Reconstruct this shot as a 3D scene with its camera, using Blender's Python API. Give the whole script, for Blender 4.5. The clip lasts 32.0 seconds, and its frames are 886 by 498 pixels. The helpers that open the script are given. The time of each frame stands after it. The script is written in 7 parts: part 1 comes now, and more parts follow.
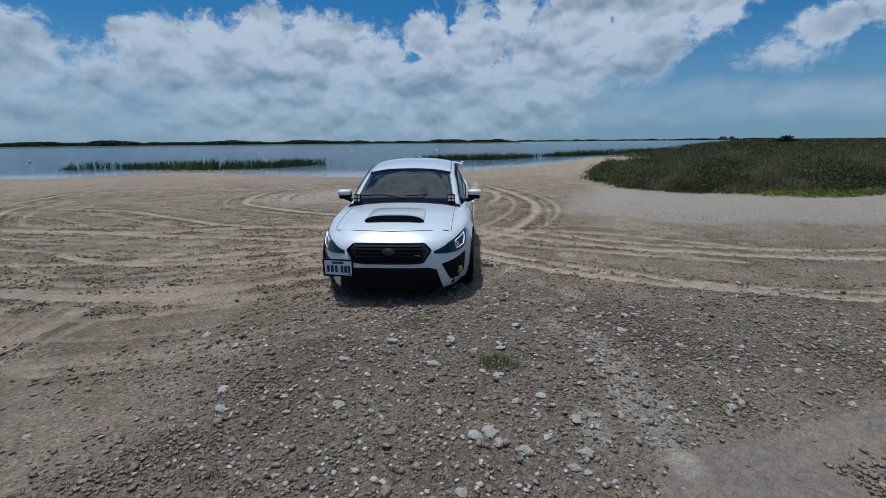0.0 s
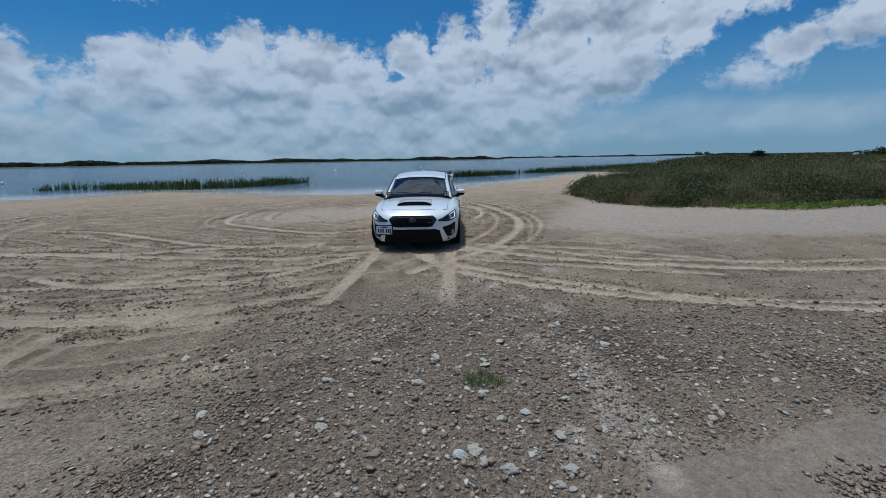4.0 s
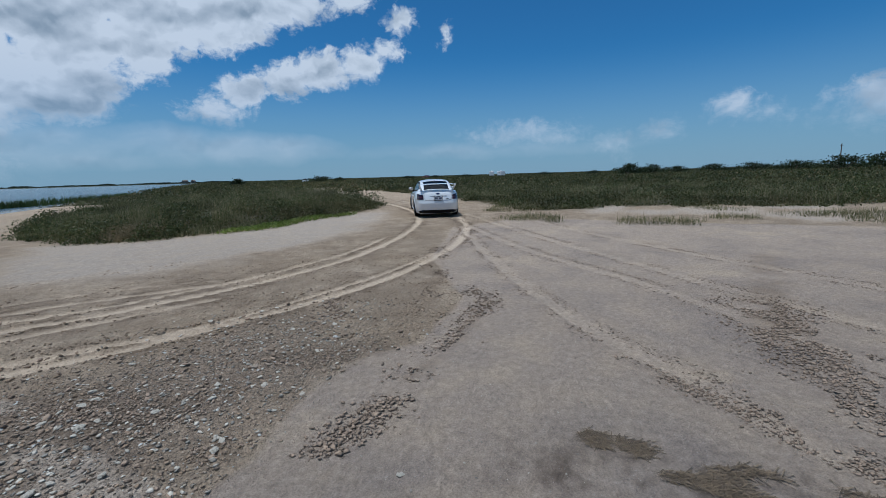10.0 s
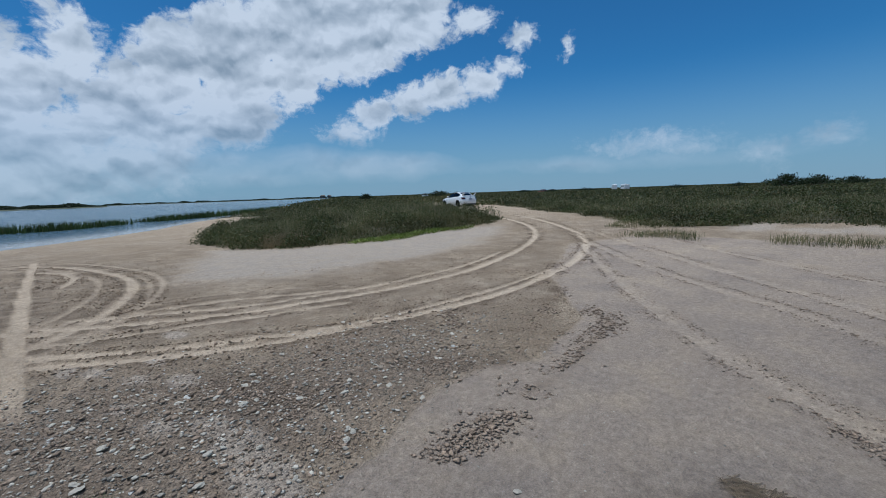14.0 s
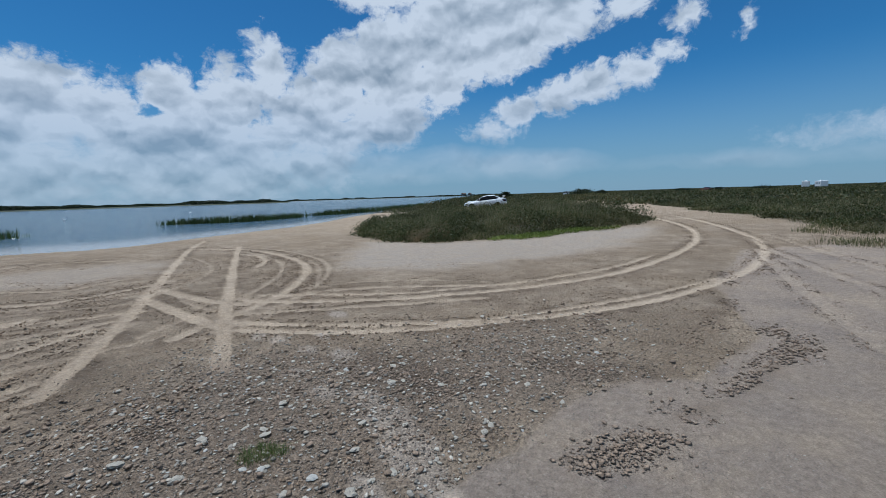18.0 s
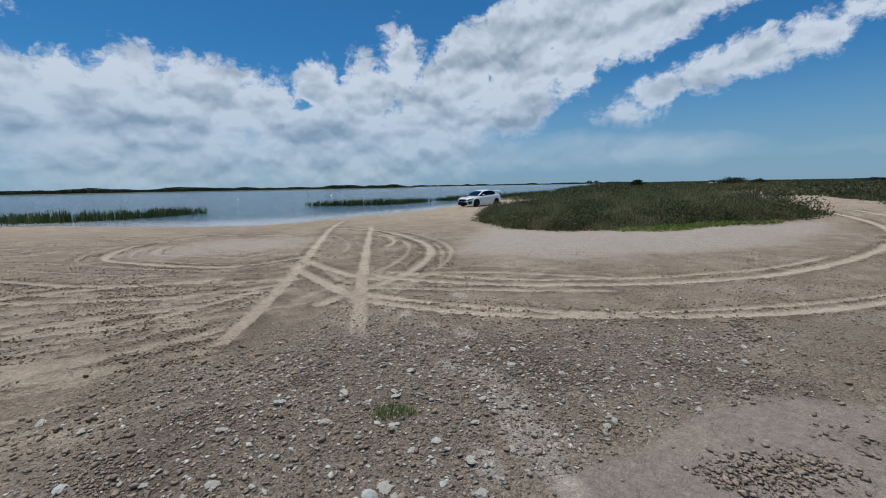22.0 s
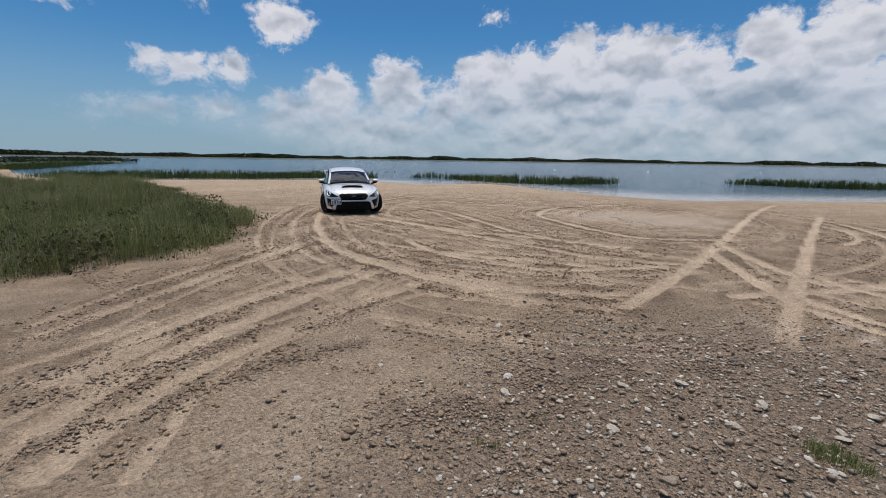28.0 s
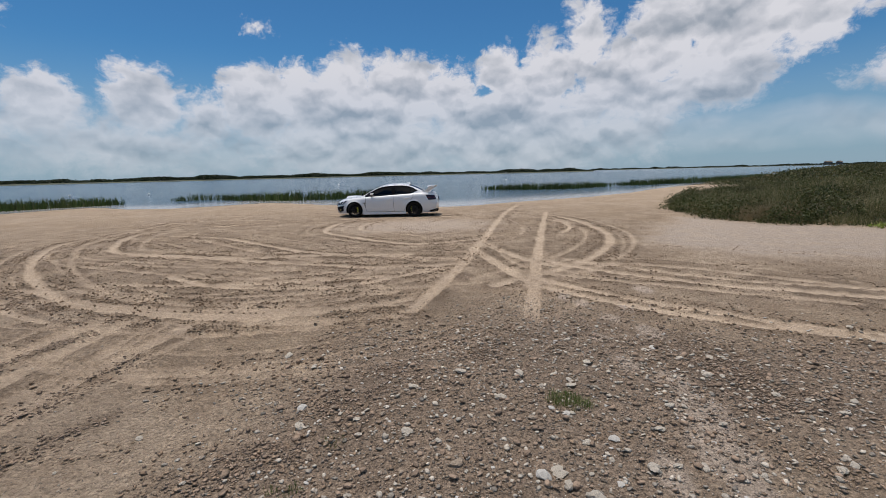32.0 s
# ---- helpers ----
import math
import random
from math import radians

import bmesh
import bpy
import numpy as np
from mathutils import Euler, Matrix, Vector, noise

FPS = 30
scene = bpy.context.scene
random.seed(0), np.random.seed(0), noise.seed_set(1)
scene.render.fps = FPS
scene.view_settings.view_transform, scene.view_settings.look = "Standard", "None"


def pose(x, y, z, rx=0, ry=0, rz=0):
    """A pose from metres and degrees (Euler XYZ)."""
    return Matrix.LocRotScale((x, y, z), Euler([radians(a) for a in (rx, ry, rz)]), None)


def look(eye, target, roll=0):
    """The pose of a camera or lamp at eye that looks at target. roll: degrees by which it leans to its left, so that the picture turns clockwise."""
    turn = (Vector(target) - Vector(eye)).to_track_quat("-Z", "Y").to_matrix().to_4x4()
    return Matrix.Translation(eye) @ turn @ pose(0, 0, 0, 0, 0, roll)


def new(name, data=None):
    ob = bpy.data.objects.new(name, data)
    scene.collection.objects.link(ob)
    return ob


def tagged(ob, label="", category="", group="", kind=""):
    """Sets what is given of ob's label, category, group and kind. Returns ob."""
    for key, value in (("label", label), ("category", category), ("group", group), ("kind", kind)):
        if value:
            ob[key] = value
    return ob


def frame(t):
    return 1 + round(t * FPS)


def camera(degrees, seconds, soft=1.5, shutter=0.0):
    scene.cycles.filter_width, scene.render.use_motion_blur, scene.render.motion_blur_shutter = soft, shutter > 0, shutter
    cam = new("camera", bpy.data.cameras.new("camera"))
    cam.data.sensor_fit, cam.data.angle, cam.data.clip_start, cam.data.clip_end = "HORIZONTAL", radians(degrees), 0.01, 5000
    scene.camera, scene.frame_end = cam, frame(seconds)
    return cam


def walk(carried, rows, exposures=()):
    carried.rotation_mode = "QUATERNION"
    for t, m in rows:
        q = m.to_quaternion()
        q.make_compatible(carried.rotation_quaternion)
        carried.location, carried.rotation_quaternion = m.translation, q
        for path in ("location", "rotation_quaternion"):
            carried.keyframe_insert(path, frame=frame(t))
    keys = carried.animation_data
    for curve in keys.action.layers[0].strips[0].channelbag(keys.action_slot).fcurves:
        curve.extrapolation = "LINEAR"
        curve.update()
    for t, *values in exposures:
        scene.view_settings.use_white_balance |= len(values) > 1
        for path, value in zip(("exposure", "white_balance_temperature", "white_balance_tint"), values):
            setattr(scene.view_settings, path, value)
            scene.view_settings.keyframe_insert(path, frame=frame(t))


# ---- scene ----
cam = camera(91.93, 32.0, 0.85)

# seconds, eye, and the turn in degrees: to the left, up, lean
PATH = [
    (0, -0.101, 0.054, 1.698, 0.25, -14.03, -0.49),
    (0.5, -0.102, 0.048, 1.705, 0.25, -13.94, -0.63),
    (1, -0.091, 0.037, 1.701, 0.02, -13.25, -0.66),
    (1.5, -0.090, 0.025, 1.708, -0.34, -13.08, -0.63),
    (2, -0.089, 0.018, 1.712, -0.45, -12.82, -0.65),
    (2.5, -0.085, 0.027, 1.715, -0.92, -12.57, -0.77),
    (3, -0.082, 0.035, 1.715, -1.15, -12.21, -0.77),
    (3.5, -0.080, 0.039, 1.710, -1.57, -12.02, -0.91),
    (5.5, -0.079, 0.033, 1.720, -3.33, -11.50, 0.27),
    (6, -0.059, 0.042, 1.709, -11.07, -11.84, 1.03),
    (6.5, -0.016, 0.030, 1.695, -24.58, -12.30, 0.30),
    (7, 0.036, 0.020, 1.708, -41.03, -12.79, 0.50),
    (7.5, 0.083, 0.008, 1.713, -51.43, -12.94, 0.53),
    (8, 0.136, -0.016, 1.733, -61.96, -11.95, 0.90),
    (8.5, 0.186, -0.055, 1.746, -65.23, -11.15, -1.03),
    (9, 0.196, -0.048, 1.750, -64.78, -10.65, -1.16),
    (9.5, 0.194, -0.047, 1.748, -64.48, -10.12, -1.14),
    (10, 0.186, -0.039, 1.749, -62.67, -9.69, -1.65),
    (10.5, 0.181, -0.031, 1.753, -60.85, -9.22, -1.87),
    (11, 0.167, -0.025, 1.756, -59.87, -8.89, -1.88),
    (11.5, 0.162, -0.026, 1.757, -58.01, -8.58, -2.13),
    (12, 0.152, -0.028, 1.752, -55.58, -8.18, -2.34),
    (12.5, 0.138, -0.032, 1.754, -52.96, -8.04, -2.45),
    (13, 0.122, -0.030, 1.763, -51.65, -7.82, -2.02),
    (13.5, 0.121, -0.012, 1.756, -50.08, -7.55, -1.78),
    (14, 0.114, -0.007, 1.757, -47.51, -7.34, -1.95),
    (14.5, 0.099, -0.001, 1.757, -44.64, -7.14, -2.11),
    (15, 0.094, 0.001, 1.758, -41.27, -6.90, -2.10),
    (15.5, 0.083, -0.011, 1.760, -38.29, -6.78, -2.10),
    (17.5, 0.083, 0.045, 1.743, -31.45, -7.07, -1.65),
    (18, 0.080, 0.055, 1.739, -29.23, -7.02, -1.74),
    (18.5, 0.070, 0.061, 1.740, -27.67, -7.15, -1.67),
    (19, 0.049, 0.065, 1.739, -25.99, -7.12, -1.47),
    (19.5, 0.048, 0.061, 1.730, -23.99, -7.04, -1.37),
    (20, 0.035, 0.068, 1.724, -22.67, -7.12, -1.05),
    (20.5, 0.020, 0.068, 1.724, -20.71, -7.24, -0.72),
    (21, 0.011, 0.059, 1.726, -18.82, -7.36, -0.65),
    (21.5, 0.002, 0.042, 1.725, -16.53, -7.71, -0.75),
    (22, -0.010, 0.026, 1.720, -13.37, -8.37, -1.00),
    (22.5, -0.026, 0.011, 1.716, -9.01, -9.33, -1.34),
    (23, -0.049, 0.004, 1.708, -4.71, -9.95, -0.97),
    (23.5, -0.067, 0.007, 1.708, -1.07, -10.40, -0.56),
    (24, -0.097, 0.008, 1.708, 5.73, -10.53, -0.81),
    (24.5, -0.116, 0.017, 1.707, 11.23, -10.74, -0.68),
    (25, -0.129, 0.003, 1.713, 14.50, -10.85, -0.32),
    (25.5, -0.145, -0.001, 1.708, 16.25, -10.88, -0.00),
    (26, -0.182, -0.041, 1.719, 23.68, -10.59, 0.12),
    (26.5, -0.218, -0.053, 1.716, 34.61, -10.67, -0.59),
    (28.5, -0.215, -0.079, 1.696, 36.98, -11.84, 0.83),
    (29, -0.181, -0.076, 1.718, 33.50, -12.13, 0.45),
    (29.5, -0.148, -0.058, 1.716, 24.09, -12.00, 0.63),
    (30, -0.100, 0.013, 1.718, 8.17, -12.08, 0.73),
    (30.5, -0.071, 0.034, 1.722, 2.27, -11.73, 0.43),
    (31, -0.074, 0.030, 1.726, 0.98, -11.38, 0.20),
    (31.5, -0.089, 0.013, 1.729, 3.28, -10.90, -0.39),
    (32, -0.110, -0.012, 1.735, 9.44, -10.03, -1.31),
]


def cam_pose(x, y, z, turn, up, lean):
    return pose(x, y, z, 90 + up, 0, turn) @ pose(0, 0, 0, 0, 0, lean)


EXPOSURES = [(0, -0.47, 5280, 6), (7, -0.34, 5280, 7), (12, -0.26, 5300, 7), (18, -0.23, 5360, 7), (22, -0.22, 5550, 8), (25, -0.12, 5950, 12), (28.5, -0.08, 6250, 15), (32, -0.10, 6300, 15)]
walk(cam, [(t, cam_pose(*row)) for t, *row in PATH], EXPOSURES)

# ---- sky and sun ----
SUN_AZ, SUN_EL = 48.0, 77.0  # degrees to the left of +y, and up
sun = new("sun", bpy.data.lights.new("sun", "SUN"))
sun.data.energy, sun.data.angle, sun.data.color = 4.0, radians(0.6), (1.0, 0.95, 0.87)
SUN_DIR = Vector((-math.sin(radians(SUN_AZ)) * math.cos(radians(SUN_EL)), math.cos(radians(SUN_AZ)) * math.cos(radians(SUN_EL)), math.sin(radians(SUN_EL))))
sun.matrix_world = look(SUN_DIR * 60, (0, 0, 0))

# clouds: degrees to the left, up, half width, half height
BANK = [(56, 5, 5, 3.2), (51, 6.5, 4.5, 4.6), (43, 7.5, 4.8, 5.4), (37.5, 6.0, 4.5, 4.2), (31, 8, 5.5, 5.5), (26, 8.5, 5, 5.5), (21.5, 9.5, 5, 6.2), (14, 9, 6, 6.2), (8.5, 8.5, 4.5, 6), (1.5, 10, 4.5, 5.7), (-4, 11, 4.5, 5.7),
        (-8.5, 14.5, 3.2, 5.3), (-12.5, 9, 5, 6.5), (-17, 14, 4.5, 5.8), (-23.5, 15.5, 6.5, 7), (-31, 19, 7, 7), (-38, 20.5, 7, 6.5), (-45, 21.5, 5, 4.5), (-52, 20.5, 4, 2.0), (-30, 14, 4, 4), (-22, 10, 6, 5), (-16, 7, 6, 4),
        (-38, 16.5, 4, 3), (45, 3.5, 14, 4), (20, 4, 18, 6), (0, 5, 16, 7), (-13, 4.5, 9, 4), (-22, 27, 10, 6), (-36, 28, 12, 6)]
PUFFS = [(-35.5, 8.3, 3, 1.7), (-39.5, 10, 3.2, 2.2), (-44, 11.6, 3.2, 2.5), (-48.5, 12.9, 3.4, 2.7), (-53, 14, 3, 2.2), (-56, 15.2, 1.8, 1.2), (-58.3, 18.6, 2.2, 1.3), (-63.6, 16.9, 0.8, 1.1), (-73.5, 4.9, 6, 1.3), (-78, 4.2, 4, 1.0),
         (-83.5, 3.3, 2.8, 1.2), (-89, 4.5, 1.6, 1.2), (-95.8, 6.6, 2.0, 1.5), (-99.5, 5.5, 1.8, 0.8), (-103.7, 6.5, 0.9, 0.7), (-108, 6, 4, 2), (56.5, 15, 3.4, 2.5), (66.5, 9.3, 3.8, 1.6), (70, 10, 2, 1.4), (61.5, 9.7, 2.0, 1.8),
         (30.3, 16.4, 1.4, 0.8), (71, 4.8, 4, 1.3), (63, 5.0, 4, 1.8), (77, 16, 4, 2.4), (65, 16.5, 1.0, 0.9)]
THIN = [(-26, 4, 16, 2.6), (-40, 3.8, 12, 2.2), (20, 4, 50, 4.5), (-70, 3.2, 22, 1.2)]
HOLES = [(3.2, 10.0, 2.3, 1.2), (-12.8, 9.6, 1.2, 0.7), (-19.6, 13.4, 0.8, 0.5), (-6, 7.6, 2.0, 0.7), (-27.5, 16.2, 0.9, 0.5), (24, 7.6, 1.6, 0.5)]


def make_world():
    world = bpy.data.worlds.new("sky")
    world.use_nodes = True
    scene.world = world
    nt = world.node_tree
    nt.nodes.clear()

    def put(n, ins):
        for i, v in enumerate(ins):
            if v is None:
                continue
            if isinstance(v, (int, float, tuple)):
                n.inputs[i].default_value = v
            else:
                nt.links.new(v, n.inputs[i])
        return n

    def m(op, a, b=None, c=None, clamp=False):
        n = nt.nodes.new("ShaderNodeMath")
        n.operation, n.use_clamp = op, clamp
        return put(n, (a, b, c)).outputs[0]

    def vm(op, a, b=None, c=None):
        n = nt.nodes.new("ShaderNodeVectorMath")
        n.operation = op
        return put(n, (a, b, c)).outputs["Value" if op == "LENGTH" else "Vector"]

    def ramp(v, a, b, c, d):
        n = nt.nodes.new("ShaderNodeMapRange")
        n.interpolation_type = "SMOOTHSTEP"
        return put(n, (v, a, b, c, d)).outputs[0]

    def blend(f, a, b):
        n = nt.nodes.new("ShaderNodeMix")
        n.data_type = "RGBA"
        for k, v in (("Factor", f), ("A", a), ("B", b)):
            if isinstance(v, tuple):
                n.inputs[k].default_value = v
            else:
                nt.links.new(v, n.inputs[k])
        return n.outputs["Result"]

    geo = nt.nodes.new("ShaderNodeTexCoord")
    sep = nt.nodes.new("ShaderNodeSeparateXYZ")
    nt.links.new(geo.outputs["Generated"], sep.inputs[0])
    x, y, z = sep.outputs
    az = m("MULTIPLY", m("ARCTAN2", m("MULTIPLY", x, -1), y), 57.2958)
    el = m("MULTIPLY", m("ARCSINE", z), 57.2958)
    join = nt.nodes.new("ShaderNodeCombineXYZ")
    place = put(join, (az, el)).outputs[0]

    def noise_at(p, scale, detail, rough, vec=False):
        n = nt.nodes.new("ShaderNodeTexNoise")
        n.inputs["Scale"].default_value, n.inputs["Detail"].default_value, n.inputs["Roughness"].default_value = scale, detail, rough
        nt.links.new(p, n.inputs["Vector"])
        return n.outputs["Color" if vec else "Fac"]

    def cells(p, scale, detail, rough):
        """Rounded lumps of many sizes: high in the lumps, low in the folds."""
        n = nt.nodes.new("ShaderNodeTexVoronoi")
        n.voronoi_dimensions, n.feature, n.normalize = "2D", "SMOOTH_F1", True
        n.inputs["Scale"].default_value, n.inputs["Detail"].default_value, n.inputs["Roughness"].default_value = scale, detail, rough
        n.inputs["Lacunarity"].default_value, n.inputs["Smoothness"].default_value = 2.3, 0.25
        nt.links.new(vm("MULTIPLY", p, (1.0, 1.45, 1.0)), n.inputs["Vector"])
        return m("SUBTRACT", 0.32, n.outputs["Distance"])

    swirl = vm("SUBTRACT", noise_at(place, 0.22, 4, 0.55, True), (0.5, 0.5, 0.5))
    place = vm("MULTIPLY_ADD", swirl, (3.2, 1.8, 0.0), place)

    def field(p, blobs):
        """Degrees inside of the nearest lump's rim."""
        top = None
        for a, e, w, h in blobs:
            far = vm("LENGTH", vm("MULTIPLY_ADD", p, (1 / w, 1 / h, 0.0), (-a / w, -e / h, 0.0)))
            v = m("MULTIPLY_ADD", far, -min(w, h), min(w, h))
            top = v if top is None else m("MAXIMUM", top, v)
        return top

    above = vm("ADD", place, (0.0, 0.8, 0.0))
    lump = cells(place, 0.21, 4, 0.6)
    fold, fold_up = cells(place, 0.19, 2, 0.4), cells(above, 0.19, 2, 0.4)
    big, big_up = cells(place, 0.085, 2, 0.5), cells(vm("ADD", place, (0.0, 1.6, 0.0)), 0.085, 2, 0.5)
    fine = m("SUBTRACT", noise_at(place, 0.9, 6, 0.62), 0.5)
    soft = noise_at(vm("MULTIPLY", place, (0.6, 1.3, 1.0)), 0.16, 4, 0.5)
    low = ramp(el, 3.0, 10.0, 1.0, 0.0)
    bank = m("MINIMUM", field(place, BANK), 4.0)
    bank = m("ADD", bank, m("MULTIPLY", lump, 4.6))
    bank = m("SUBTRACT", m("ADD", bank, m("MULTIPLY", m("SUBTRACT", soft, 0.5), 2.5)), m("MULTIPLY", m("MAXIMUM", m("MULTIPLY_ADD", fine, 2.2, field(place, HOLES)), 0.0), 2.1))
    bank = m("ADD", bank, m("MULTIPLY", fine, 2.6))
    puffs = m("ADD", m("MULTIPLY", field(place, PUFFS), 1.1), m("ADD", m("MULTIPLY", lump, 4.4), m("MULTIPLY", fine, 3.0)))
    puffs = m("ADD", puffs, 0.3)
    body = m("MAXIMUM", bank, puffs)
    # the sky outside of the bank goes on with scattered clouds
    behind = m("POWER", m("MULTIPLY", m("ABSOLUTE", m("ADD", az, 15)), 1 / 110, clamp=True), 8)
    high = m("MULTIPLY", m("SUBTRACT", el, 32.0), 1 / 26, clamp=True)
    away = m("MULTIPLY_ADD", m("SUBTRACT", soft, 0.66), 8.0, -2.2)
    body = m("MAXIMUM", body, m("ADD", away, m("MULTIPLY_ADD", high, 5.4, m("MULTIPLY", behind, 2.0))))
    dens = ramp(body, m("MULTIPLY", low, -0.9), m("MULTIPLY_ADD", low, 2.4, 1.5), 0.0, 1.0)
    thin = m("MINIMUM", m("MULTIPLY", m("MAXIMUM", field(place, THIN), 0.0), 0.45), 0.6)
    veil = m("MULTIPLY", thin, m("MULTIPLY_ADD", m("SUBTRACT", soft, 0.5), 2.4, 0.75), clamp=True)
    total = m("MAXIMUM", dens, veil)

    sky = nt.nodes.new("ShaderNodeTexSky")
    sky.sky_type, sky.sun_disc = "NISHITA", False
    sky.sun_elevation, sky.sun_rotation = radians(SUN_EL), radians(-SUN_AZ)
    sky.altitude, sky.air_density, sky.dust_density, sky.ozone_density = 0, 1.0, 0.1, 4.0
    dim = vm("MULTIPLY", sky.outputs[0], tuple(SKY * c for c in SKY_TINT))
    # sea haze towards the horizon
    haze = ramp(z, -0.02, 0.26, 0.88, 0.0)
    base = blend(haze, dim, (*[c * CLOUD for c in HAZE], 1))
    # lit from above: bright upper sides of the lumps, grey folds and undersides
    lit = m("ADD", m("MULTIPLY", m("SUBTRACT", fold, fold_up), 2.1), m("MULTIPLY", m("SUBTRACT", big, big_up), 1.7))
    thick = ramp(body, 0.2, 5.0, 0.0, 0.48)
    grey = m("ADD", thick, m("ADD", m("MULTIPLY", m("SUBTRACT", soft, 0.5), 1.5), m("MULTIPLY", fine, 0.22)))
    grey = m("SUBTRACT", grey, lit, clamp=True)
    tone = blend(grey, (*[c * CLOUD for c in (0.95, 0.96, 0.97)], 1), (*[c * CLOUD for c in (0.42, 0.485, 0.545)], 1))
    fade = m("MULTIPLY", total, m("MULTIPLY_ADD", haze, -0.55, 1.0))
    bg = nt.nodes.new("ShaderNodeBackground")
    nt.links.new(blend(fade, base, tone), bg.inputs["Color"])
    out = nt.nodes.new("ShaderNodeOutputWorld")
    nt.links.new(bg.outputs[0], out.inputs["Surface"])


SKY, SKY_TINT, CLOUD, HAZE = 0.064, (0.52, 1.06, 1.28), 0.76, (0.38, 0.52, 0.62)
make_world()


# ---- materials ----
def material(name, color, rough=0.7, metal=0.0, vary=0.0, scale=8.0, bump=0.0, bump_scale=40.0, coat=0.0, spec=0.5, glow=None, per_piece=0.0):
    mat = bpy.data.materials.new(name)
    mat.use_nodes = True
    nt = mat.node_tree
    b = nt.nodes["Principled BSDF"]
    b.inputs["Base Color"].default_value = (*color, 1)
    b.inputs["Roughness"].default_value, b.inputs["Metallic"].default_value = rough, metal
    b.inputs["Specular IOR Level"].default_value = spec
    if coat:
        b.inputs["Coat Weight"].default_value, b.inputs["Coat Roughness"].default_value = coat, 0.04
    if glow:
        b.inputs["Emission Color"].default_value, b.inputs["Emission Strength"].default_value = (*glow[:3], 1), glow[3]
    tc = nt.nodes.new("ShaderNodeTexCoord")
    if vary or per_piece:
        n = nt.nodes.new("ShaderNodeTexNoise")
        n.inputs["Scale"].default_value, n.inputs["Detail"].default_value = scale, 6
        nt.links.new(tc.outputs["Object"], n.inputs["Vector"])
        rng = nt.nodes.new("ShaderNodeMapRange")
        rng.inputs[3].default_value, rng.inputs[4].default_value = 1 - vary, 1 + vary
        nt.links.new(n.outputs["Fac"], rng.inputs[0])
        val = rng.outputs[0]
        if per_piece:
            g = nt.nodes.new("ShaderNodeNewGeometry")
            r2 = nt.nodes.new("ShaderNodeMapRange")
            r2.inputs[3].default_value, r2.inputs[4].default_value = 1 - per_piece, 1 + per_piece
            nt.links.new(g.outputs["Random Per Island"], r2.inputs[0])
            mu = nt.nodes.new("ShaderNodeMath")
            mu.operation = "MULTIPLY"
            nt.links.new(val, mu.inputs[0])
            nt.links.new(r2.outputs[0], mu.inputs[1])
            val = mu.outputs[0]
        sc = nt.nodes.new("ShaderNodeVectorMath")
        sc.operation = "SCALE"
        sc.inputs[0].default_value = color
        nt.links.new(val, sc.inputs["Scale"])
        nt.links.new(sc.outputs[0], b.inputs["Base Color"])
    if bump:
        n = nt.nodes.new("ShaderNodeTexNoise")
        n.inputs["Scale"].default_value, n.inputs["Detail"].default_value = bump_scale, 5
        nt.links.new(tc.outputs["Object"], n.inputs["Vector"])
        bp = nt.nodes.new("ShaderNodeBump")
        bp.inputs["Strength"].default_value, bp.inputs["Distance"].default_value = bump, 0.02
        nt.links.new(n.outputs["Fac"], bp.inputs["Height"])
        nt.links.new(bp.outputs[0], b.inputs["Normal"])
    return mat


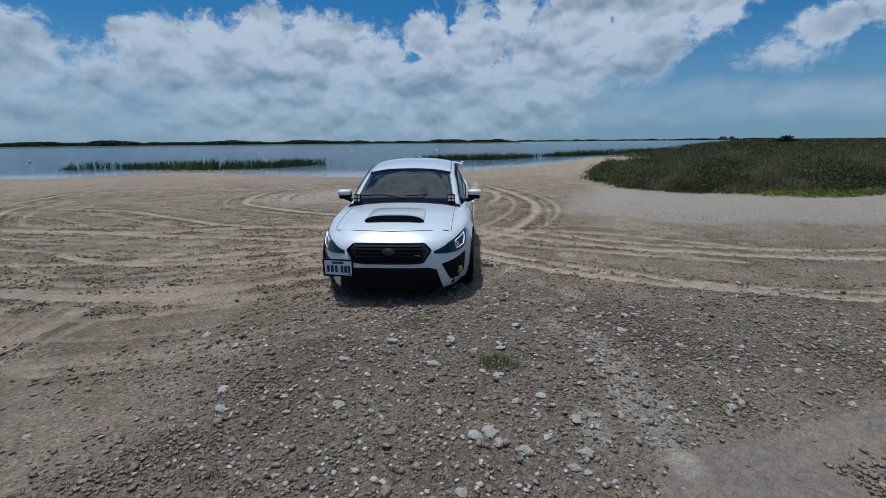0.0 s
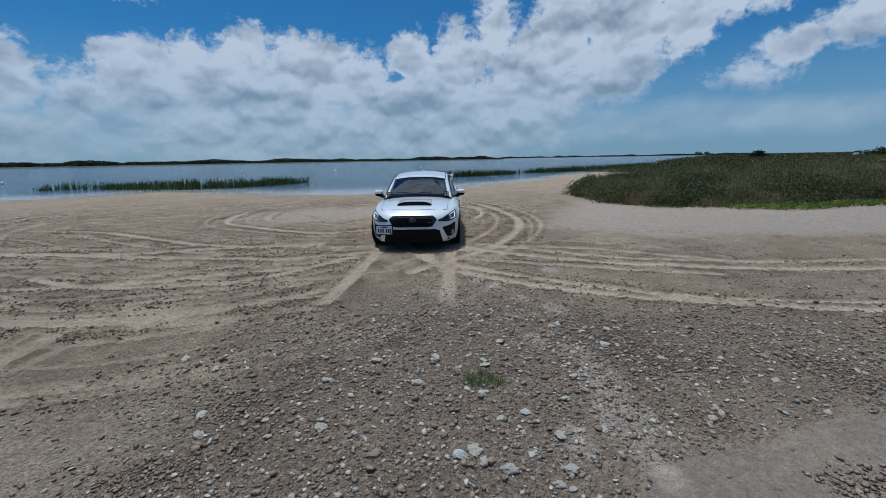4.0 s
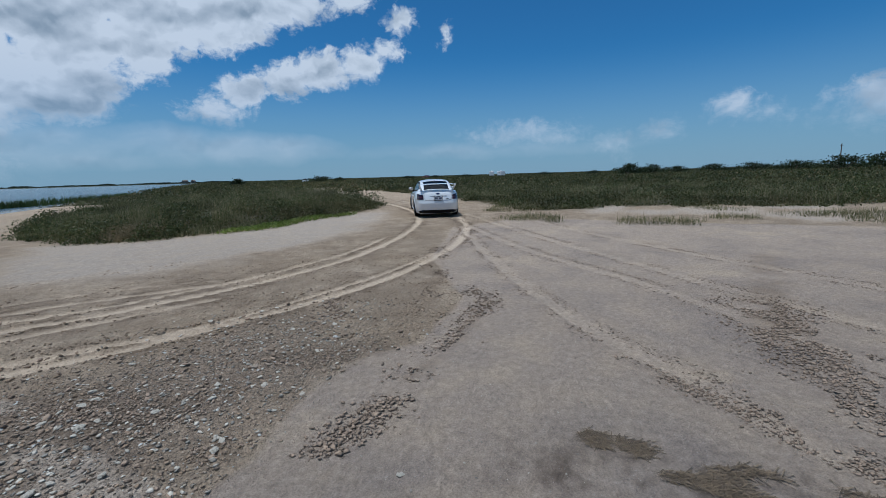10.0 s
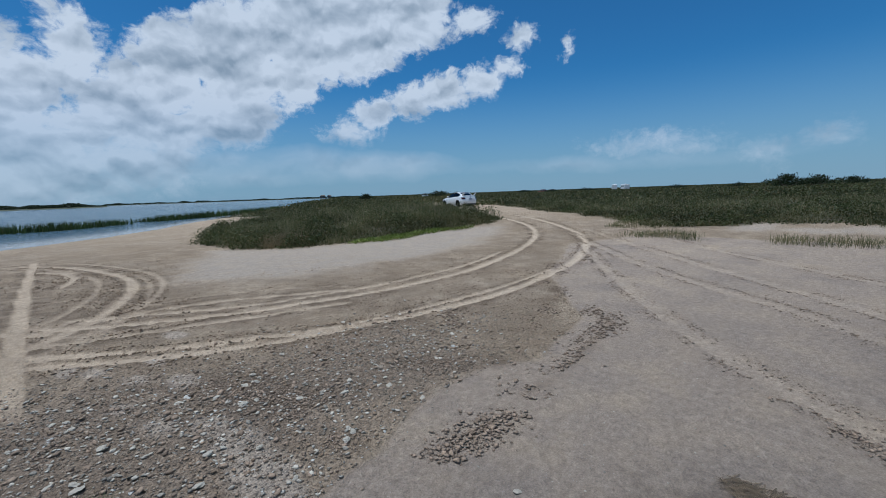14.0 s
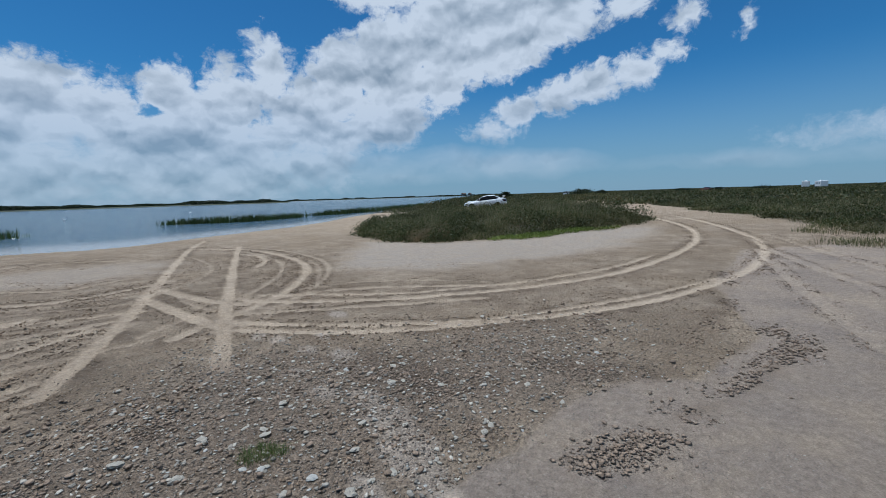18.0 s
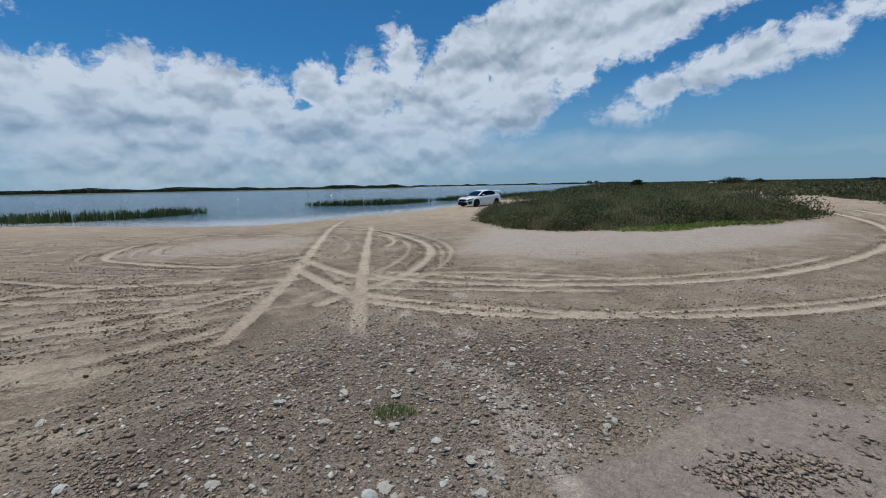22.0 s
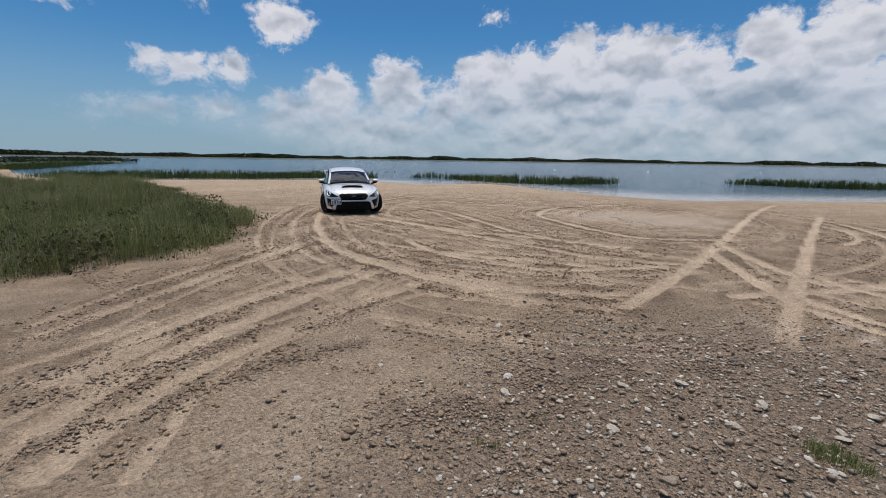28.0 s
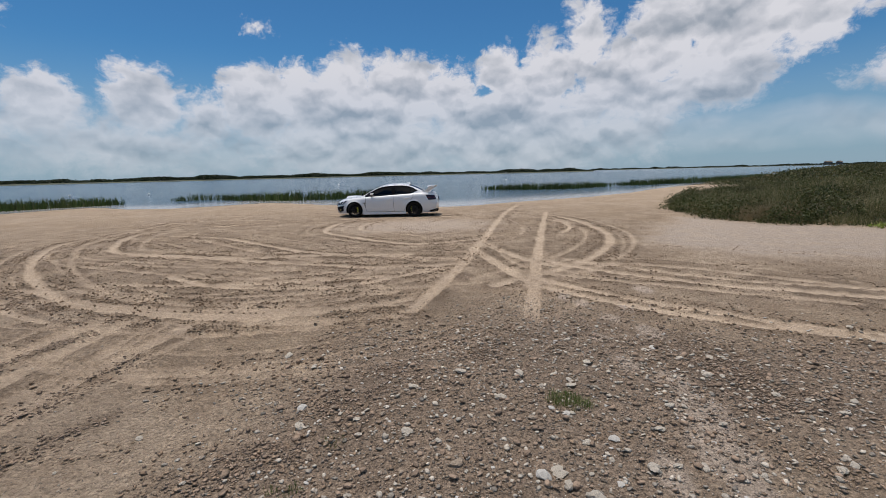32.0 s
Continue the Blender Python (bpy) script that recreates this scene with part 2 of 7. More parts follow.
def foliage(name, dark, light, dry, dry_share=0.15):
    """Leaf and blade colours that differ from piece to piece, some of them dry."""
    mat = bpy.data.materials.new(name)
    mat.use_nodes = True
    nt = mat.node_tree
    b = nt.nodes["Principled BSDF"]
    b.inputs["Roughness"].default_value, b.inputs["Specular IOR Level"].default_value = 0.6, 0.25
    g = nt.nodes.new("ShaderNodeNewGeometry")
    ramp = nt.nodes.new("ShaderNodeValToRGB")
    e = ramp.color_ramp.elements
    e[0].position, e[0].color = 0.0, (*dark, 1)
    e[1].position, e[1].color = 1 - dry_share, (*light, 1)
    last = e.new(1.0)
    last.color = (*dry, 1)
    nt.links.new(g.outputs["Random Per Island"], ramp.inputs[0])
    tc = nt.nodes.new("ShaderNodeTexCoord")
    n = nt.nodes.new("ShaderNodeTexNoise")
    n.inputs["Scale"].default_value, n.inputs["Detail"].default_value = 0.35, 4
    nt.links.new(tc.outputs["Object"], n.inputs["Vector"])
    r = nt.nodes.new("ShaderNodeMapRange")
    r.inputs[1].default_value, r.inputs[2].default_value, r.inputs[3].default_value, r.inputs[4].default_value = 0.3, 0.7, 0.65, 1.35
    nt.links.new(n.outputs["Fac"], r.inputs[0])
    sc = nt.nodes.new("ShaderNodeVectorMath")
    sc.operation = "SCALE"
    n2 = nt.nodes.new("ShaderNodeTexNoise")
    n2.inputs["Scale"].default_value, n2.inputs["Detail"].default_value = 0.8, 3
    nt.links.new(tc.outputs["Object"], n2.inputs["Vector"])
    r2 = nt.nodes.new("ShaderNodeMapRange")
    r2.inputs[1].default_value, r2.inputs[2].default_value, r2.inputs[3].default_value, r2.inputs[4].default_value = 0.48, 0.72, 0.0, 0.55
    nt.links.new(n2.outputs["Fac"], r2.inputs[0])
    faded = nt.nodes.new("ShaderNodeMix")
    faded.data_type = "RGBA"
    faded.inputs["B"].default_value = (*[0.5 * d + 0.35 * l for d, l in zip(dry, light)], 1)
    nt.links.new(r2.outputs[0], faded.inputs["Factor"])
    nt.links.new(ramp.outputs[0], faded.inputs["A"])
    nt.links.new(faded.outputs["Result"], sc.inputs[0])
    nt.links.new(r.outputs[0], sc.inputs["Scale"])
    nt.links.new(sc.outputs[0], b.inputs["Base Color"])
    # thin leaves let light through
    tr = nt.nodes.new("ShaderNodeBsdfTranslucent")
    nt.links.new(sc.outputs[0], tr.inputs["Color"])
    mx = nt.nodes.new("ShaderNodeMixShader")
    mx.inputs[0].default_value = 0.38
    nt.links.new(b.outputs[0], mx.inputs[1])
    nt.links.new(tr.outputs[0], mx.inputs[2])
    nt.links.new(mx.outputs[0], nt.nodes["Material Output"].inputs["Surface"])
    return mat


def ground_material():
    mat = bpy.data.materials.new("sand_and_gravel")
    mat.use_nodes = True
    nt = mat.node_tree
    b = nt.nodes["Principled BSDF"]
    b.inputs["Specular IOR Level"].default_value = 0.2
    tc = nt.nodes.new("ShaderNodeTexCoord")

    def nz(scale, detail=6, rough=0.6):
        n = nt.nodes.new("ShaderNodeTexNoise")
        n.inputs["Scale"].default_value, n.inputs["Detail"].default_value, n.inputs["Roughness"].default_value = scale, detail, rough
        nt.links.new(tc.outputs["Object"], n.inputs["Vector"])
        return n.outputs["Fac"]

    def attr(name):
        a = nt.nodes.new("ShaderNodeAttribute")
        a.attribute_name = name
        return a.outputs["Fac"]

    def rng(v, a, c, d, e):
        r = nt.nodes.new("ShaderNodeMapRange")
        r.inputs[1].default_value, r.inputs[2].default_value, r.inputs[3].default_value, r.inputs[4].default_value = a, c, d, e
        nt.links.new(v, r.inputs[0])
        return r.outputs[0]

    def mul(a, c):
        n = nt.nodes.new("ShaderNodeMath")
        n.operation = "MULTIPLY"
        nt.links.new(a, n.inputs[0])
        if isinstance(c, float):
            n.inputs[1].default_value = c
        else:
            nt.links.new(c, n.inputs[1])
        return n.outputs[0]

    def mix(f, a, c):
        n = nt.nodes.new("ShaderNodeMix")
        n.data_type = "RGBA"
        nt.links.new(f, n.inputs["Factor"])
        for k, v in (("A", a), ("B", c)):
            if isinstance(v, tuple):
                n.inputs[k].default_value = (*v, 1)
            else:
                nt.links.new(v, n.inputs[k])
        return n.outputs["Result"]

    big, mid, fine, grit = nz(0.35, 5), nz(2.2, 6), nz(14, 6, 0.75), nz(75, 5, 0.75)
    col = mix(rng(big, 0.35, 0.65, 0, 1), (0.48, 0.36, 0.24), (0.55, 0.425, 0.30))
    col = mix(rng(mid, 0.45, 0.75, 0, 0.55), col, (0.33, 0.228, 0.143))
    col = mix(mul(attr("smooth"), rng(mid, 0.3, 0.6, 0.7, 1.0)), col, (0.40, 0.315, 0.243))
    drift = nz(0.55, 5, 0.6)
    col = mix(mul(attr("smooth"), rng(drift, 0.5, 0.68, 0, 0.75)), col, (0.29, 0.235, 0.195))
    col = mix(mul(attr("smooth"), rng(drift, 0.44, 0.32, 0, 0.7)), col, (0.50, 0.385, 0.27))
    col = mix(mul(attr("pale"), rng(mid, 0.3, 0.6, 0.6, 1.0)), col, (0.42, 0.345, 0.275))
    # brown of churned sand, with cloud shade on the middle ground mixed in
    col = mix(mul(attr("churn_shade"), rng(fine, 0.3, 0.6, 0.35, 1.0)), col, (0.20, 0.142, 0.092))
    col = mix(mul(attr("track"), rng(fine, 0.2, 0.5, 0.85, 1.0)), col, (0.53, 0.415, 0.297))
    grav = mix(rng(grit, 0.38, 0.62, 0, 1), (0.20, 0.145, 0.10), (0.43, 0.325, 0.235))
    grav = mix(rng(mid, 0.35, 0.7, 0, 0.55), grav, (0.39, 0.29, 0.205))
    patch = nz(0.9, 5, 0.65)
    grav = mix(rng(patch, 0.48, 0.62, 0, 0.7), grav, (0.15, 0.107, 0.077))
    col = mix(mul(attr("gravel"), rng(fine, 0.3, 0.55, 0.45, 0.85)), col, grav)
    col = mix(mul(attr("smear"), rng(fine, 0.25, 0.6, 0.75, 1.0)), col, (0.60, 0.48, 0.37))
    col = mix(mul(attr("damp"), rng(mid, 0.3, 0.6, 0.6, 1.0)), col, (0.17, 0.125, 0.09))
    col = mix(attr("veg"), col, (0.085, 0.075, 0.04))
    speck = nt.nodes.new("ShaderNodeTexVoronoi")
    speck.inputs["Scale"].default_value = 38
    nt.links.new(tc.outputs["Object"], speck.inputs["Vector"])
    col = mix(mul(rng(speck.outputs["Distance"], 0.10, 0.16, 0.45, 0), rng(mid, 0.4, 0.6, 0, 1)), col, (0.55, 0.52, 0.48))
    crumb_shade = nz(34, 4, 0.6)
    rough_land = mul(mul(rng(attr("smooth"), 0, 1, 1.0, 0.35), rng(attr("track"), 0, 0.8, 1.0, 0.15)), rng(attr("pale"), 0, 1, 1.0, 0.3))
    # dark dots paint the tiny shadows of sand crumbs; the bump reuses them
    col = mix(mul(rng(crumb_shade, 0.55, 0.66, 0, 0.38), rough_land), col, (0.13, 0.09, 0.058))
    col = mix(mul(rng(crumb_shade, 0.42, 0.33, 0, 0.5), rough_land), col, (0.44, 0.35, 0.26))
    vary = mul(rng(fine, 0.3, 0.7, 0.72, 1.25), rng(grit, 0.3, 0.7, 0.72, 1.25))
    sc = nt.nodes.new("ShaderNodeVectorMath")
    sc.operation = "SCALE"
    nt.links.new(col, sc.inputs[0])
    nt.links.new(vary, sc.inputs["Scale"])
    nt.links.new(sc.outputs[0], b.inputs["Base Color"])
    nt.links.new(rng(attr("damp"), 0, 1, 0.95, 0.55), b.inputs["Roughness"])
    add = nt.nodes.new("ShaderNodeMath")
    add.operation = "MULTIPLY_ADD"
    nt.links.new(mul(fine, rng(attr("track"), 0, 1, 1.0, 0.35)), add.inputs[0])
    add.inputs[1].default_value = 2.0
    nt.links.new(mul(grit, rng(attr("track"), 0, 1, 0.8, 0.35)), add.inputs[2])
    lump = nt.nodes.new("ShaderNodeMath")
    lump.operation = "MULTIPLY_ADD"
    nt.links.new(mul(rng(crumb_shade, 0.45, 0.75, 0, 1), rough_land), lump.inputs[0])
    lump.inputs[1].default_value = 1.4
    nt.links.new(add.outputs[0], lump.inputs[2])
    bp = nt.nodes.new("ShaderNodeBump")
    bp.inputs["Strength"].default_value, bp.inputs["Distance"].default_value = 1.0, 0.028
    nt.links.new(lump.outputs[0], bp.inputs["Height"])
    nt.links.new(bp.outputs[0], b.inputs["Normal"])
    return mat


def water_material():
    mat = bpy.data.materials.new("bay_water")
    mat.use_nodes = True
    nt = mat.node_tree
    b = nt.nodes["Principled BSDF"]
    b.inputs["Base Color"].default_value = (0.10, 0.125, 0.13, 1)
    b.inputs["Roughness"].default_value = 0.12
    b.inputs["IOR"].default_value = 1.33
    tc = nt.nodes.new("ShaderNodeTexCoord")
    mp = nt.nodes.new("ShaderNodeMapping")
    mp.inputs["Scale"].default_value = (0.5, 2.6, 1)
    nt.links.new(tc.outputs["Object"], mp.inputs[0])
    n = nt.nodes.new("ShaderNodeTexNoise")
    n.inputs["Scale"].default_value, n.inputs["Detail"].default_value = 1.6, 7
    nt.links.new(mp.outputs[0], n.inputs["Vector"])
    bp = nt.nodes.new("ShaderNodeBump")
    bp.inputs["Strength"].default_value, bp.inputs["Distance"].default_value = 1.0, 0.26
    nt.links.new(n.outputs["Fac"], bp.inputs["Height"])
    nt.links.new(bp.outputs[0], b.inputs["Normal"])
    # shallow water by the shore is calm; its paler colour paints in sky reflection
    calm = nt.nodes.new("ShaderNodeAttribute")
    calm.attribute_name = "shallow"
    still = nt.nodes.new("ShaderNodeMapRange")
    still.inputs[3].default_value, still.inputs[4].default_value = 1.0, 0.12
    nt.links.new(calm.outputs["Fac"], still.inputs[0])
    nt.links.new(still.outputs[0], bp.inputs["Strength"])
    at = nt.nodes.new("ShaderNodeAttribute")
    at.attribute_name = "shallow"
    mx = nt.nodes.new("ShaderNodeMix")
    mx.data_type = "RGBA"
    # second colour is the painted bright reflection near the shore
    mx.inputs["A"].default_value, mx.inputs["B"].default_value = (0.06, 0.10, 0.13, 1), (0.34, 0.33, 0.31, 1)
    nt.links.new(at.outputs["Fac"], mx.inputs["Factor"])
    nt.links.new(mx.outputs["Result"], b.inputs["Base Color"])
    return mat


GROUND, WATER = ground_material(), water_material()
GRASS = foliage("shore_grass", (0.055, 0.064, 0.022), (0.122, 0.128, 0.048), (0.38, 0.30, 0.17), 0.38)
WESTGRASS = foliage("tall_shore_grass", (0.070, 0.095, 0.028), (0.165, 0.20, 0.065), (0.42, 0.36, 0.20), 0.36)
STRAWGRASS = foliage("dry_grass", (0.17, 0.115, 0.055), (0.30, 0.22, 0.115), (0.46, 0.37, 0.23), 0.4)
LEAF = foliage("low_leaves", (0.032, 0.040, 0.014), (0.082, 0.092, 0.033), (0.19, 0.14, 0.07), 0.2)
LIME = foliage("creeping_plant", (0.09, 0.13, 0.02), (0.20, 0.25, 0.05), (0.3, 0.28, 0.1), 0.1)
REED = foliage("marsh_reed", (0.04, 0.065, 0.018), (0.095, 0.135, 0.035), (0.17, 0.15, 0.07), 0.12)
BUSH = foliage("bush_leaves", (0.012, 0.022, 0.009), (0.035, 0.052, 0.018), (0.06, 0.055, 0.03), 0.08)
BARK = material("bark", (0.12, 0.09, 0.065), 0.9, vary=0.3, scale=20, bump=0.6)
STONE = material("pale_stone", (0.38, 0.335, 0.27), 0.9, vary=0.3, scale=30, bump=0.7, bump_scale=90, per_piece=0.55)
DARKSTONE = material("dark_stone", (0.26, 0.205, 0.15), 0.9, vary=0.3, scale=30, bump=0.7, bump_scale=90, per_piece=0.6)
SHELL = material("bleached_shell", (0.50, 0.47, 0.415), 0.7, vary=0.18, scale=40, bump=0.5, bump_scale=120)
CLOD = material("sand_clod", (0.27, 0.19, 0.122), 0.95, vary=0.25, scale=30, bump=0.7, bump_scale=80, per_piece=0.3)
# crust darker than the sand: shadow between the flakes is in the colour
CRUST_SHADED = material("broken_crust_shaded", (0.26, 0.188, 0.13), 0.95, vary=0.3, scale=25, bump=0.7, bump_scale=70, per_piece=0.35)
STRAW = material("washed_up_straw", (0.12, 0.085, 0.05), 0.9, vary=0.3, scale=20, per_piece=0.5)
FARWOOD = foliage("far_wood", (0.016, 0.026, 0.013), (0.04, 0.055, 0.026), (0.07, 0.075, 0.045), 0.1)


# ---- mesh helpers ----
def mesh_np(name, verts, tris, mat, smooth=False):
    """A mesh of triangles (n, 3) or quads (n, 4) from arrays."""
    verts, tris = np.asarray(verts, np.float32), np.asarray(tris, np.int32)
    k = tris.shape[1]
    me = bpy.data.meshes.new(name)
    me.vertices.add(len(verts))
    me.vertices.foreach_set("co", verts.ravel())
    me.loops.add(tris.size)
    me.loops.foreach_set("vertex_index", tris.ravel())
    me.polygons.add(len(tris))
    me.polygons.foreach_set("loop_start", np.arange(0, tris.size, k, dtype=np.int32))
    if smooth:
        me.polygons.foreach_set("use_smooth", np.ones(len(tris), bool))
    me.update(calc_edges=True)
    me.materials.append(mat)
    return me


def part(name, bm, mat, parent, label="", smooth=False):
    """One mesh object, from a bmesh or a mesh, under a thing or a part."""
    if isinstance(bm, bmesh.types.BMesh):
        me = bpy.data.meshes.new(name)
        if smooth:
            for f in bm.faces:
                f.smooth = True
        bm.to_mesh(me)
        bm.free()
        me.materials.append(mat)
    else:
        me = bm
    ob = new(name, me)
    ob.parent = parent
    if label:
        ob["label"] = label
    return ob


def stuff(name, verts, tris, mat, label, category):
    return tagged(new(name, mesh_np(name, verts, tris, mat)), label, category, kind="stuff")


RNG = np.random.default_rng(7)


def hash2(ix, iy, seed):
    h = (ix.astype(np.int64) * 374761393 + iy.astype(np.int64) * 668265263 + seed * 2246822519) & 0xFFFFFFFF
    h = ((h ^ (h >> 13)) * 1274126177) & 0xFFFFFFFF
    return ((h ^ (h >> 16)) & 0xFFFF) / 65535.0


def vnoise(x, y, scale, seed=0):
    x, y = x / scale, y / scale
    ix, iy = np.floor(x), np.floor(y)
    fx, fy = x - ix, y - iy
    fx, fy = fx * fx * (3 - 2 * fx), fy * fy * (3 - 2 * fy)
    a, b = hash2(ix, iy, seed), hash2(ix + 1, iy, seed)
    c, d = hash2(ix, iy + 1, seed), hash2(ix + 1, iy + 1, seed)
    return (a * (1 - fx) + b * fx) * (1 - fy) + (c * (1 - fx) + d * fx) * fy - 0.5


def smooth_step(a, b, x):
    u = np.clip((x - a) / (b - a), 0, 1)
    return u * u * (3 - 2 * u)


def inside(poly, x, y):
    """Signed distance to a polygon: positive inside."""
    p = np.array(poly, float)
    q = np.roll(p, -1, axis=0)
    best, odd = np.full(x.shape, 1e9), np.zeros(x.shape, bool)
    for (ax, ay), (bx, by) in zip(p, q):
        dx, dy = bx - ax, by - ay
        t = np.clip(((x - ax) * dx + (y - ay) * dy) / (dx * dx + dy * dy), 0, 1)
        best = np.minimum(best, np.hypot(x - ax - t * dx, y - ay - t * dy))
        cross = (ay > y) != (by > y)
        with np.errstate(divide="ignore", invalid="ignore"):
            odd ^= cross & (x < (bx - ax) * (y - ay) / (by - ay if by != ay else 1e-9) + ax)
    return np.where(odd, best, -best)


def curve_points(pts, n=6):
    """A smooth line through points."""
    p = np.array([pts[0], *pts, pts[-1]], float)
    out = []
    for i in range(1, len(p) - 2):
        for t in np.linspace(0, 1, n, endpoint=False):
            a, b, c, d = p[i - 1], p[i], p[i + 1], p[i + 2]
            out.append(0.5 * (2 * b + (c - a) * t + (2 * a - 5 * b + 4 * c - d) * t * t + (3 * b - a - 3 * c + d) * t ** 3))
    out.append(p[-2])
    return np.array(out)


# ---- the lie of the land ----
def at_polar(az, r):
    return -math.sin(radians(az)) * r, math.cos(radians(az)) * r


WATER_Z = -0.165
SHORE = np.array([(-180, 4000), (-39, 4000), (-36, 900), (-33, 300), (-30, 150), (-25.5, 82), (-21, 58), (-17.2, 48), (-14.3, 40), (-9.9, 34.4), (-4.5, 31), (-0.2, 29.2), (6, 26.4), (10.2, 26), (16.6, 27),
                  (24.8, 31), (31.7, 36.5), (37.5, 35.2), (42, 35), (46, 37), (48.6, 42), (53, 41), (57, 39.6), (66, 41), (71, 42), (79.3, 46), (82, 60), (85, 4000), (180, 4000)])
ISLAND = [(7.0, 20.5), (6.9, 16.8), (7.8, 14.9), (9.3, 13.6), (11.7, 13.1), (13.9, 13.3), (16.0, 12.1), (17.8, 12.8), (20.0, 15.6), (23.8, 20), (27.2, 25), (29.0, 30), (27.0, 33.0), (22, 34.5), (16, 34), (12, 31), (9, 26)]
EAST = [(60, 47), (43.7, 31.5), (30, 18.5), (25.9, 14.2), (21.3, 8.6), (18.4, 4.9), (18.6, 3.4), (20.3, 2.0), (21.0, -1.5), (20.8, -4), (21.5, -9), (26, -30), (60, -120), (400, -300), (900, 100), (500, 400), (90, 70)]
WEST = [(-8.1, 0.6), (-8.1, 2.6), (-8.7, 4.0), (-9.6, 5.1), (-12.4, 6.3), (-16.5, 7.1), (-23, 8.9), (-31, 10.0), (-41, 7.6), (-70, 2), (-70, -40), (-20, -30), (-10, -8)]
GRAVEL = [(-1.9, 1.0), (-2.0, 2.4), (-1.6, 4.0), (-0.9, 4.7), (0.1, 5.3), (1.5, 4.8), (3.8, 4.3), (4.2, 3.6), (3.5, 2.5), (1.8, 2.2), (1.15, 2.05), (0.9, 1.2), (0.4, 0.4), (-1.2, 0.3)]
SMOOTH = [(1.07, 2.1), (1.71, 2.27), (2.72, 2.54), (3.5, 2.5), (3.9, 2.15), (5.5, 2.5), (8, 4.3), (13, 6.2), (16, 4.8), (15.5, -6), (5, -9), (0.5, -2), (0.4, 0.6)]
PALE = [(3.0, 11.0), (6.0, 17.5), (9.3, 13.2), (13.9, 12.9), (16.6, 11.7), (14.5, 9.9), (11.0, 8.8), (7.7, 8.6), (4.6, 8.9)]
BACKLAND = [at_polar(-20.5, 56), at_polar(-24, 74), at_polar(-30, 130), at_polar(-36, 190), at_polar(-39, 120), at_polar(-38, 64), at_polar(-33.5, 52), at_polar(-27, 50)]
FARLAND = [at_polar(-26, 84), at_polar(-29.5, 140), at_polar(-32.5, 280), at_polar(-35.5, 850), at_polar(-45, 3000), at_polar(-60, 3000), at_polar(-44, 120), at_polar(-38, 66), at_polar(-30, 68)]
MUD = [(2.0, 0.3), (2.3, 0.8), (2.7, 0.65), (2.95, 0.2), (3.0, -0.6), (2.85, -1.3), (2.3, -1.2), (2.0, -0.4)]
TRACKS = {}
TRACKS['ta'] = (0.26, [(0.39, 6.42), (1.19, 5.78), (2.26, 5.14), (3.42, 4.74), (4.69, 4.40), (6.29, 4.22), (8.23, 4.36), (10.13, 4.71), (12.66, 5.55), (14.87, 6.70), (16.97, 8.43), (19.09, 10.65), (21.46, 13.72), (23.50, 17.29)])
TRACKS['tb'] = (0.26, [(0.58, 8.40), (1.56, 7.52), (2.82, 6.87), (4.16, 6.43), (5.67, 6.11), (7.54, 6.10), (10.03, 6.63), (12.83, 7.55), (14.98, 8.63), (17.13, 10.31), (19.30, 12.83), (21.27, 15.64)])
TRACKS['ta2'] = (0.16, [(0.38, 6.93), (1.67, 5.78), (3.07, 5.03), (4.73, 4.65), (6.46, 4.51), (8.61, 4.57)])
TRACKS['tb2'] = (0.16, [(0.92, 8.68), (2.79, 7.35), (4.20, 6.88), (5.94, 6.56), (8.18, 6.63), (10.42, 7.17)])
TRACKS['ml'] = (0.24, [(-1.40, 5.15), (-1.22, 6.62), (-0.97, 9.83), (-0.49, 19.85), (0.10, 24.27)])
TRACKS['mr'] = (0.24, [(0.11, 5.01), (0.23, 6.66), (0.43, 9.40), (0.93, 15.43), (1.39, 20.01)])
TRACKS['ring'] = (0.30, [(-0.48, 20.65), (1.60, 17.99), (2.44, 14.14), (2.39, 11.61), (1.74, 9.44), (0.87, 7.90), (0.15, 7.13), (-0.38, 6.50)])
TRACKS['ring2'] = (0.26, [(0.97, 16.75), (1.59, 15.77), (1.67, 14.04), (1.26, 12.59)])
TRACKS['r1'] = (0.28, [(-1.55, 5.63), (-2.50, 5.01), (-3.61, 4.60), (-5.16, 4.72), (-6.67, 5.12), (-8.85, 6.35), (-10.95, 7.97), (-13.20, 10.48), (-13.65, 12.86), (-14.47, 16.20)])
TRACKS['r3'] = (0.24, [(-1.42, 7.71), (-2.71, 6.33), (-3.95, 6.07), (-5.00, 6.10), (-6.26, 6.66)])
TRACKS['r4'] = (0.28, [(-0.99, 8.14), (-2.56, 7.66), (-3.76, 7.77), (-6.75, 8.37), (-9.39, 8.90), (-10.91, 9.94), (-12.75, 12.91), (-11.25, 14.85), (-9.51, 16.02)])
TRACKS['r5'] = (0.24, [(-0.92, 8.56), (-2.92, 8.81), (-5.04, 9.32), (-8.87, 11.63), (-11.20, 12.20)])
TRACKS['r6'] = (0.28, [(-0.61, 11.76), (-2.54, 10.49), (-4.94, 11.92), (-6.27, 13.28), (-6.63, 16.17), (-4.98, 18.86), (-2.03, 17.68)])
TRACKS['q1'] = (0.20, [(0.36, 6.78), (1.19, 6.12), (2.33, 5.45), (3.38, 4.76)])
TRACKS['q2'] = (0.20, [(0.40, 7.38), (2.10, 6.71), (4.20, 5.96)])
TRACKS['q3'] = (0.22, [(0.59, 8.10), (2.54, 8.14), (4.78, 6.81)])
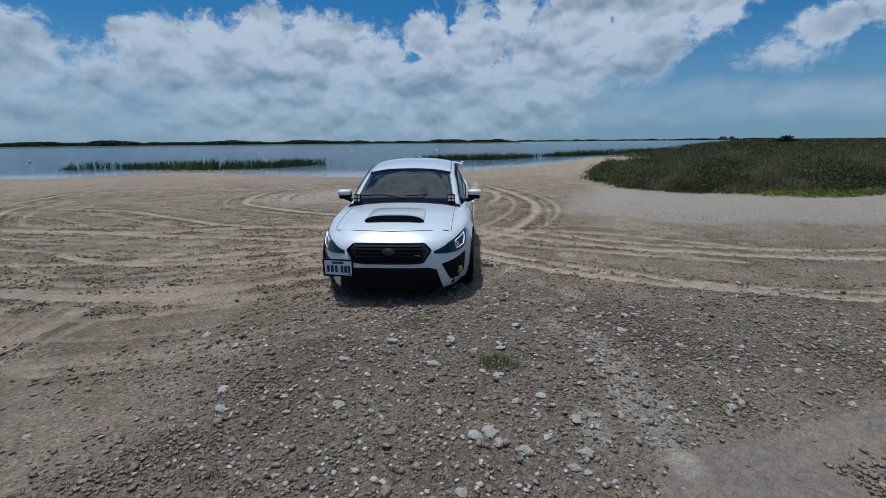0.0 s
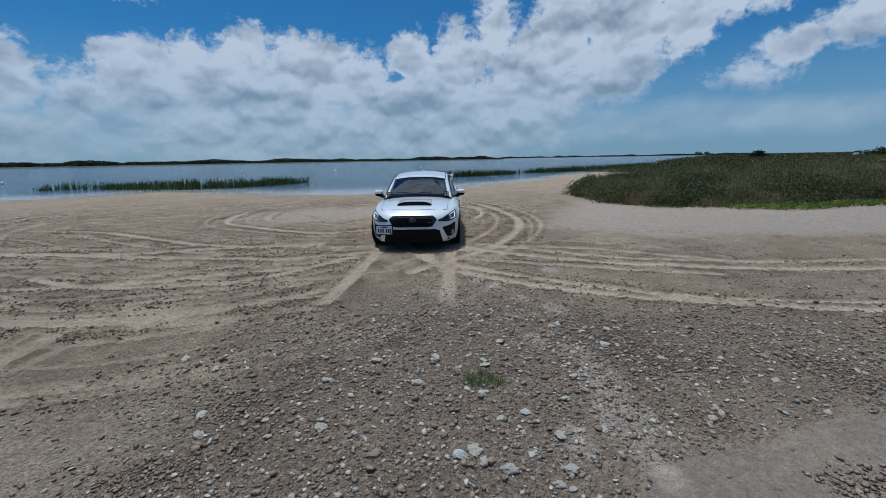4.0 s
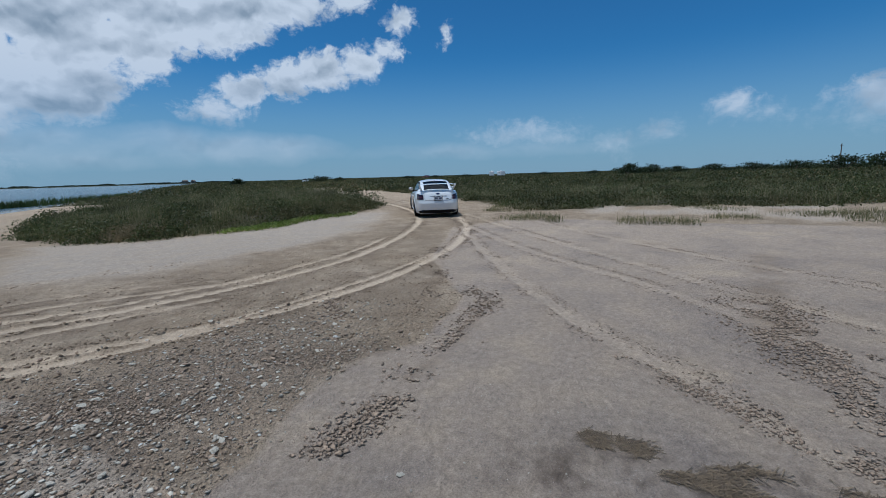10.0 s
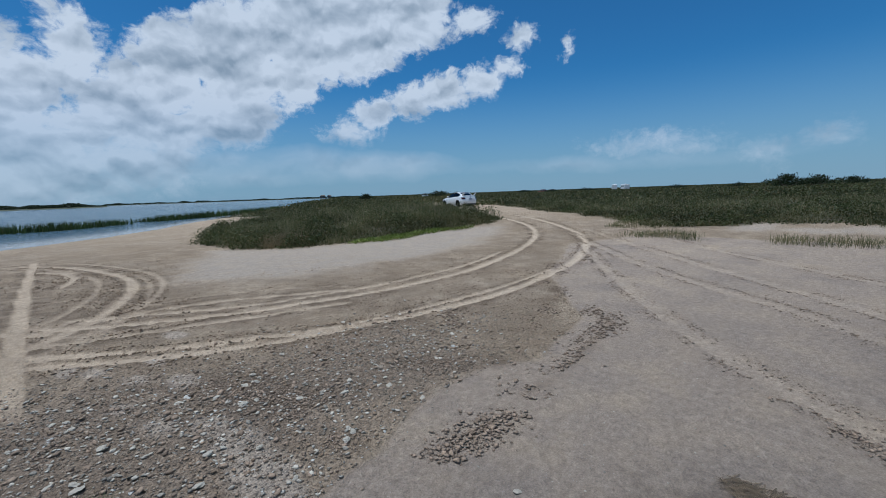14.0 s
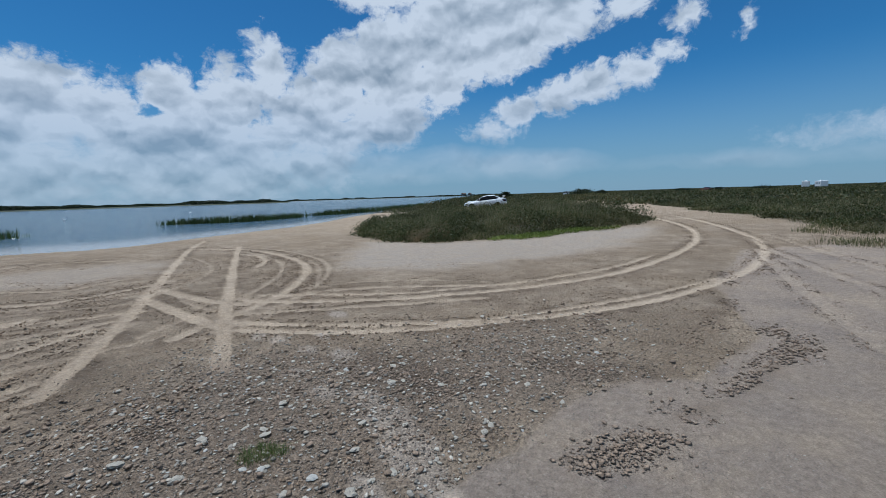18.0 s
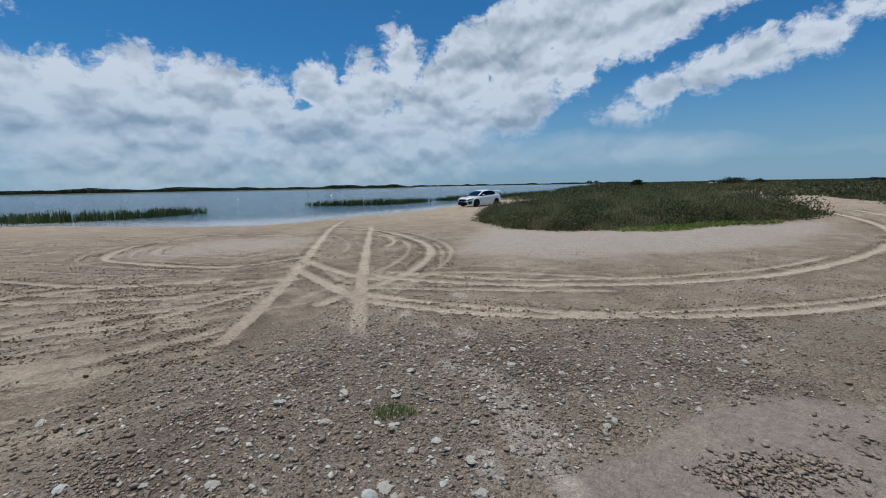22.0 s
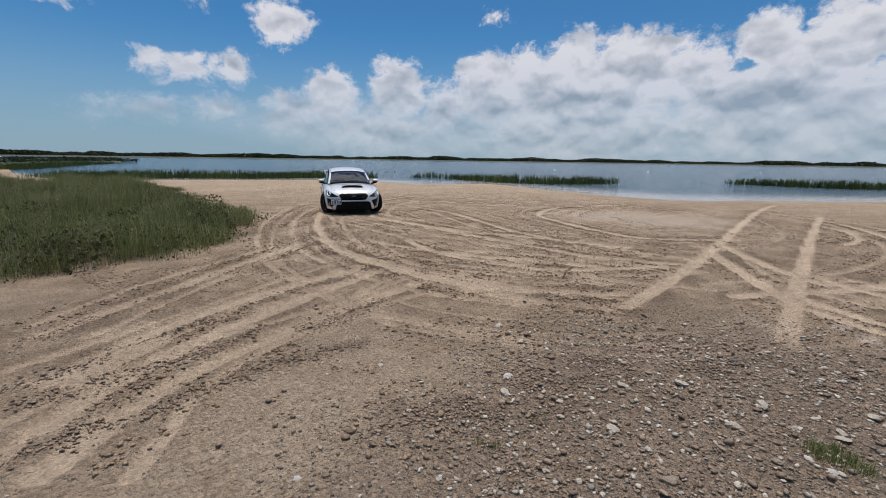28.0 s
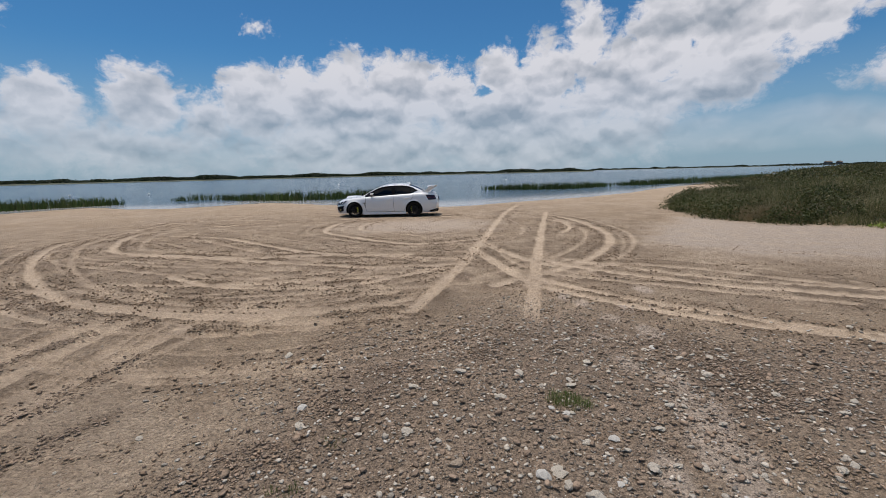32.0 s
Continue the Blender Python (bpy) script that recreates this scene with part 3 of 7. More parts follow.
TRACKS['x1'] = (0.22, [(-1.04, 9.79), (-0.34, 7.97), (0.14, 6.75)])
TRACKS['x2'] = (0.22, [(-0.84, 10.69), (-0.02, 8.87), (0.58, 8.00)])
TRACKS['d1'] = (0.36, [(-5.59, 0.73), (-6.45, 2.57), (-7.6, 5.0)])
TRACKS['d2'] = (0.40, [(-4.41, 0.50), (-5.03, 2.10), (-5.2, 4.3)])
TRACKS['d3'] = (0.40, [(-3.71, 0.36), (-4.13, 1.09), (-4.49, 2.37), (-4.86, 4.43)])
TRACKS['d4'] = (0.36, [(-3.15, 0.25), (-3.66, 1.11), (-3.88, 2.50), (-3.97, 4.31)])
TRACKS['d5'] = (0.26, [(-1.54, 5.39), (-2.93, 5.04), (-4.34, 4.88), (-6.04, 5.03), (-8.14, 5.63)])
TRACKS['e1'] = (0.30, [(-5.37, 4.83), (-4.24, 4.68), (-3.33, 4.79), (-2.46, 5.08), (-1.80, 5.45)])
TRACKS['e2'] = (0.24, [(-6.63, 6.08), (-5.39, 6.10), (-4.28, 6.31), (-2.23, 6.95)])
TRACKS['e3'] = (0.30, [(-9.54, 8.95), (-6.19, 8.46), (-4.64, 8.78), (-2.34, 8.97)])
TRACKS['e4'] = (0.30, [(-14.54, 15.06), (-13.27, 17.09), (-10.43, 17.24), (-7.14, 18.77)])
TRACKS['f1'] = (0.40, [(15.60, 7.52), (9.84, 2.78), (7.38, 0.20), (5.90, -1.08), (4.76, -1.97)])
TRACKS['f2'] = (0.45, [(16.46, 7.16), (10.25, 1.55), (7.46, -0.96), (6.07, -2.45)])
TRACKS['f3'] = (0.50, [(17.36, 5.99), (10.84, -0.22), (7.97, -3.16)])
TRACKS['f4'] = (0.40, [(13.20, 5.93), (7.87, 2.65), (5.18, 0.72), (4.25, -0.18), (3.55, -0.82), (3.13, -1.36)])


def rise(x, y):
    """The broad lie of the ground: down to the bay, up to the field."""
    r, az = np.hypot(x, y), np.degrees(np.arctan2(-x, y))
    e = smooth_step(-18, -46, az)
    z = -0.12 * smooth_step(7, 22, r) * (1 - e) + 0.42 * smooth_step(11, 29, r) * e
    rs = np.interp(az, SHORE[:, 0], SHORE[:, 1])
    wide = np.maximum(4.0, 0.2 * rs)
    k = smooth_step(-1, 0, (r - rs) / wide)
    z = z * (1 - k) + (WATER_Z - 0.01) * k
    return z - np.clip((r - rs) * 0.03, 0, 0.7), r - rs


def beside(pts, off, wave, seed):
    """A line at a distance beside another."""
    p = curve_points(pts, 4)
    d = np.gradient(p, axis=0)
    d /= np.linalg.norm(d, axis=1)[:, None] + 1e-9
    k = off + wave * np.sin(np.linspace(0, 3 + seed % 4, len(p)) + seed)
    return [tuple(q) for q in (p + np.stack([-d[:, 1], d[:, 0]], -1) * k[:, None])[::2]]


for n, (name, off, width) in enumerate([("r1", 0.45, 0.2), ("r1", -0.6, 0.2), ("r1", 1.5, 0.2), ("r3", 0.5, 0.2), ("r3", -0.5, 0.16), ("r4", 0.6, 0.2), ("r4", -0.7, 0.22), ("r4", 1.4, 0.2), ("r5", 0.7, 0.2), ("r5", -0.8, 0.18),
                                        ("r6", 0.6, 0.2), ("r6", -1.3, 0.24), ("e1", 0.5, 0.18), ("e1", -0.45, 0.2), ("e2", 0.6, 0.2), ("e2", -0.5, 0.18), ("e3", 0.7, 0.2), ("e3", -0.9, 0.24), ("e4", 0.9, 0.26), ("e4", -1.2, 0.24),
                                        ("ring", 0.45, 0.2), ("ring", -0.5, 0.2), ("q2", 0.4, 0.16), ("q3", 0.5, 0.16), ("d1", -0.33, 0.2), ("d1", 0.36, 0.2), ("d2", -0.33, 0.2), ("d2", 0.36, 0.2), ("d3", -0.33, 0.2), ("d3", 0.36, 0.2), ("d4", -0.33, 0.2), ("d4", 0.36, 0.2), ("d5", -0.33, 0.2), ("d5", 0.36, 0.2), ("x1", 0.5, 0.16)]):
    TRACKS["o%d" % n] = (width, beside(TRACKS[name][1], off, 0.16, n))
# thin furrows beside the larger tracks
for n, name in enumerate(("r1", "r1", "r1", "r3", "r3", "r4", "r4", "r4", "r5", "r5", "r5", "r6", "r6", "r6", "e1", "e1", "e2", "e2", "e3", "e3", "e3", "e4", "e4", "ring", "ring", "ring2", "q1", "q2", "q3", "x1", "x2")):
    gap = (0.28, -0.3, 0.95, -1.0, 1.9, -1.75)[n % 6] * (1.0 + 0.13 * (n % 5))
    TRACKS["s%d" % n] = (0.10 + 0.015 * (n % 5), beside(TRACKS[name][1], gap if name[0] != "t" else gap * 0.7, 0.22, n * 3 + 1))
# pale trodden spots
SMEARS = [(0.79, 5.64, 0.12, 0.2), (1.03, 5.04, 0.12, 0.2), (1.33, 4.62, 0.12, 0.24), (0.77, 4.39, 0.12, 0.16), (0.9, 3.71, 0.12, 0.18), (1.16, 3.44, 0.13, 0.18), (0.79, 2.33, 0.09, 0.18), (1.77, 6.42, 0.12, 0.22),
          (1.19, 3.0, 0.17, 0.26), (1.16, 2.6, 0.19, 0.26), (1.17, 2.2, 0.11, 0.3), (0.6, 5.95, 0.1, 0.2), (1.3, 5.5, 0.1, 0.18)]
# strips of churned brown sand; along tread prints the brown also paints their shade
CHURNED = [([(1.96, 1.82), (2.28, 1.85), (2.77, 1.77)], 0.07), ([(4.88, 4.3), (4.45, 3.86), (4.24, 3.53)], 0.07), ([(5.55, 2.96), (6.56, 3.4), (7.93, 4.03), (9.4, 4.87)], 0.10), ([(3.18, 1.91), (3.56, 1.85), (4.24, 1.86), (4.93, 1.99), (5.72, 2.15), (6.07, 2.61)], 0.08),
           ([(4.11, -0.14), (3.88, -0.39), (3.8, -0.65), (3.67, -0.84), (3.46, -1.02), (3.32, -1.21), (3.2, -1.5)], 0.08), ([(10.4, -1.8), (8.2, -1.55), (6.96, -1.31), (5.75, -1.22), (5.01, -1.39), (4.36, -1.52), (3.9, -1.75)], 0.28), ([(3.0, 3.1), (3.35, 2.75), (3.6, 2.5)], 0.16),
           ([(1.3, 4.4), (1.9, 3.8), (2.2, 3.3)], 0.25), ([(-2.08, 1.89), (-1.62, 2.24), (-1.41, 2.95), (-0.86, 3.6), (-0.05, 3.96), (0.55, 4.32)], 0.16), ([(1.5, 4.05), (1.74, 3.48), (1.72, 2.93), (1.65, 2.45)], 0.2), ([(2.62, 3.7), (2.82, 3.3)], 0.12),
           ([(-4.04, 0.2), (-4.1, 0.83), (-4.0, 1.66), (-3.77, 2.48), (-3.82, 3.52)], 0.1), ([(-3.45, 0.16), (-3.41, 0.96), (-3.32, 1.7), (-3.09, 2.48)], 0.1), ([(-4.5, 0.29), (-4.57, 0.8), (-4.71, 1.61), (-4.97, 3.02), (-4.88, 4.23)], 0.1), ([(-5.4, 0.45), (-5.85, 1.33), (-6.46, 2.89), (-7.52, 5.28)], 0.1)]
CHURNED_LINES = [(curve_points(p, 5), w) for p, w in CHURNED]
LINES = {name: (width, curve_points(pts)) for name, (width, pts) in TRACKS.items()}


def near_line(line, x, y, reach):
    """Distance to a line of points, up to a reach."""
    d = np.full(x.shape, 9.0)
    lo, hi = line.min(0) - reach, line.max(0) + reach
    box = np.flatnonzero((x > lo[0]) & (x < hi[0]) & (y > lo[1]) & (y < hi[1]))
    if len(box) == 0:
        return d
    bx, by, best = x[box], y[box], np.full(len(box), 9.0)
    for k in range(0, len(line) - 1, 3):
        run = line[k:k + 4]
        lo, hi = run.min(0) - reach, run.max(0) + reach
        sub = np.flatnonzero((bx > lo[0]) & (bx < hi[0]) & (by > lo[1]) & (by < hi[1]))
        if len(sub) == 0:
            continue
        sx, sy, near = bx[sub], by[sub], best[sub]
        for (ax, ay), (cx, cy) in zip(run[:-1], run[1:]):
            dx, dy = cx - ax, cy - ay
            t = np.clip(((sx - ax) * dx + (sy - ay) * dy) / (dx * dx + dy * dy + 1e-9), 0, 1)
            near = np.minimum(near, np.hypot(sx - ax - t * dx, sy - ay - t * dy))
        best[sub] = near
    d[box] = best
    return d


def ground_at(x, y, fine=True):
    """Height and the shares of track, gravel, pale crust, damp and growth."""
    x, y = np.asarray(x, float), np.asarray(y, float)
    z, out = rise(x, y)
    r = np.hypot(x, y)
    wob = vnoise(x, y, 0.9, 3) * 0.5 + vnoise(x, y, 0.3, 4) * 0.25
    gravel = smooth_step(-0.45, 0.75, inside(GRAVEL, x, y) + wob * 1.3)
    pale = smooth_step(-0.8, 0.8, inside(PALE, x, y) + wob * 1.5)
    pale = np.maximum(pale, smooth_step(0.5, -0.5, np.hypot((x + 3.4) / 2.6, (y - 14.8) / 2.2) - 1 + wob) * 0.8)
    for px, py, rx, ry in ((19.6, 2.2, 1.6, 0.8), (19.2, -1.8, 1.3, 1.6), (17.8, -4.6, 1.2, 1.8), (20.6, -4.4, 1.0, 1.3), (18.4, 0.3, 0.8, 1.0)):
        pale = np.maximum(pale, 0.9 * smooth_step(0.4, -0.4, np.hypot((x - px) / rx, (y - py) / ry) - 1 + wob))
    even = smooth_step(-0.04, 0.07, inside(SMOOTH, x, y) + wob * 0.35)
    smear = np.zeros_like(x)
    for px, py, rx, ry in SMEARS:
        smear = np.maximum(smear, 0.95 * smooth_step(0.35, -0.35, np.hypot((x - px) / rx, (y - py) / ry) - 1 + wob * 0.8))
    mud = smooth_step(-0.2, 0.2, inside(MUD, x, y) + wob * 0.7)
    damp = np.maximum(smooth_step(-1.6, 0.2, out + wob * 1.2), mud * np.clip(0.45 + vnoise(x, y, 0.2, 51) * 1.1 + vnoise(x, y, 0.07, 52) * 1.4, 0, 1))
    veg = np.maximum.reduce([smooth_step(-0.3, 0.9, inside(p, x, y) + wob * 1.6) for p in (ISLAND, EAST, WEST, BACKLAND, FARLAND)])
    track = np.zeros_like(x)
    relief = np.zeros_like(x)
    ridge = np.zeros_like(x)
    if fine:
        for name, (w, line) in LINES.items():
            d = near_line(line, x, y, 0.8)
            amount = {"m": 0.6, "t": 0.72, "f": 0.2, "d": 0.5, "o": 0.45, "s": 0.36}.get(name[0], 0.6)
            w = w * {"f": 0.6, "o": 0.54, "s": 0.6, "r": 0.66, "e": 0.66, "q": 0.7, "d": 0.6, "t": 0.72, "m": 0.85}.get(name[0], 1.0)
            dd = d + wob * (0.02 if name[0] == "m" else 0.05)
            core = smooth_step(w * 0.62, w * 0.40, dd)
            track = np.maximum(track, core * amount)
            ridge = np.maximum(ridge, amount * np.exp(-(np.maximum(dd - w * 0.62, 0) / (w * 0.9)) ** 2) * (1 - core))
            relief += (-0.018 + (0.005 * np.cos(dd / w * 22) if name[0] == "m" else 0)) * core * (0.4 + 0.6 * amount) + (0.008 if name[0] == "m" else 0.015 if name[0] == "t" else 0.018) * amount * np.exp(-((dd - w * 0.72) / (w * 0.22)) ** 2) * np.maximum(0.7 + 1.3 * vnoise(x, y, 0.21, 9), 0.1)
    for line, wide in CHURNED_LINES:
        ridge = np.maximum(ridge, (0.75 if wide < 0.13 else 1.2) * np.exp(-(near_line(line, x, y, 1.2) / wide) ** 2))
    # middle distance: rougher, and browner to put cloud shade into the colour
    churn_shade = smooth_step(3.0, 5.0, r) * smooth_step(30, 16, r) * (1 - pale) * (1 - veg) * (1 - 0.9 * even)
    broken = np.clip(0.62 + vnoise(x, y, 0.5, 41) * 1.1 + vnoise(x, y, 0.17, 42) * 0.9, 0, 1)
    brown = np.clip(ridge * 0.95 * smooth_step(1.5, 4, r) + churn_shade * 0.55, 0, 1) * broken * (1 - 0.7 * gravel) * (1 - 0.8 * pale) * (1 - 0.35 * even)
    lumps = vnoise(x, y, 1.6, 1) * 0.018 + vnoise(x, y, 0.45, 2) * 0.010 * (0.35 + churn_shade)
    lumps += np.maximum(vnoise(x, y, 0.13, 5), 0) * 0.030 * churn_shade + vnoise(x, y, 0.07, 6) * 0.012 * (1 + gravel) * (1 - 0.6 * even) + vnoise(x, y, 0.22, 7) * 0.016 * gravel
    z = z + lumps * (1 - np.clip(track * 1.08, 0, 1)) * (1 - 0.7 * pale) * (1 - 0.55 * even) * smooth_step(0.5, -2.0, out) + np.clip(relief, -0.03, 0.045)
    z = z + 0.06 * smooth_step(-0.6, 1.6, inside(GRAVEL, x, y)) + 0.02 * mud * vnoise(x, y, 0.12, 8)
    z = z + 0.22 * smooth_step(0, 3.5, inside(ISLAND, x, y))
    return z, track, gravel * (1 - even), pale, damp, veg, even, brown, smear


def height(x, y):
    return float(ground_at(np.array([x]), np.array([y]))[0][0])


def build_ground():
    az = np.radians(np.concatenate([np.arange(-118, 92, 0.3), np.arange(92, 242, 5.0)]))
    r = [0.0002, 0.12, 0.25]
    while r[-1] < 66:
        r.append(r[-1] * 1.0105)
    while r[-1] < 4800:
        r.append(r[-1] * 1.07)
    r = np.array(r)
    rr, aa = np.meshgrid(r, az, indexing="ij")
    x, y = (-np.sin(aa) * rr).ravel(), (np.cos(aa) * rr).ravel()
    z, track, gravel, pale, damp, veg, even, brown, smear = ground_at(x, y)
    n, k = len(r), len(az)
    i, j = np.meshgrid(np.arange(n - 1), np.arange(k), indexing="ij")
    j2 = (j + 1) % k
    quads = np.stack([i * k + j, i * k + j2, (i + 1) * k + j2, (i + 1) * k + j], -1).reshape(-1, 4)
    me = mesh_np("ground", np.stack([x, y, z], -1), quads, GROUND, smooth=True)
    for name, values in (("track", track), ("gravel", gravel), ("pale", pale), ("damp", damp), ("veg", veg), ("smooth", even), ("churn_shade", brown), ("smear", smear)):
        me.attributes.new(name, "FLOAT", "POINT").data.foreach_set("value", values.astype(np.float32))
    tagged(new("ground", me), "sandy shore with tyre tracks, gravel and shells", "ground", kind="structure")


def build_water():
    az = np.radians(np.arange(-42, 90.1, 0.75))
    rs = np.interp(np.degrees(az), SHORE[:, 0], SHORE[:, 1])
    steps = np.array([-1.5, 0, 0.5, 1.2, 2.2, 3.5, 5, 8, 14, 25, 50, 100, 250, 600, 1500, 4700])
    rr = np.minimum(rs[None, :] + steps[:, None], 4750)
    x, y = (-np.sin(az) * rr).ravel(), (np.cos(az) * rr).ravel()
    n, k = len(steps), len(az)
    i, j = np.meshgrid(np.arange(n - 1), np.arange(k - 1), indexing="ij")
    quads = np.stack([i * k + j, i * k + j + 1, (i + 1) * k + j + 1, (i + 1) * k + j], -1).reshape(-1, 4)
    me = mesh_np("water", np.stack([x, y, np.full(x.shape, WATER_Z)], -1), quads, WATER, smooth=True)
    shallow = np.repeat(smooth_step(6.5, 0.0, steps), k) * 0.95
    me.attributes.new("shallow", "FLOAT", "POINT").data.foreach_set("value", shallow.astype(np.float32))
    tagged(new("water", me), "shallow blue-grey bay water with small ripples", "water", kind="structure")


build_ground()
build_water()


# ---- growth ----
def blades(x, y, z, h, n, spread, width, lean):
    """Blades in tufts at x, y, z, as vertices and triangles: h tall, n to a tuft."""
    m = len(x)
    k = m * n
    px, py, pz = (np.repeat(v, n) for v in (x, y, z))
    hh = np.repeat(h, n) * RNG.uniform(0.5, 1.1, k)
    ang, off = RNG.uniform(0, 6.283, k), np.sqrt(RNG.uniform(0, 1, k)) * spread
    bx, by = px + np.cos(ang) * off, py + np.sin(ang) * off
    la = ang + RNG.normal(0, 0.9, k)
    ln = np.abs(RNG.normal(0, lean, k)) * hh
    tx, ty = np.cos(la) * ln, np.sin(la) * ln
    side = la + 1.57 + RNG.normal(0, 0.5, k)
    wx, wy = np.cos(side) * width / 2, np.sin(side) * width / 2
    v = np.empty((k, 5, 3))
    v[:, 0] = np.stack([bx - wx, by - wy, pz - 0.03], -1)
    v[:, 1] = np.stack([bx + wx, by + wy, pz - 0.03], -1)
    v[:, 2] = np.stack([bx + tx * 0.35 - wx * 0.8, by + ty * 0.35 - wy * 0.8, pz + hh * 0.6], -1)
    v[:, 3] = np.stack([bx + tx * 0.35 + wx * 0.8, by + ty * 0.35 + wy * 0.8, pz + hh * 0.6], -1)
    v[:, 4] = np.stack([bx + tx, by + ty, pz + hh * (1 - 0.25 * np.minimum(ln / hh, 1))], -1)
    base = np.arange(k)[:, None] * 5
    t = np.concatenate([base + [0, 1, 3], base + [0, 3, 2], base + [2, 3, 4]])
    return v.reshape(-1, 3), t


def leaves(c, size):
    """Small leaves of four corners at the places c, turned every way."""
    k = len(c)
    a = RNG.normal(0, 1, (k, 3))
    a /= np.linalg.norm(a, axis=1)[:, None]
    b = np.cross(a, RNG.normal(0, 1, (k, 3)))
    b /= np.linalg.norm(b, axis=1)[:, None]
    s = (size * RNG.uniform(0.6, 1.3, k))[:, None]
    v = np.stack([c - a * s, c + b * s * 0.5, c + a * s, c - b * s * 0.5], 1)
    base = np.arange(k)[:, None] * 4
    return v.reshape(-1, 3), np.concatenate([base + [0, 1, 2], base + [0, 2, 3]])


def scatter(poly, count, margin=0.0, power=1.0, lim=None):
    """Points in a polygon, more of them near its edge where power is above one."""
    p = np.array(poly)
    lo, hi = p.min(0), p.max(0)
    if lim:
        lo, hi = np.maximum(lo, lim[:2]), np.minimum(hi, lim[2:])
    xs, ys = np.empty(0), np.empty(0)
    while len(xs) < count:
        x, y = RNG.uniform(lo[0], hi[0], count * 3), RNG.uniform(lo[1], hi[1], count * 3)
        d = inside(poly, x, y) + vnoise(x, y, 1.1, 12) * 1.2
        keep = (d > margin) & (RNG.uniform(0, 1, len(x)) < 1 / (1 + np.maximum(d, 0) / power) ** 1.0)
        xs, ys = np.concatenate([xs, x[keep]]), np.concatenate([ys, y[keep]])
    return xs[:count], ys[:count]


def mound(poly, count, leaf_count, tall, name, label, power, lim=None, leaf=0.05, blade=0.012, per=9, grass=GRASS, green=LEAF, lean=0.5):
    """A growth of tufted grass with low leafy plants between."""
    x, y = scatter(poly, int(count * 1.5), -0.1, power, lim)
    # tussocks with gaps between them
    kept = np.flatnonzero(vnoise(x, y, 0.75, 23) + 0.6 * vnoise(x, y, 0.33, 24) > -0.14)[:count]
    x, y = x[kept], y[kept]
    z = ground_at(x, y, False)[0]
    edge = inside(poly, x, y)
    h = tall * (0.35 + 0.65 * smooth_step(-0.2, 1.4, edge)) * (0.66 + vnoise(x, y, 1.5, 21) * 0.9 + vnoise(x, y, 0.75, 23) * 0.7 + RNG.uniform(0, 0.4, len(x)))
    stuff(name, *blades(x, y, z, np.maximum(h, 0.12), per, 0.16 + blade * 4, blade, lean), grass, label, "grass")
    x, y = scatter(poly, leaf_count // 24, -0.2, power, lim)
    z = ground_at(x, y, False)[0]
    edge = inside(poly, x, y)
    h = tall * 0.62 * (0.3 + 0.7 * smooth_step(-0.3, 1.2, edge)) * (0.8 + vnoise(x, y, 1.7, 22))
    k = 24
    c = np.stack([np.repeat(x, k) + RNG.normal(0, 0.2 + leaf, len(x) * k), np.repeat(y, k) + RNG.normal(0, 0.2 + leaf, len(x) * k), np.repeat(z, k) + np.repeat(h, k) * np.sqrt(RNG.uniform(0, 1, len(x) * k))], -1)
    stuff(name.replace("grass", "leaves"), *leaves(c, leaf), green, "dark green low leafy plants among the grass", "plants")


mound(ISLAND, 7000, 60000, 0.62, "island_grass", "dark green and brown tufted grass on a sandy hummock", 2.2, leaf=0.045, blade=0.007, per=15)
mound([(7.4, 17.6), (7.5, 15.9), (8.3, 14.9), (9.3, 14.8), (9.2, 16.0), (8.3, 17.6)], 420, 480, 0.74, "dry_grass", "reddish-brown dry grass at the end of the hummock", 9.0, leaf=0.03, blade=0.007, per=16, grass=STRAWGRASS)
mound(EAST, 7000, 120000, 0.52, "field_grass", "dark green coastal grass beside the sand track", 3.0, (15, -26, 62, 48), leaf=0.055, blade=0.010, per=14)
mound(WEST, 4600, 40000, 0.78, "west_grass", "tall green and straw-coloured grass at the sand's edge", 3.0, (-36, -14, -8, 11), leaf=0.03, blade=0.006, per=24, grass=WESTGRASS)
mound(BACKLAND, 1500, 30000, 0.45, "far_grass", "low dark grass behind the hummock along the bay", 30.0, leaf=0.11, blade=0.03)


def clumps(poly, count, wide, tall, name, label, lim=None, power=1.2):
    """Leafy cushions of uneven size that break the growth's outline."""
    x, y = scatter(poly, count, 0.1, power, lim)
    z = ground_at(x, y, False)[0]
    k = 220
    size = RNG.uniform(0.35, 1.15, count) ** 1.5
    d = RNG.normal(0, 1, (count, k, 3))
    d /= np.linalg.norm(d, axis=2)[..., None]
    d *= RNG.uniform(0.45, 1.0, (count, k, 1)) ** 0.5
    d[..., 2] = np.abs(d[..., 2])
    c = np.stack([x[:, None] + d[..., 0] * wide * size[:, None], y[:, None] + d[..., 1] * wide * size[:, None], z[:, None] + d[..., 2] * tall * size[:, None]], -1).reshape(-1, 3)
    stuff(name, *leaves(c, 0.045), CLUMP, label, "plants")


CLUMP = foliage("cushion_leaves", (0.034, 0.045, 0.014), (0.08, 0.096, 0.032), (0.19, 0.15, 0.07), 0.14)
clumps(ISLAND, 330, 0.62, 0.70, "cushion_plants", "dark green leafy cushions on the sandy hummock")
clumps(EAST, 170, 0.7, 0.62, "cushion_plants", "dark green leafy cushions at the field's edge", (15, -16, 40, 30), 1.5)
clumps(WEST, 75, 0.5, 0.55, "cushion_plants", "olive leafy cushions among the tall grass", (-20, -6, -8, 11), 1.5)


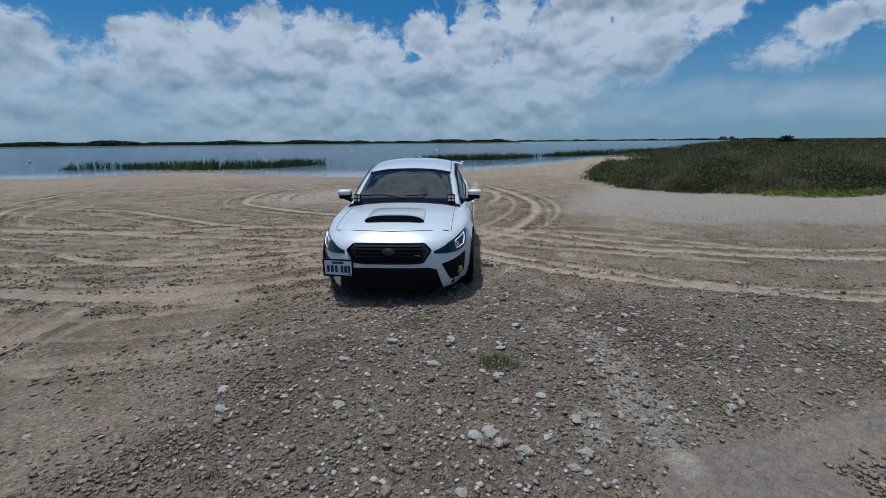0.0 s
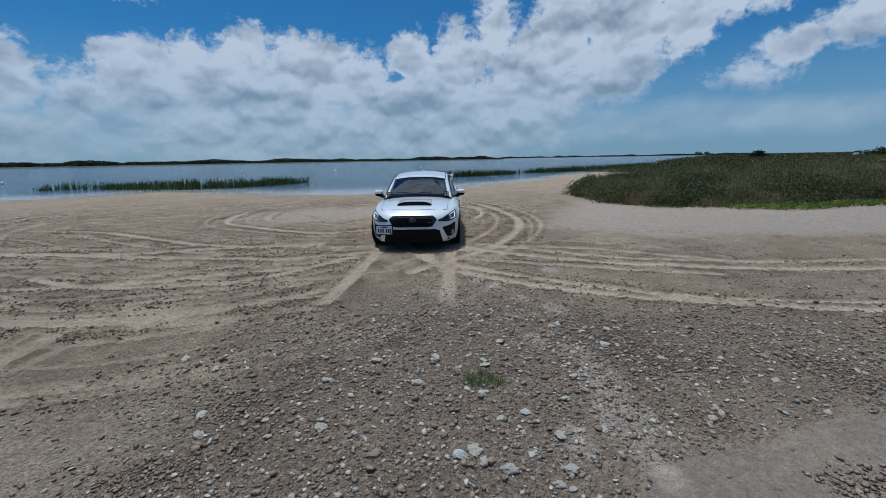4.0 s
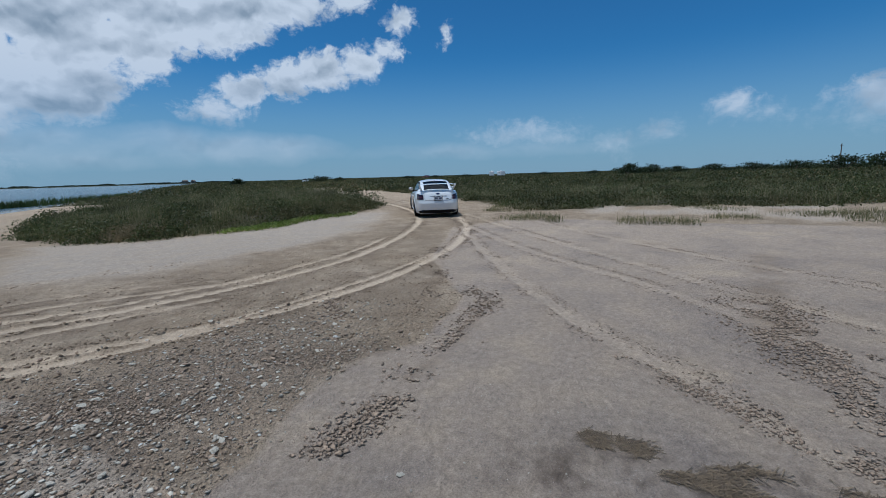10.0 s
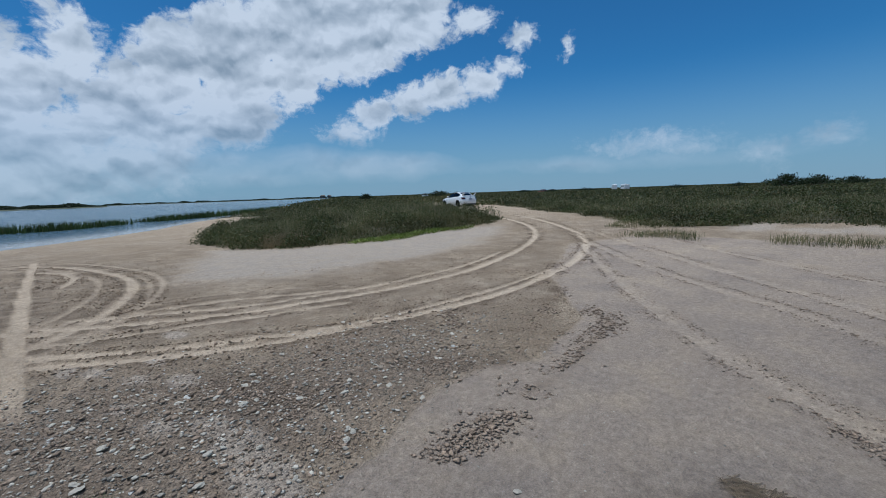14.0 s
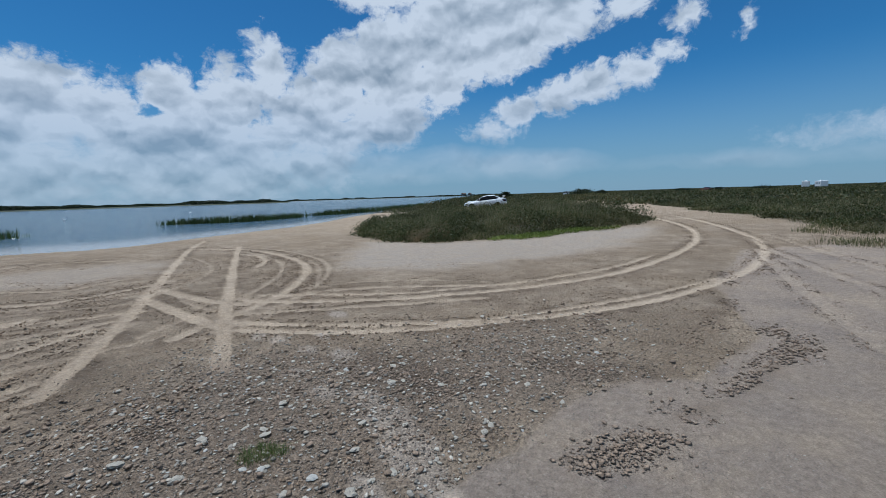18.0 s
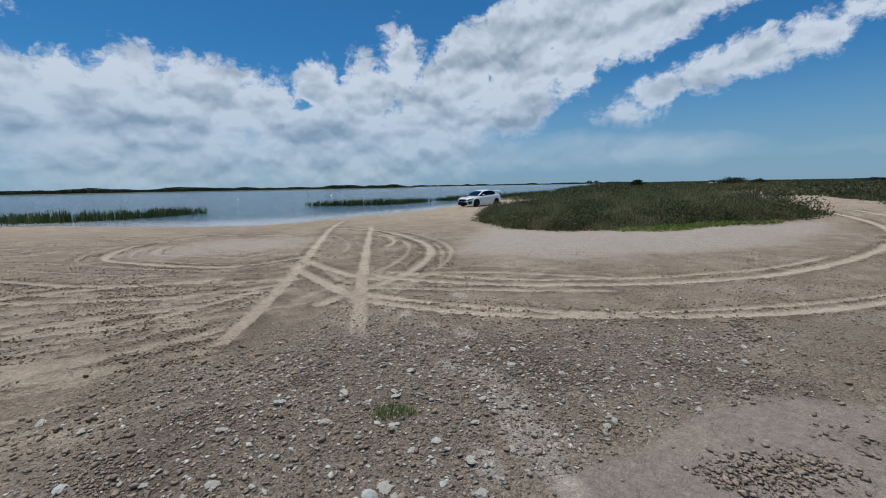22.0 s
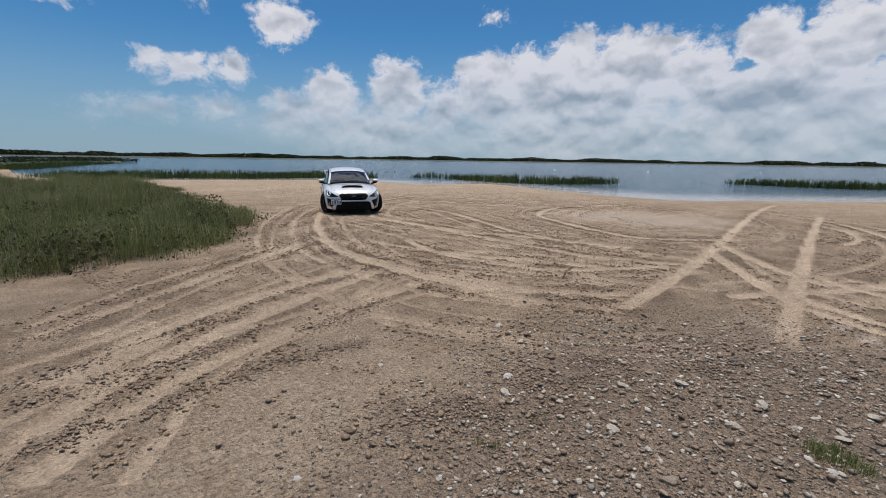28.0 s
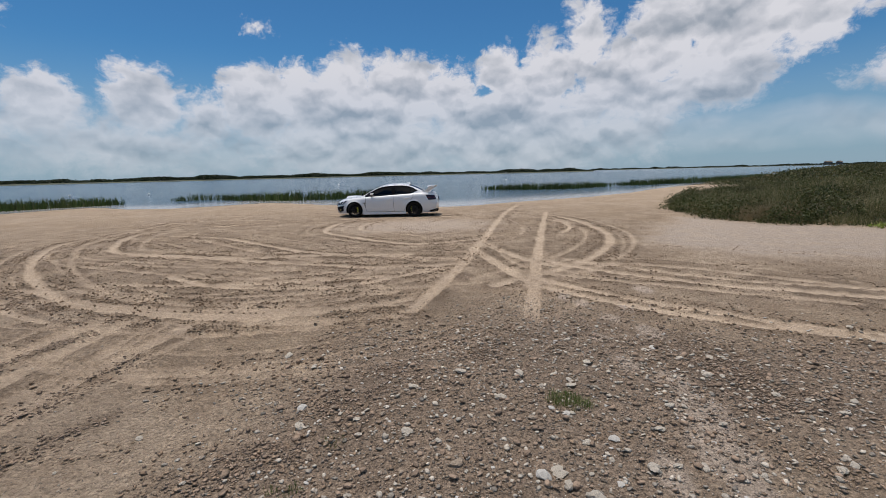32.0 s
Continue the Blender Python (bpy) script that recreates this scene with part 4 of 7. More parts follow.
def far_field():
    """Low growth of the open land, out to the horizon."""
    k = 14000
    r = 45 * (RNG.uniform(0, 1, k) ** 1.6 * 14 + 1)
    az = np.radians(RNG.uniform(-122, -29.0, k))
    x, y = -np.sin(az) * r, np.cos(az) * r
    z, out = rise(x, y)
    keep = (out < -3) & (vnoise(x, y, 38, 31) + vnoise(x, y, 12, 32) * 0.6 > -0.28) & (inside(EAST, x, y) < 30)
    far = (np.degrees(az) < -52) | (r > 75)
    keep |= far & (out < -3)
    x, y, z, r = x[keep], y[keep], z[keep], r[keep]
    n = 20
    size = 0.07 + r * 0.0014
    c = np.stack([np.repeat(x, n) + RNG.normal(0, 1, len(x) * n) * np.repeat(0.5 + r * 0.01, n), np.repeat(y, n) + RNG.normal(0, 1, len(x) * n) * np.repeat(0.5 + r * 0.01, n),
                  np.repeat(z, n) + RNG.uniform(0.0, 1, len(x) * n) * np.repeat(0.42 + r * 0.0016, n)], -1)
    v, t = leaves(c, np.repeat(size, n))
    stuff("far_field", v, t, LEAF, "dark green low scrub of the open coastal field", "scrub")


far_field()


def reed_bed(line, count, tall, deep, name):
    """Upright reeds in shallow water along a line."""
    p = curve_points(line, 12)
    i = RNG.integers(0, len(p) - 1, count)
    f = RNG.uniform(0, 1, count)[:, None]
    q = p[i] * (1 - f) + p[i + 1] * f + RNG.normal(0, deep, (count, 2))
    u = (i + f[:, 0]) / len(p)
    keep = vnoise(u * 40, u * 0 + 3, 1.0, 40) > -0.36
    q, u = q[keep], u[keep]
    h = tall * (0.45 + 0.55 * np.sin(np.pi * np.clip(u, 0.02, 0.98)) ** 0.4) * RNG.uniform(0.5, 1.05, len(q))
    z = np.full(len(q), WATER_Z - 0.02)
    stuff(name, *blades(q[:, 0], q[:, 1], z, h, 5, 0.14, 0.03, 0.10), REED, "green marsh reeds standing in the shallow water", "reeds")


reed_bed([(-29.6, 33.8), (-27.5, 35.0), (-24.5, 35.3)], 120, 0.85, 0.35, "reeds")
reed_bed([(-24.5, 34.5), (-20.5, 33.2), (-17.5, 32.6), (-14.3, 34.0), (-12.8, 36.5), (-11.7, 38.8)], 900, 0.95, 0.7, "reeds")
reed_bed([(-2.6, 48.4), (1.3, 47.0), (5.3, 47.0), (10.1, 52.3)], 900, 0.9, 0.6, "reeds")
reed_bed([(13.0, 54.5), (18.0, 57.5), (25.0, 62.5), (33.0, 71.0), (48, 92)], 1400, 1.0, 0.9, "reeds")
reed_bed([(-47.3, 9.2), (-44.4, 11.8), (-40.3, 15.9), (-37.0, 20.0), (-35.6, 24.0)], 1700, 0.9, 0.9, "reeds")
reed_bed([(-36.0, 22.5), (-34.2, 26.5), (-31.6, 29.5)], 700, 0.95, 0.6, "reeds")
reed_bed([(-70, 8.5), (-79.4, 13.4), (-94.6, 20.3), (-112.4, 30.6)], 1500, 1.1, 1.4, "reeds")


# ---- the far shore ----
def far_shore(name, az0, az1, r0, r1, land, wood, seed, label):
    """A low bank with a line of trees, far over the water."""
    rng = np.random.default_rng(seed)
    n = 220
    a = np.radians(np.linspace(az0, az1, n))
    r = np.linspace(r0, r1, n)
    prof = [(-4, -0.3), (0, 0.25), (6, land), (60, land * 0.9), (90, -0.4)]
    v = np.array([[(-np.sin(p) * (q + dx), np.cos(p) * (q + dx), WATER_Z + dz) for dx, dz in prof] for p, q in zip(a, r)])
    k = len(prof)
    i, j = np.meshgrid(np.arange(n - 1), np.arange(k - 1), indexing="ij")
    quads = np.stack([i * k + j, i * k + j + 1, (i + 1) * k + j + 1, (i + 1) * k + j], -1).reshape(-1, 4)
    bank = new(name, mesh_np(name, v.reshape(-1, 3), quads, BANKSAND))
    tagged(bank, label, "shore", kind="structure")
    m = int(abs(az1 - az0) * 60)
    u = rng.uniform(0, 1, m)
    aa, rr = np.radians(az0 + (az1 - az0) * u), r0 + (r1 - r0) * u + 8 + rng.uniform(0, 34, m)
    hgt = wood * (0.5 + 0.75 * np.clip(vnoise(u * 300, u * 0, 9.0, seed) + vnoise(u * 300, u * 0, 3.0, seed + 1) * 0.6 + 0.5, 0, 1.2)) * np.clip(np.minimum(u, 1 - u) * 40, 0.25, 1)
    q = 11
    s = len(aa) * q
    x, y = np.repeat(-np.sin(aa) * rr, q), np.repeat(np.cos(aa) * rr, q)
    hh = np.repeat(hgt, q)
    c = np.stack([x + rng.normal(0, 1.9, s), y + rng.normal(0, 1.9, s), WATER_Z + land + hh * rng.uniform(0, 1, s) ** 0.7], -1)
    vv, tt = leaves(c, 0.35 + hh * 0.22)
    stuff("tree_line", vv, tt, FARWOOD, "dark low trees along the far shore of the bay", "trees")


BANKSAND = material("far_bank", (0.06, 0.066, 0.036), 0.9, vary=0.35, scale=0.05)
far_shore("far_shore", 86, -9.8, 430, 520, 0.9, 3.2, 51, "low green far shore behind the bay")
far_shore("far_spit", -9.0, -37.5, 1400, 1500, 1.0, 4.0, 52, "thin hazy spit of land on the horizon")
far_shore("west_spit", 90, 73.5, 80, 128, 0.35, 0.5, 53, "low grassy spit in the bay")


def tree(x, y, tall, wide, seed, label, base=None):
    """A wind-shaped bush: short trunk, limbs and a crown of small leaves."""
    rng = np.random.default_rng(seed)
    z = float(rise(np.array([x]), np.array([y]))[0][0]) if base is None else base
    root = tagged(new("shrub"), label, "shrub")
    root.matrix_basis = pose(x, y, z)
    bm = bmesh.new()
    for i in range(5):
        a = rng.uniform(0, 6.28)
        reach, top = wide * rng.uniform(0.15, 0.4) * (i > 0), tall * rng.uniform(0.45, 0.75)
        end = Vector((math.cos(a) * reach, math.sin(a) * reach, top))
        m = Matrix.Translation(end * 0.5 + Vector((0, 0, -0.05))) @ end.to_track_quat("Z", "Y").to_matrix().to_4x4()
        bmesh.ops.create_cone(bm, cap_ends=True, segments=7, radius1=tall * 0.035, radius2=tall * 0.012, depth=end.length + 0.1, matrix=m)
    part("trunk", bm, BARK, root)
    n = 26
    cx, cy = rng.normal(0, wide * 0.2, n), rng.normal(0, wide * 0.2, n)
    cz = tall * (0.25 + 0.62 * rng.uniform(0, 1, n) * (1 - np.minimum(np.hypot(cx, cy) / (wide * 0.62), 0.75)))
    k = 60
    c = np.stack([np.repeat(cx, k) + rng.normal(0, wide * 0.09, n * k), np.repeat(cy, k) + rng.normal(0, wide * 0.09, n * k), np.repeat(cz, k) + rng.normal(0, tall * 0.075, n * k)], -1)
    c[:, 2] = np.maximum(c[:, 2], 0.05)
    part("crown", mesh_np("crown", *leaves(c, tall * 0.05 + 0.05), BUSH), BUSH, root)
    return root


def at_az(az, r):
    return -math.sin(radians(az)) * r, math.cos(radians(az)) * r


SHRUBS = [(-37.7, 150, 2.9, 4.5), (-47.3, 165, 3.4, 8.5), (-49.6, 170, 2.4, 4.0), (-86.2, 120, 3.6, 8), (-88.4, 128, 3.3, 8), (-91, 150, 2.9, 8), (-94.8, 150, 3.0, 9), (-98.5, 150, 3.4, 10),
          (-102, 140, 3.4, 10), (-105.5, 130, 3.8, 11), (-82, 160, 2.4, 5), (-62, 200, 2.3, 7), (-66, 210, 2.3, 9), (-58.5, 220, 2.6, 8), (-76, 190, 2.3, 8), (-109, 120, 4.4, 12), (-113, 110, 4.8, 12)]
for n, (az, r, tall, wide) in enumerate(SHRUBS):
    tree(*at_az(az, r), tall, wide, 100 + n, "dark green wind-shaped bush on the coastal field")


# ---- the car ----
PAINT = material("white_pearl_paint", (0.72, 0.725, 0.72), 0.3, coat=1.0, vary=0.03, scale=3)
BLACK = material("black_plastic", (0.007, 0.007, 0.008), 0.6, vary=0.2, scale=30, spec=0.12)
GLOSS = material("gloss_black", (0.008, 0.008, 0.009), 0.12, coat=1.0)
SEAM = material("door_gap", (0.09, 0.09, 0.095), 0.8)
RUBBER = material("tyre_rubber", (0.012, 0.011, 0.0105), 0.85, vary=0.35, scale=14, bump=0.3, spec=0.12)
ALLOY = material("black_alloy", (0.008, 0.008, 0.009), 0.45, spec=0.2, vary=0.2, scale=18)
STEEL = material("brake_steel", (0.09, 0.085, 0.08), 0.5, metal=1.0, vary=0.2, scale=30)
YELLOW = material("yellow_caliper_paint", (0.50, 0.52, 0.02), 0.4, coat=0.5)
CHROME = material("dulled_chrome", (0.55, 0.55, 0.56), 0.2, metal=1.0)
LED = material("daylight_led", (0.9, 0.93, 1.0), 0.3, glow=(0.9, 0.95, 1.0, 0.4))
TRIM = material("satin_black_trim", (0.006, 0.006, 0.007), 0.6, spec=0.04)
LAMP = material("headlight_lens", (0.012, 0.013, 0.014), 0.2, coat=0.3)
FOG = material("yellow_fog_lens", (0.35, 0.29, 0.10), 0.2, coat=1.0)
TAIL = material("smoked_red_lens", (0.022, 0.004, 0.006), 0.15, coat=0.5)
TAILRED = material("red_lens", (0.06, 0.007, 0.009), 0.2, coat=0.4)
PLATE = material("plate_white", (0.72, 0.74, 0.76), 0.45)
PLATEINK = material("plate_navy", (0.02, 0.03, 0.09), 0.5)
SEAT = material("dark_seat_cloth", (0.02, 0.02, 0.022), 0.9, vary=0.3, scale=60)
BADGE = material("badge_blue", (0.02, 0.03, 0.12), 0.25, coat=1.0)


def tinted(name, color, ior=1.5):
    mat = bpy.data.materials.new(name)
    mat.use_nodes = True
    b = mat.node_tree.nodes["Principled BSDF"]
    b.inputs["Base Color"].default_value = (*color, 1)
    b.inputs["Roughness"].default_value, b.inputs["IOR"].default_value = 0.01, ior
    b.inputs["Transmission Weight"].default_value = 1.0
    return mat


GLASS, DARKGLASS = tinted("windscreen_glass", (0.05, 0.055, 0.06), 2.1), tinted("tinted_glass", (0.010, 0.010, 0.012), 1.36)

ZB = 0.17


def top_edge(x):
    return np.interp(x, [-2.35, -2.1, -1.7, -1.3, -0.4, 0.5, 0.9, 1.4, 1.8, 2.0, 2.12, 2.25], [0.985, 1.015, 1.02, 1.0, 0.955, 0.90, 0.872, 0.835, 0.785, 0.745, 0.715, 0.68])


def crown(x):
    return np.interp(x, [-2.19, -2.16, -2.0, -1.6, 0.4, 0.9, 1.5, 1.9, 2.0, 2.05, 2.08], [0.0, 0.02, 0.05, 0.07, 0.085, 0.075, 0.07, 0.046, 0.03, 0.014, 0.0])


V = [0, 0.12, 0.3, 0.5, 0.7, 0.85, 0.94, 1]


def half_width(v):
    return np.interp(v, V, [0.84, 0.872, 0.888, 0.896, 0.893, 0.876, 0.85, 0.805])


def nose(v):
    return np.interp(v, V, [2.20, 2.235, 2.26, 2.26, 2.245, 2.215, 2.17, 2.08])


def stern(v):
    return np.interp(v, V, [2.20, 2.27, 2.32, 2.34, 2.30, 2.25, 2.22, 2.19])


def outline(t, v):
    """A point of the body's side: t goes once round from the nose to the left, v from the sill up."""
    c, s = np.cos(t), np.sin(t)
    n = np.where(c > 0, 4.2, 5.5)
    ext = np.where(c > 0, nose(v), stern(v))
    x = ext * np.sign(c) * np.abs(c) ** (2 / n)
    y = half_width(v) * np.sign(s) * np.abs(s) ** (2 / n)
    zb = ZB + 0 * x
    return x, y, zb + (top_edge(x) - zb) * v


def side_y(x, z):
    v = np.clip((z - ZB) / (top_edge(x) - ZB), 0, 1)
    n = np.where(x > 0, 4.2, 5.5)
    ext = np.where(x > 0, nose(v), stern(v))
    return half_width(v) * np.maximum(1 - np.minimum(np.abs(x) / ext, 1) ** n, 0) ** (1 / n)


def end_x(y, z, front=True):
    v = np.clip((z - ZB) / ((0.69 if front else 1.0) - ZB), 0, 1)
    n = 4.2 if front else 5.5
    ext = nose(v) if front else -stern(v)
    return ext * np.maximum(1 - np.minimum(np.abs(y) / half_width(v), 1) ** n, 0) ** (1 / n)


# the cabin: the middle line of screen, roof and rear window, and its rails
CX = [1.02, 0.62, 0.26, 0.0, -0.35, -0.75, -1.08, -1.42, -1.82]
CZ = [0.925, 1.155, 1.34, 1.405, 1.448, 1.447, 1.40, 1.27, 1.06]


def cabin(x, s):
    """A point of the cabin's skin: s from 0 on the middle line over 1 at the rail to 2 at the belt."""
    zc = np.interp(x, CX[::-1], CZ[::-1])
    for d in (0.06, 0.12):
        zc = (zc + np.interp(x - d, CX[::-1], CZ[::-1]) + np.interp(x + d, CX[::-1], CZ[::-1])) / 3
    rail = np.interp(x, [-1.85, -1.4, -1.0, -0.3, 0.25, 1.02], [0.585, 0.575, 0.565, 0.585, 0.60, 0.70])
    belt_y = np.interp(x, [-1.85, -1.4, -0.6, 0.4, 1.02], [0.66, 0.75, 0.80, 0.80, 0.74])
    drop = np.interp(x, [-1.8, -1.0, -0.3, 0.3, 1.02], [0.035, 0.055, 0.065, 0.06, 0.03])
    belt_z = top_edge(x) - 0.012
    a, b = np.clip(np.abs(s), 0, 1), np.clip(np.abs(s) - 1, 0, 1)
    zr = np.maximum(zc - drop, belt_z + 0.01)
    y = rail * a + (belt_y - rail) * (b ** 0.85) * 1.0
    z = zc - (zc - zr) * a ** 2.6 - (zr - belt_z) * b ** 1.18
    return np.stack([x + 0 * s, y * np.sign(s + 1e-9), z], -1)


def grid_mesh(name, p, mat, thick=0.0, smooth=True, flip=False):
    """A sheet from a grid of points (m, n, 3), with a thickness inwards."""
    m, n = p.shape[:2]
    i, j = np.meshgrid(np.arange(m - 1), np.arange(n - 1), indexing="ij")
    q = np.stack([i * n + j, (i + 1) * n + j, (i + 1) * n + j + 1, i * n + j + 1], -1).reshape(-1, 4)
    v = p.reshape(-1, 3)
    if thick:
        du, dv = np.gradient(p, axis=0), np.gradient(p, axis=1)
        nor = np.cross(du, dv)
        nor /= np.linalg.norm(nor, axis=-1, keepdims=True) + 1e-12
        back = (p - nor * thick).reshape(-1, 3)
        k = m * n
        rim = [np.arange(n), np.arange(n) * 0 + (m - 1) * n + np.arange(n), np.arange(m) * n, np.arange(m) * n + n - 1]
        walls = [np.stack([r[:-1], r[1:], r[1:] + k, r[:-1] + k], -1) for r in rim]
        q = np.concatenate([q, q[:, ::-1] + k, *walls])
        v = np.concatenate([v, back])
    if flip:
        q = q[:, ::-1]
    return mesh_np(name, v, q, mat, smooth)


def outward(p, centre):
    """Whether a grid's normals point away from a place."""
    mid = p[p.shape[0] // 2, p.shape[1] // 2]
    nor = np.cross(p[p.shape[0] // 2 + 1 if p.shape[0] > 2 else -1, p.shape[1] // 2] - mid, p[p.shape[0] // 2, p.shape[1] // 2 + 1 if p.shape[1] > 2 else -1] - mid)
    return float(nor @ (mid - np.array(centre))) > 0


def sheet(name, fn, us, vs, mat, parent, thick=0.01, lift=0.004, label="", centre=(0, 0, 0.6)):
    """A part that lies on the skin given by fn(u, v), lifted off it a little."""
    u, v = np.meshgrid(us, vs, indexing="ij")
    p = fn(u, v)
    du, dv = np.gradient(p, axis=0), np.gradient(p, axis=1)
    nor = np.cross(du, dv)
    nor /= np.linalg.norm(nor, axis=-1, keepdims=True) + 1e-12
    if not outward(p, centre):
        p, nor = p[:, ::-1], -nor[:, ::-1]
    return part(name, grid_mesh(name, p + nor * lift, mat, thick), mat, parent, label)


def tube(points, radius, segments=6):
    """A bmesh of a round bar along points."""
    bm = bmesh.new()
    rings = []
    pts = [Vector(p) for p in points]
    for i, p in enumerate(pts):
        d = (pts[min(i + 1, len(pts) - 1)] - pts[max(i - 1, 0)]).normalized()
        q = d.to_track_quat("Z", "Y")
        rings.append([bm.verts.new(p + q @ Vector((math.cos(a) * radius, math.sin(a) * radius, 0))) for a in np.linspace(0, 6.283, segments, endpoint=False)])
    for a, b in zip(rings[:-1], rings[1:]):
        for k in range(segments):
            bm.faces.new((a[k], a[(k + 1) % segments], b[(k + 1) % segments], b[k]))
    bm.faces.new(rings[0][::-1])
    bm.faces.new(rings[-1])
    return bm


def block(size, at=(0, 0, 0), turn=(0, 0, 0), bevel=0.0, taper=None):
    """A bmesh box with rounded edges; taper scales its far end in x (at +z)."""
    bm = bmesh.new()
    bmesh.ops.create_cube(bm, size=1)
    for v in bm.verts:
        if taper and v.co.z > 0:
            v.co.x, v.co.y = v.co.x * taper[0], v.co.y * taper[1]
        v.co = Vector((v.co.x * size[0], v.co.y * size[1], v.co.z * size[2]))
    if bevel:
        bmesh.ops.bevel(bm, geom=bm.edges[:], offset=bevel, segments=2, affect="EDGES", profile=0.6)
    bmesh.ops.transform(bm, matrix=pose(*at, *turn), verts=bm.verts)
    return bm


def lathe(profile, segments=48):
    """A bmesh turned round the y axis from (radius, y) pairs."""
    bm = bmesh.new()
    rings = [[bm.verts.new((math.cos(a) * r, y, math.sin(a) * r)) for r, y in profile] for a in np.linspace(0, 2 * math.pi, segments, endpoint=False)]
    for i in range(segments):
        a, b = rings[i], rings[(i + 1) % segments]
        for k in range(len(profile) - 1):
            bm.faces.new((a[k], a[k + 1], b[k + 1], b[k]))
    return bm


WR, WY, AXLE = 0.325, 0.775, 1.325


def body_shell():
    """Sides, nose and stern in one skin, cut at the wheel arches, with bonnet and boot lid on top."""
    t = np.concatenate([np.linspace(0, np.pi, 161), np.linspace(np.pi, 2 * np.pi, 161)[1:-1]])
    # more stations along the sides
    t = t + 0.28 * np.sin(2 * t) * -1 * 0.5
    v = np.linspace(0, 1, 29)
    tt, vv = np.meshgrid(t, v, indexing="ij")
    x, y, z = outline(tt, vv)
    p = np.stack([x, y, z], -1)
    n, k = len(t), len(v)
    gone, inner = np.zeros((n, k), bool), np.zeros((n, k), bool)
    for ax in (AXLE, -AXLE):
        dx, dz = p[..., 0] - ax, p[..., 2] - 0.325
        d = np.hypot(dx, dz)
        hit = (d < 0.372) & (np.abs(p[..., 1]) > 0.45)
        gone |= hit
        inner |= hit & (d < 0.30)
        f = np.where(hit, 0.372 / np.maximum(d, 1e-3), 1)
        # corners at the arch move out onto its circle
        newx, newz = ax + dx * f, 0.325 + dz * f
        near = hit & (d > 0.30)
        p[..., 0] = np.where(near, newx, p[..., 0])
        p[..., 2] = np.where(near, newz, p[..., 2])
        lip = np.exp(-((np.hypot(p[..., 0] - ax, p[..., 2] - 0.325) - 0.372) / 0.05) ** 2) * (np.abs(p[..., 1]) > 0.45)
        p[..., 1] += np.sign(p[..., 1]) * 0.022 * lip
    i, j = np.meshgrid(np.arange(n), np.arange(k - 1), indexing="ij")
    i2 = (i + 1) % n
    q = np.stack([i * k + j, i2 * k + j, i2 * k + j + 1, i * k + j + 1], -1).reshape(-1, 4)
    q = q[~(gone.ravel()[q].all(1) | inner.ravel()[q].any(1))]
    verts = p.reshape(-1, 3)
    # bonnet and boot: from the edge to the middle line
    lid = np.linspace(1, -1, 27)
    m = 161
    tl = t[:m]
    ex, ey, ez = outline(tl, np.ones(m))
    lx = np.repeat(ex[:, None], len(lid), 1)
    ly = ey[:, None] * lid[None, :]
    lz = ez[:, None] + crown(ex)[:, None] * (1 - np.abs(lid[None, :]) ** 2.4)
    # two soft creases along the bonnet
    lz += 0.010 * np.exp(-((np.abs(ly) - 0.50) / 0.05) ** 2) * smooth_step(0.8, 1.3, lx) * smooth_step(2.2, 1.9, lx)
    lp = np.stack([lx, ly, lz], -1)
    i, j = np.meshgrid(np.arange(m - 1), np.arange(len(lid) - 1), indexing="ij")
    w = len(lid)
    q2 = np.stack([i * w + j, (i + 1) * w + j, (i + 1) * w + j + 1, i * w + j + 1], -1).reshape(-1, 4) + len(verts)
    # the lids share their edges with the sides
    to = np.arange(len(verts) + m * w)
    rows = np.arange(m)
    to[len(verts) + rows * w] = rows * k + k - 1
    to[len(verts) + rows * w + w - 1] = ((n - rows) % n) * k + k - 1
    q2 = to[q2]
    return mesh_np("body", np.concatenate([verts, lp.reshape(-1, 3)]), np.concatenate([q, q2]), PAINT, True)


def roof_and_pillars():
    xs = np.linspace(CX[-1], CX[0], 110)
    ss_ = np.concatenate([np.linspace(-2, -1, 19), np.linspace(-1, 1, 41)[1:-1], np.linspace(1, 2, 19)])
    x, s = np.meshgrid(xs, ss_, indexing="ij")
    p = cabin(x, s)
    n = len(ss_)
    i, j = np.meshgrid(np.arange(len(xs) - 1), np.arange(n - 1), indexing="ij")
    q = np.stack([i * n + j, i * n + j + 1, (i + 1) * n + j + 1, (i + 1) * n + j], -1).reshape(-1, 4)
    xm, sm = p.reshape(-1, 3)[q][:, :, 0].mean(1), np.abs(s.ravel()[q].mean(1))
    hole = (xm < 0.93) & (xm > 0.33) & (sm < 0.86)
    hole |= (xm > -1.70) & (xm < -1.16) & (sm < 0.80)
    hole |= (sm > 1.2) & (sm < 1.86) & (xm < 0.55) & (xm > -1.2) & (np.abs(xm + 0.42) > 0.07)
    return mesh_np("roof", p.reshape(-1, 3), q[~hole], PAINT, True)


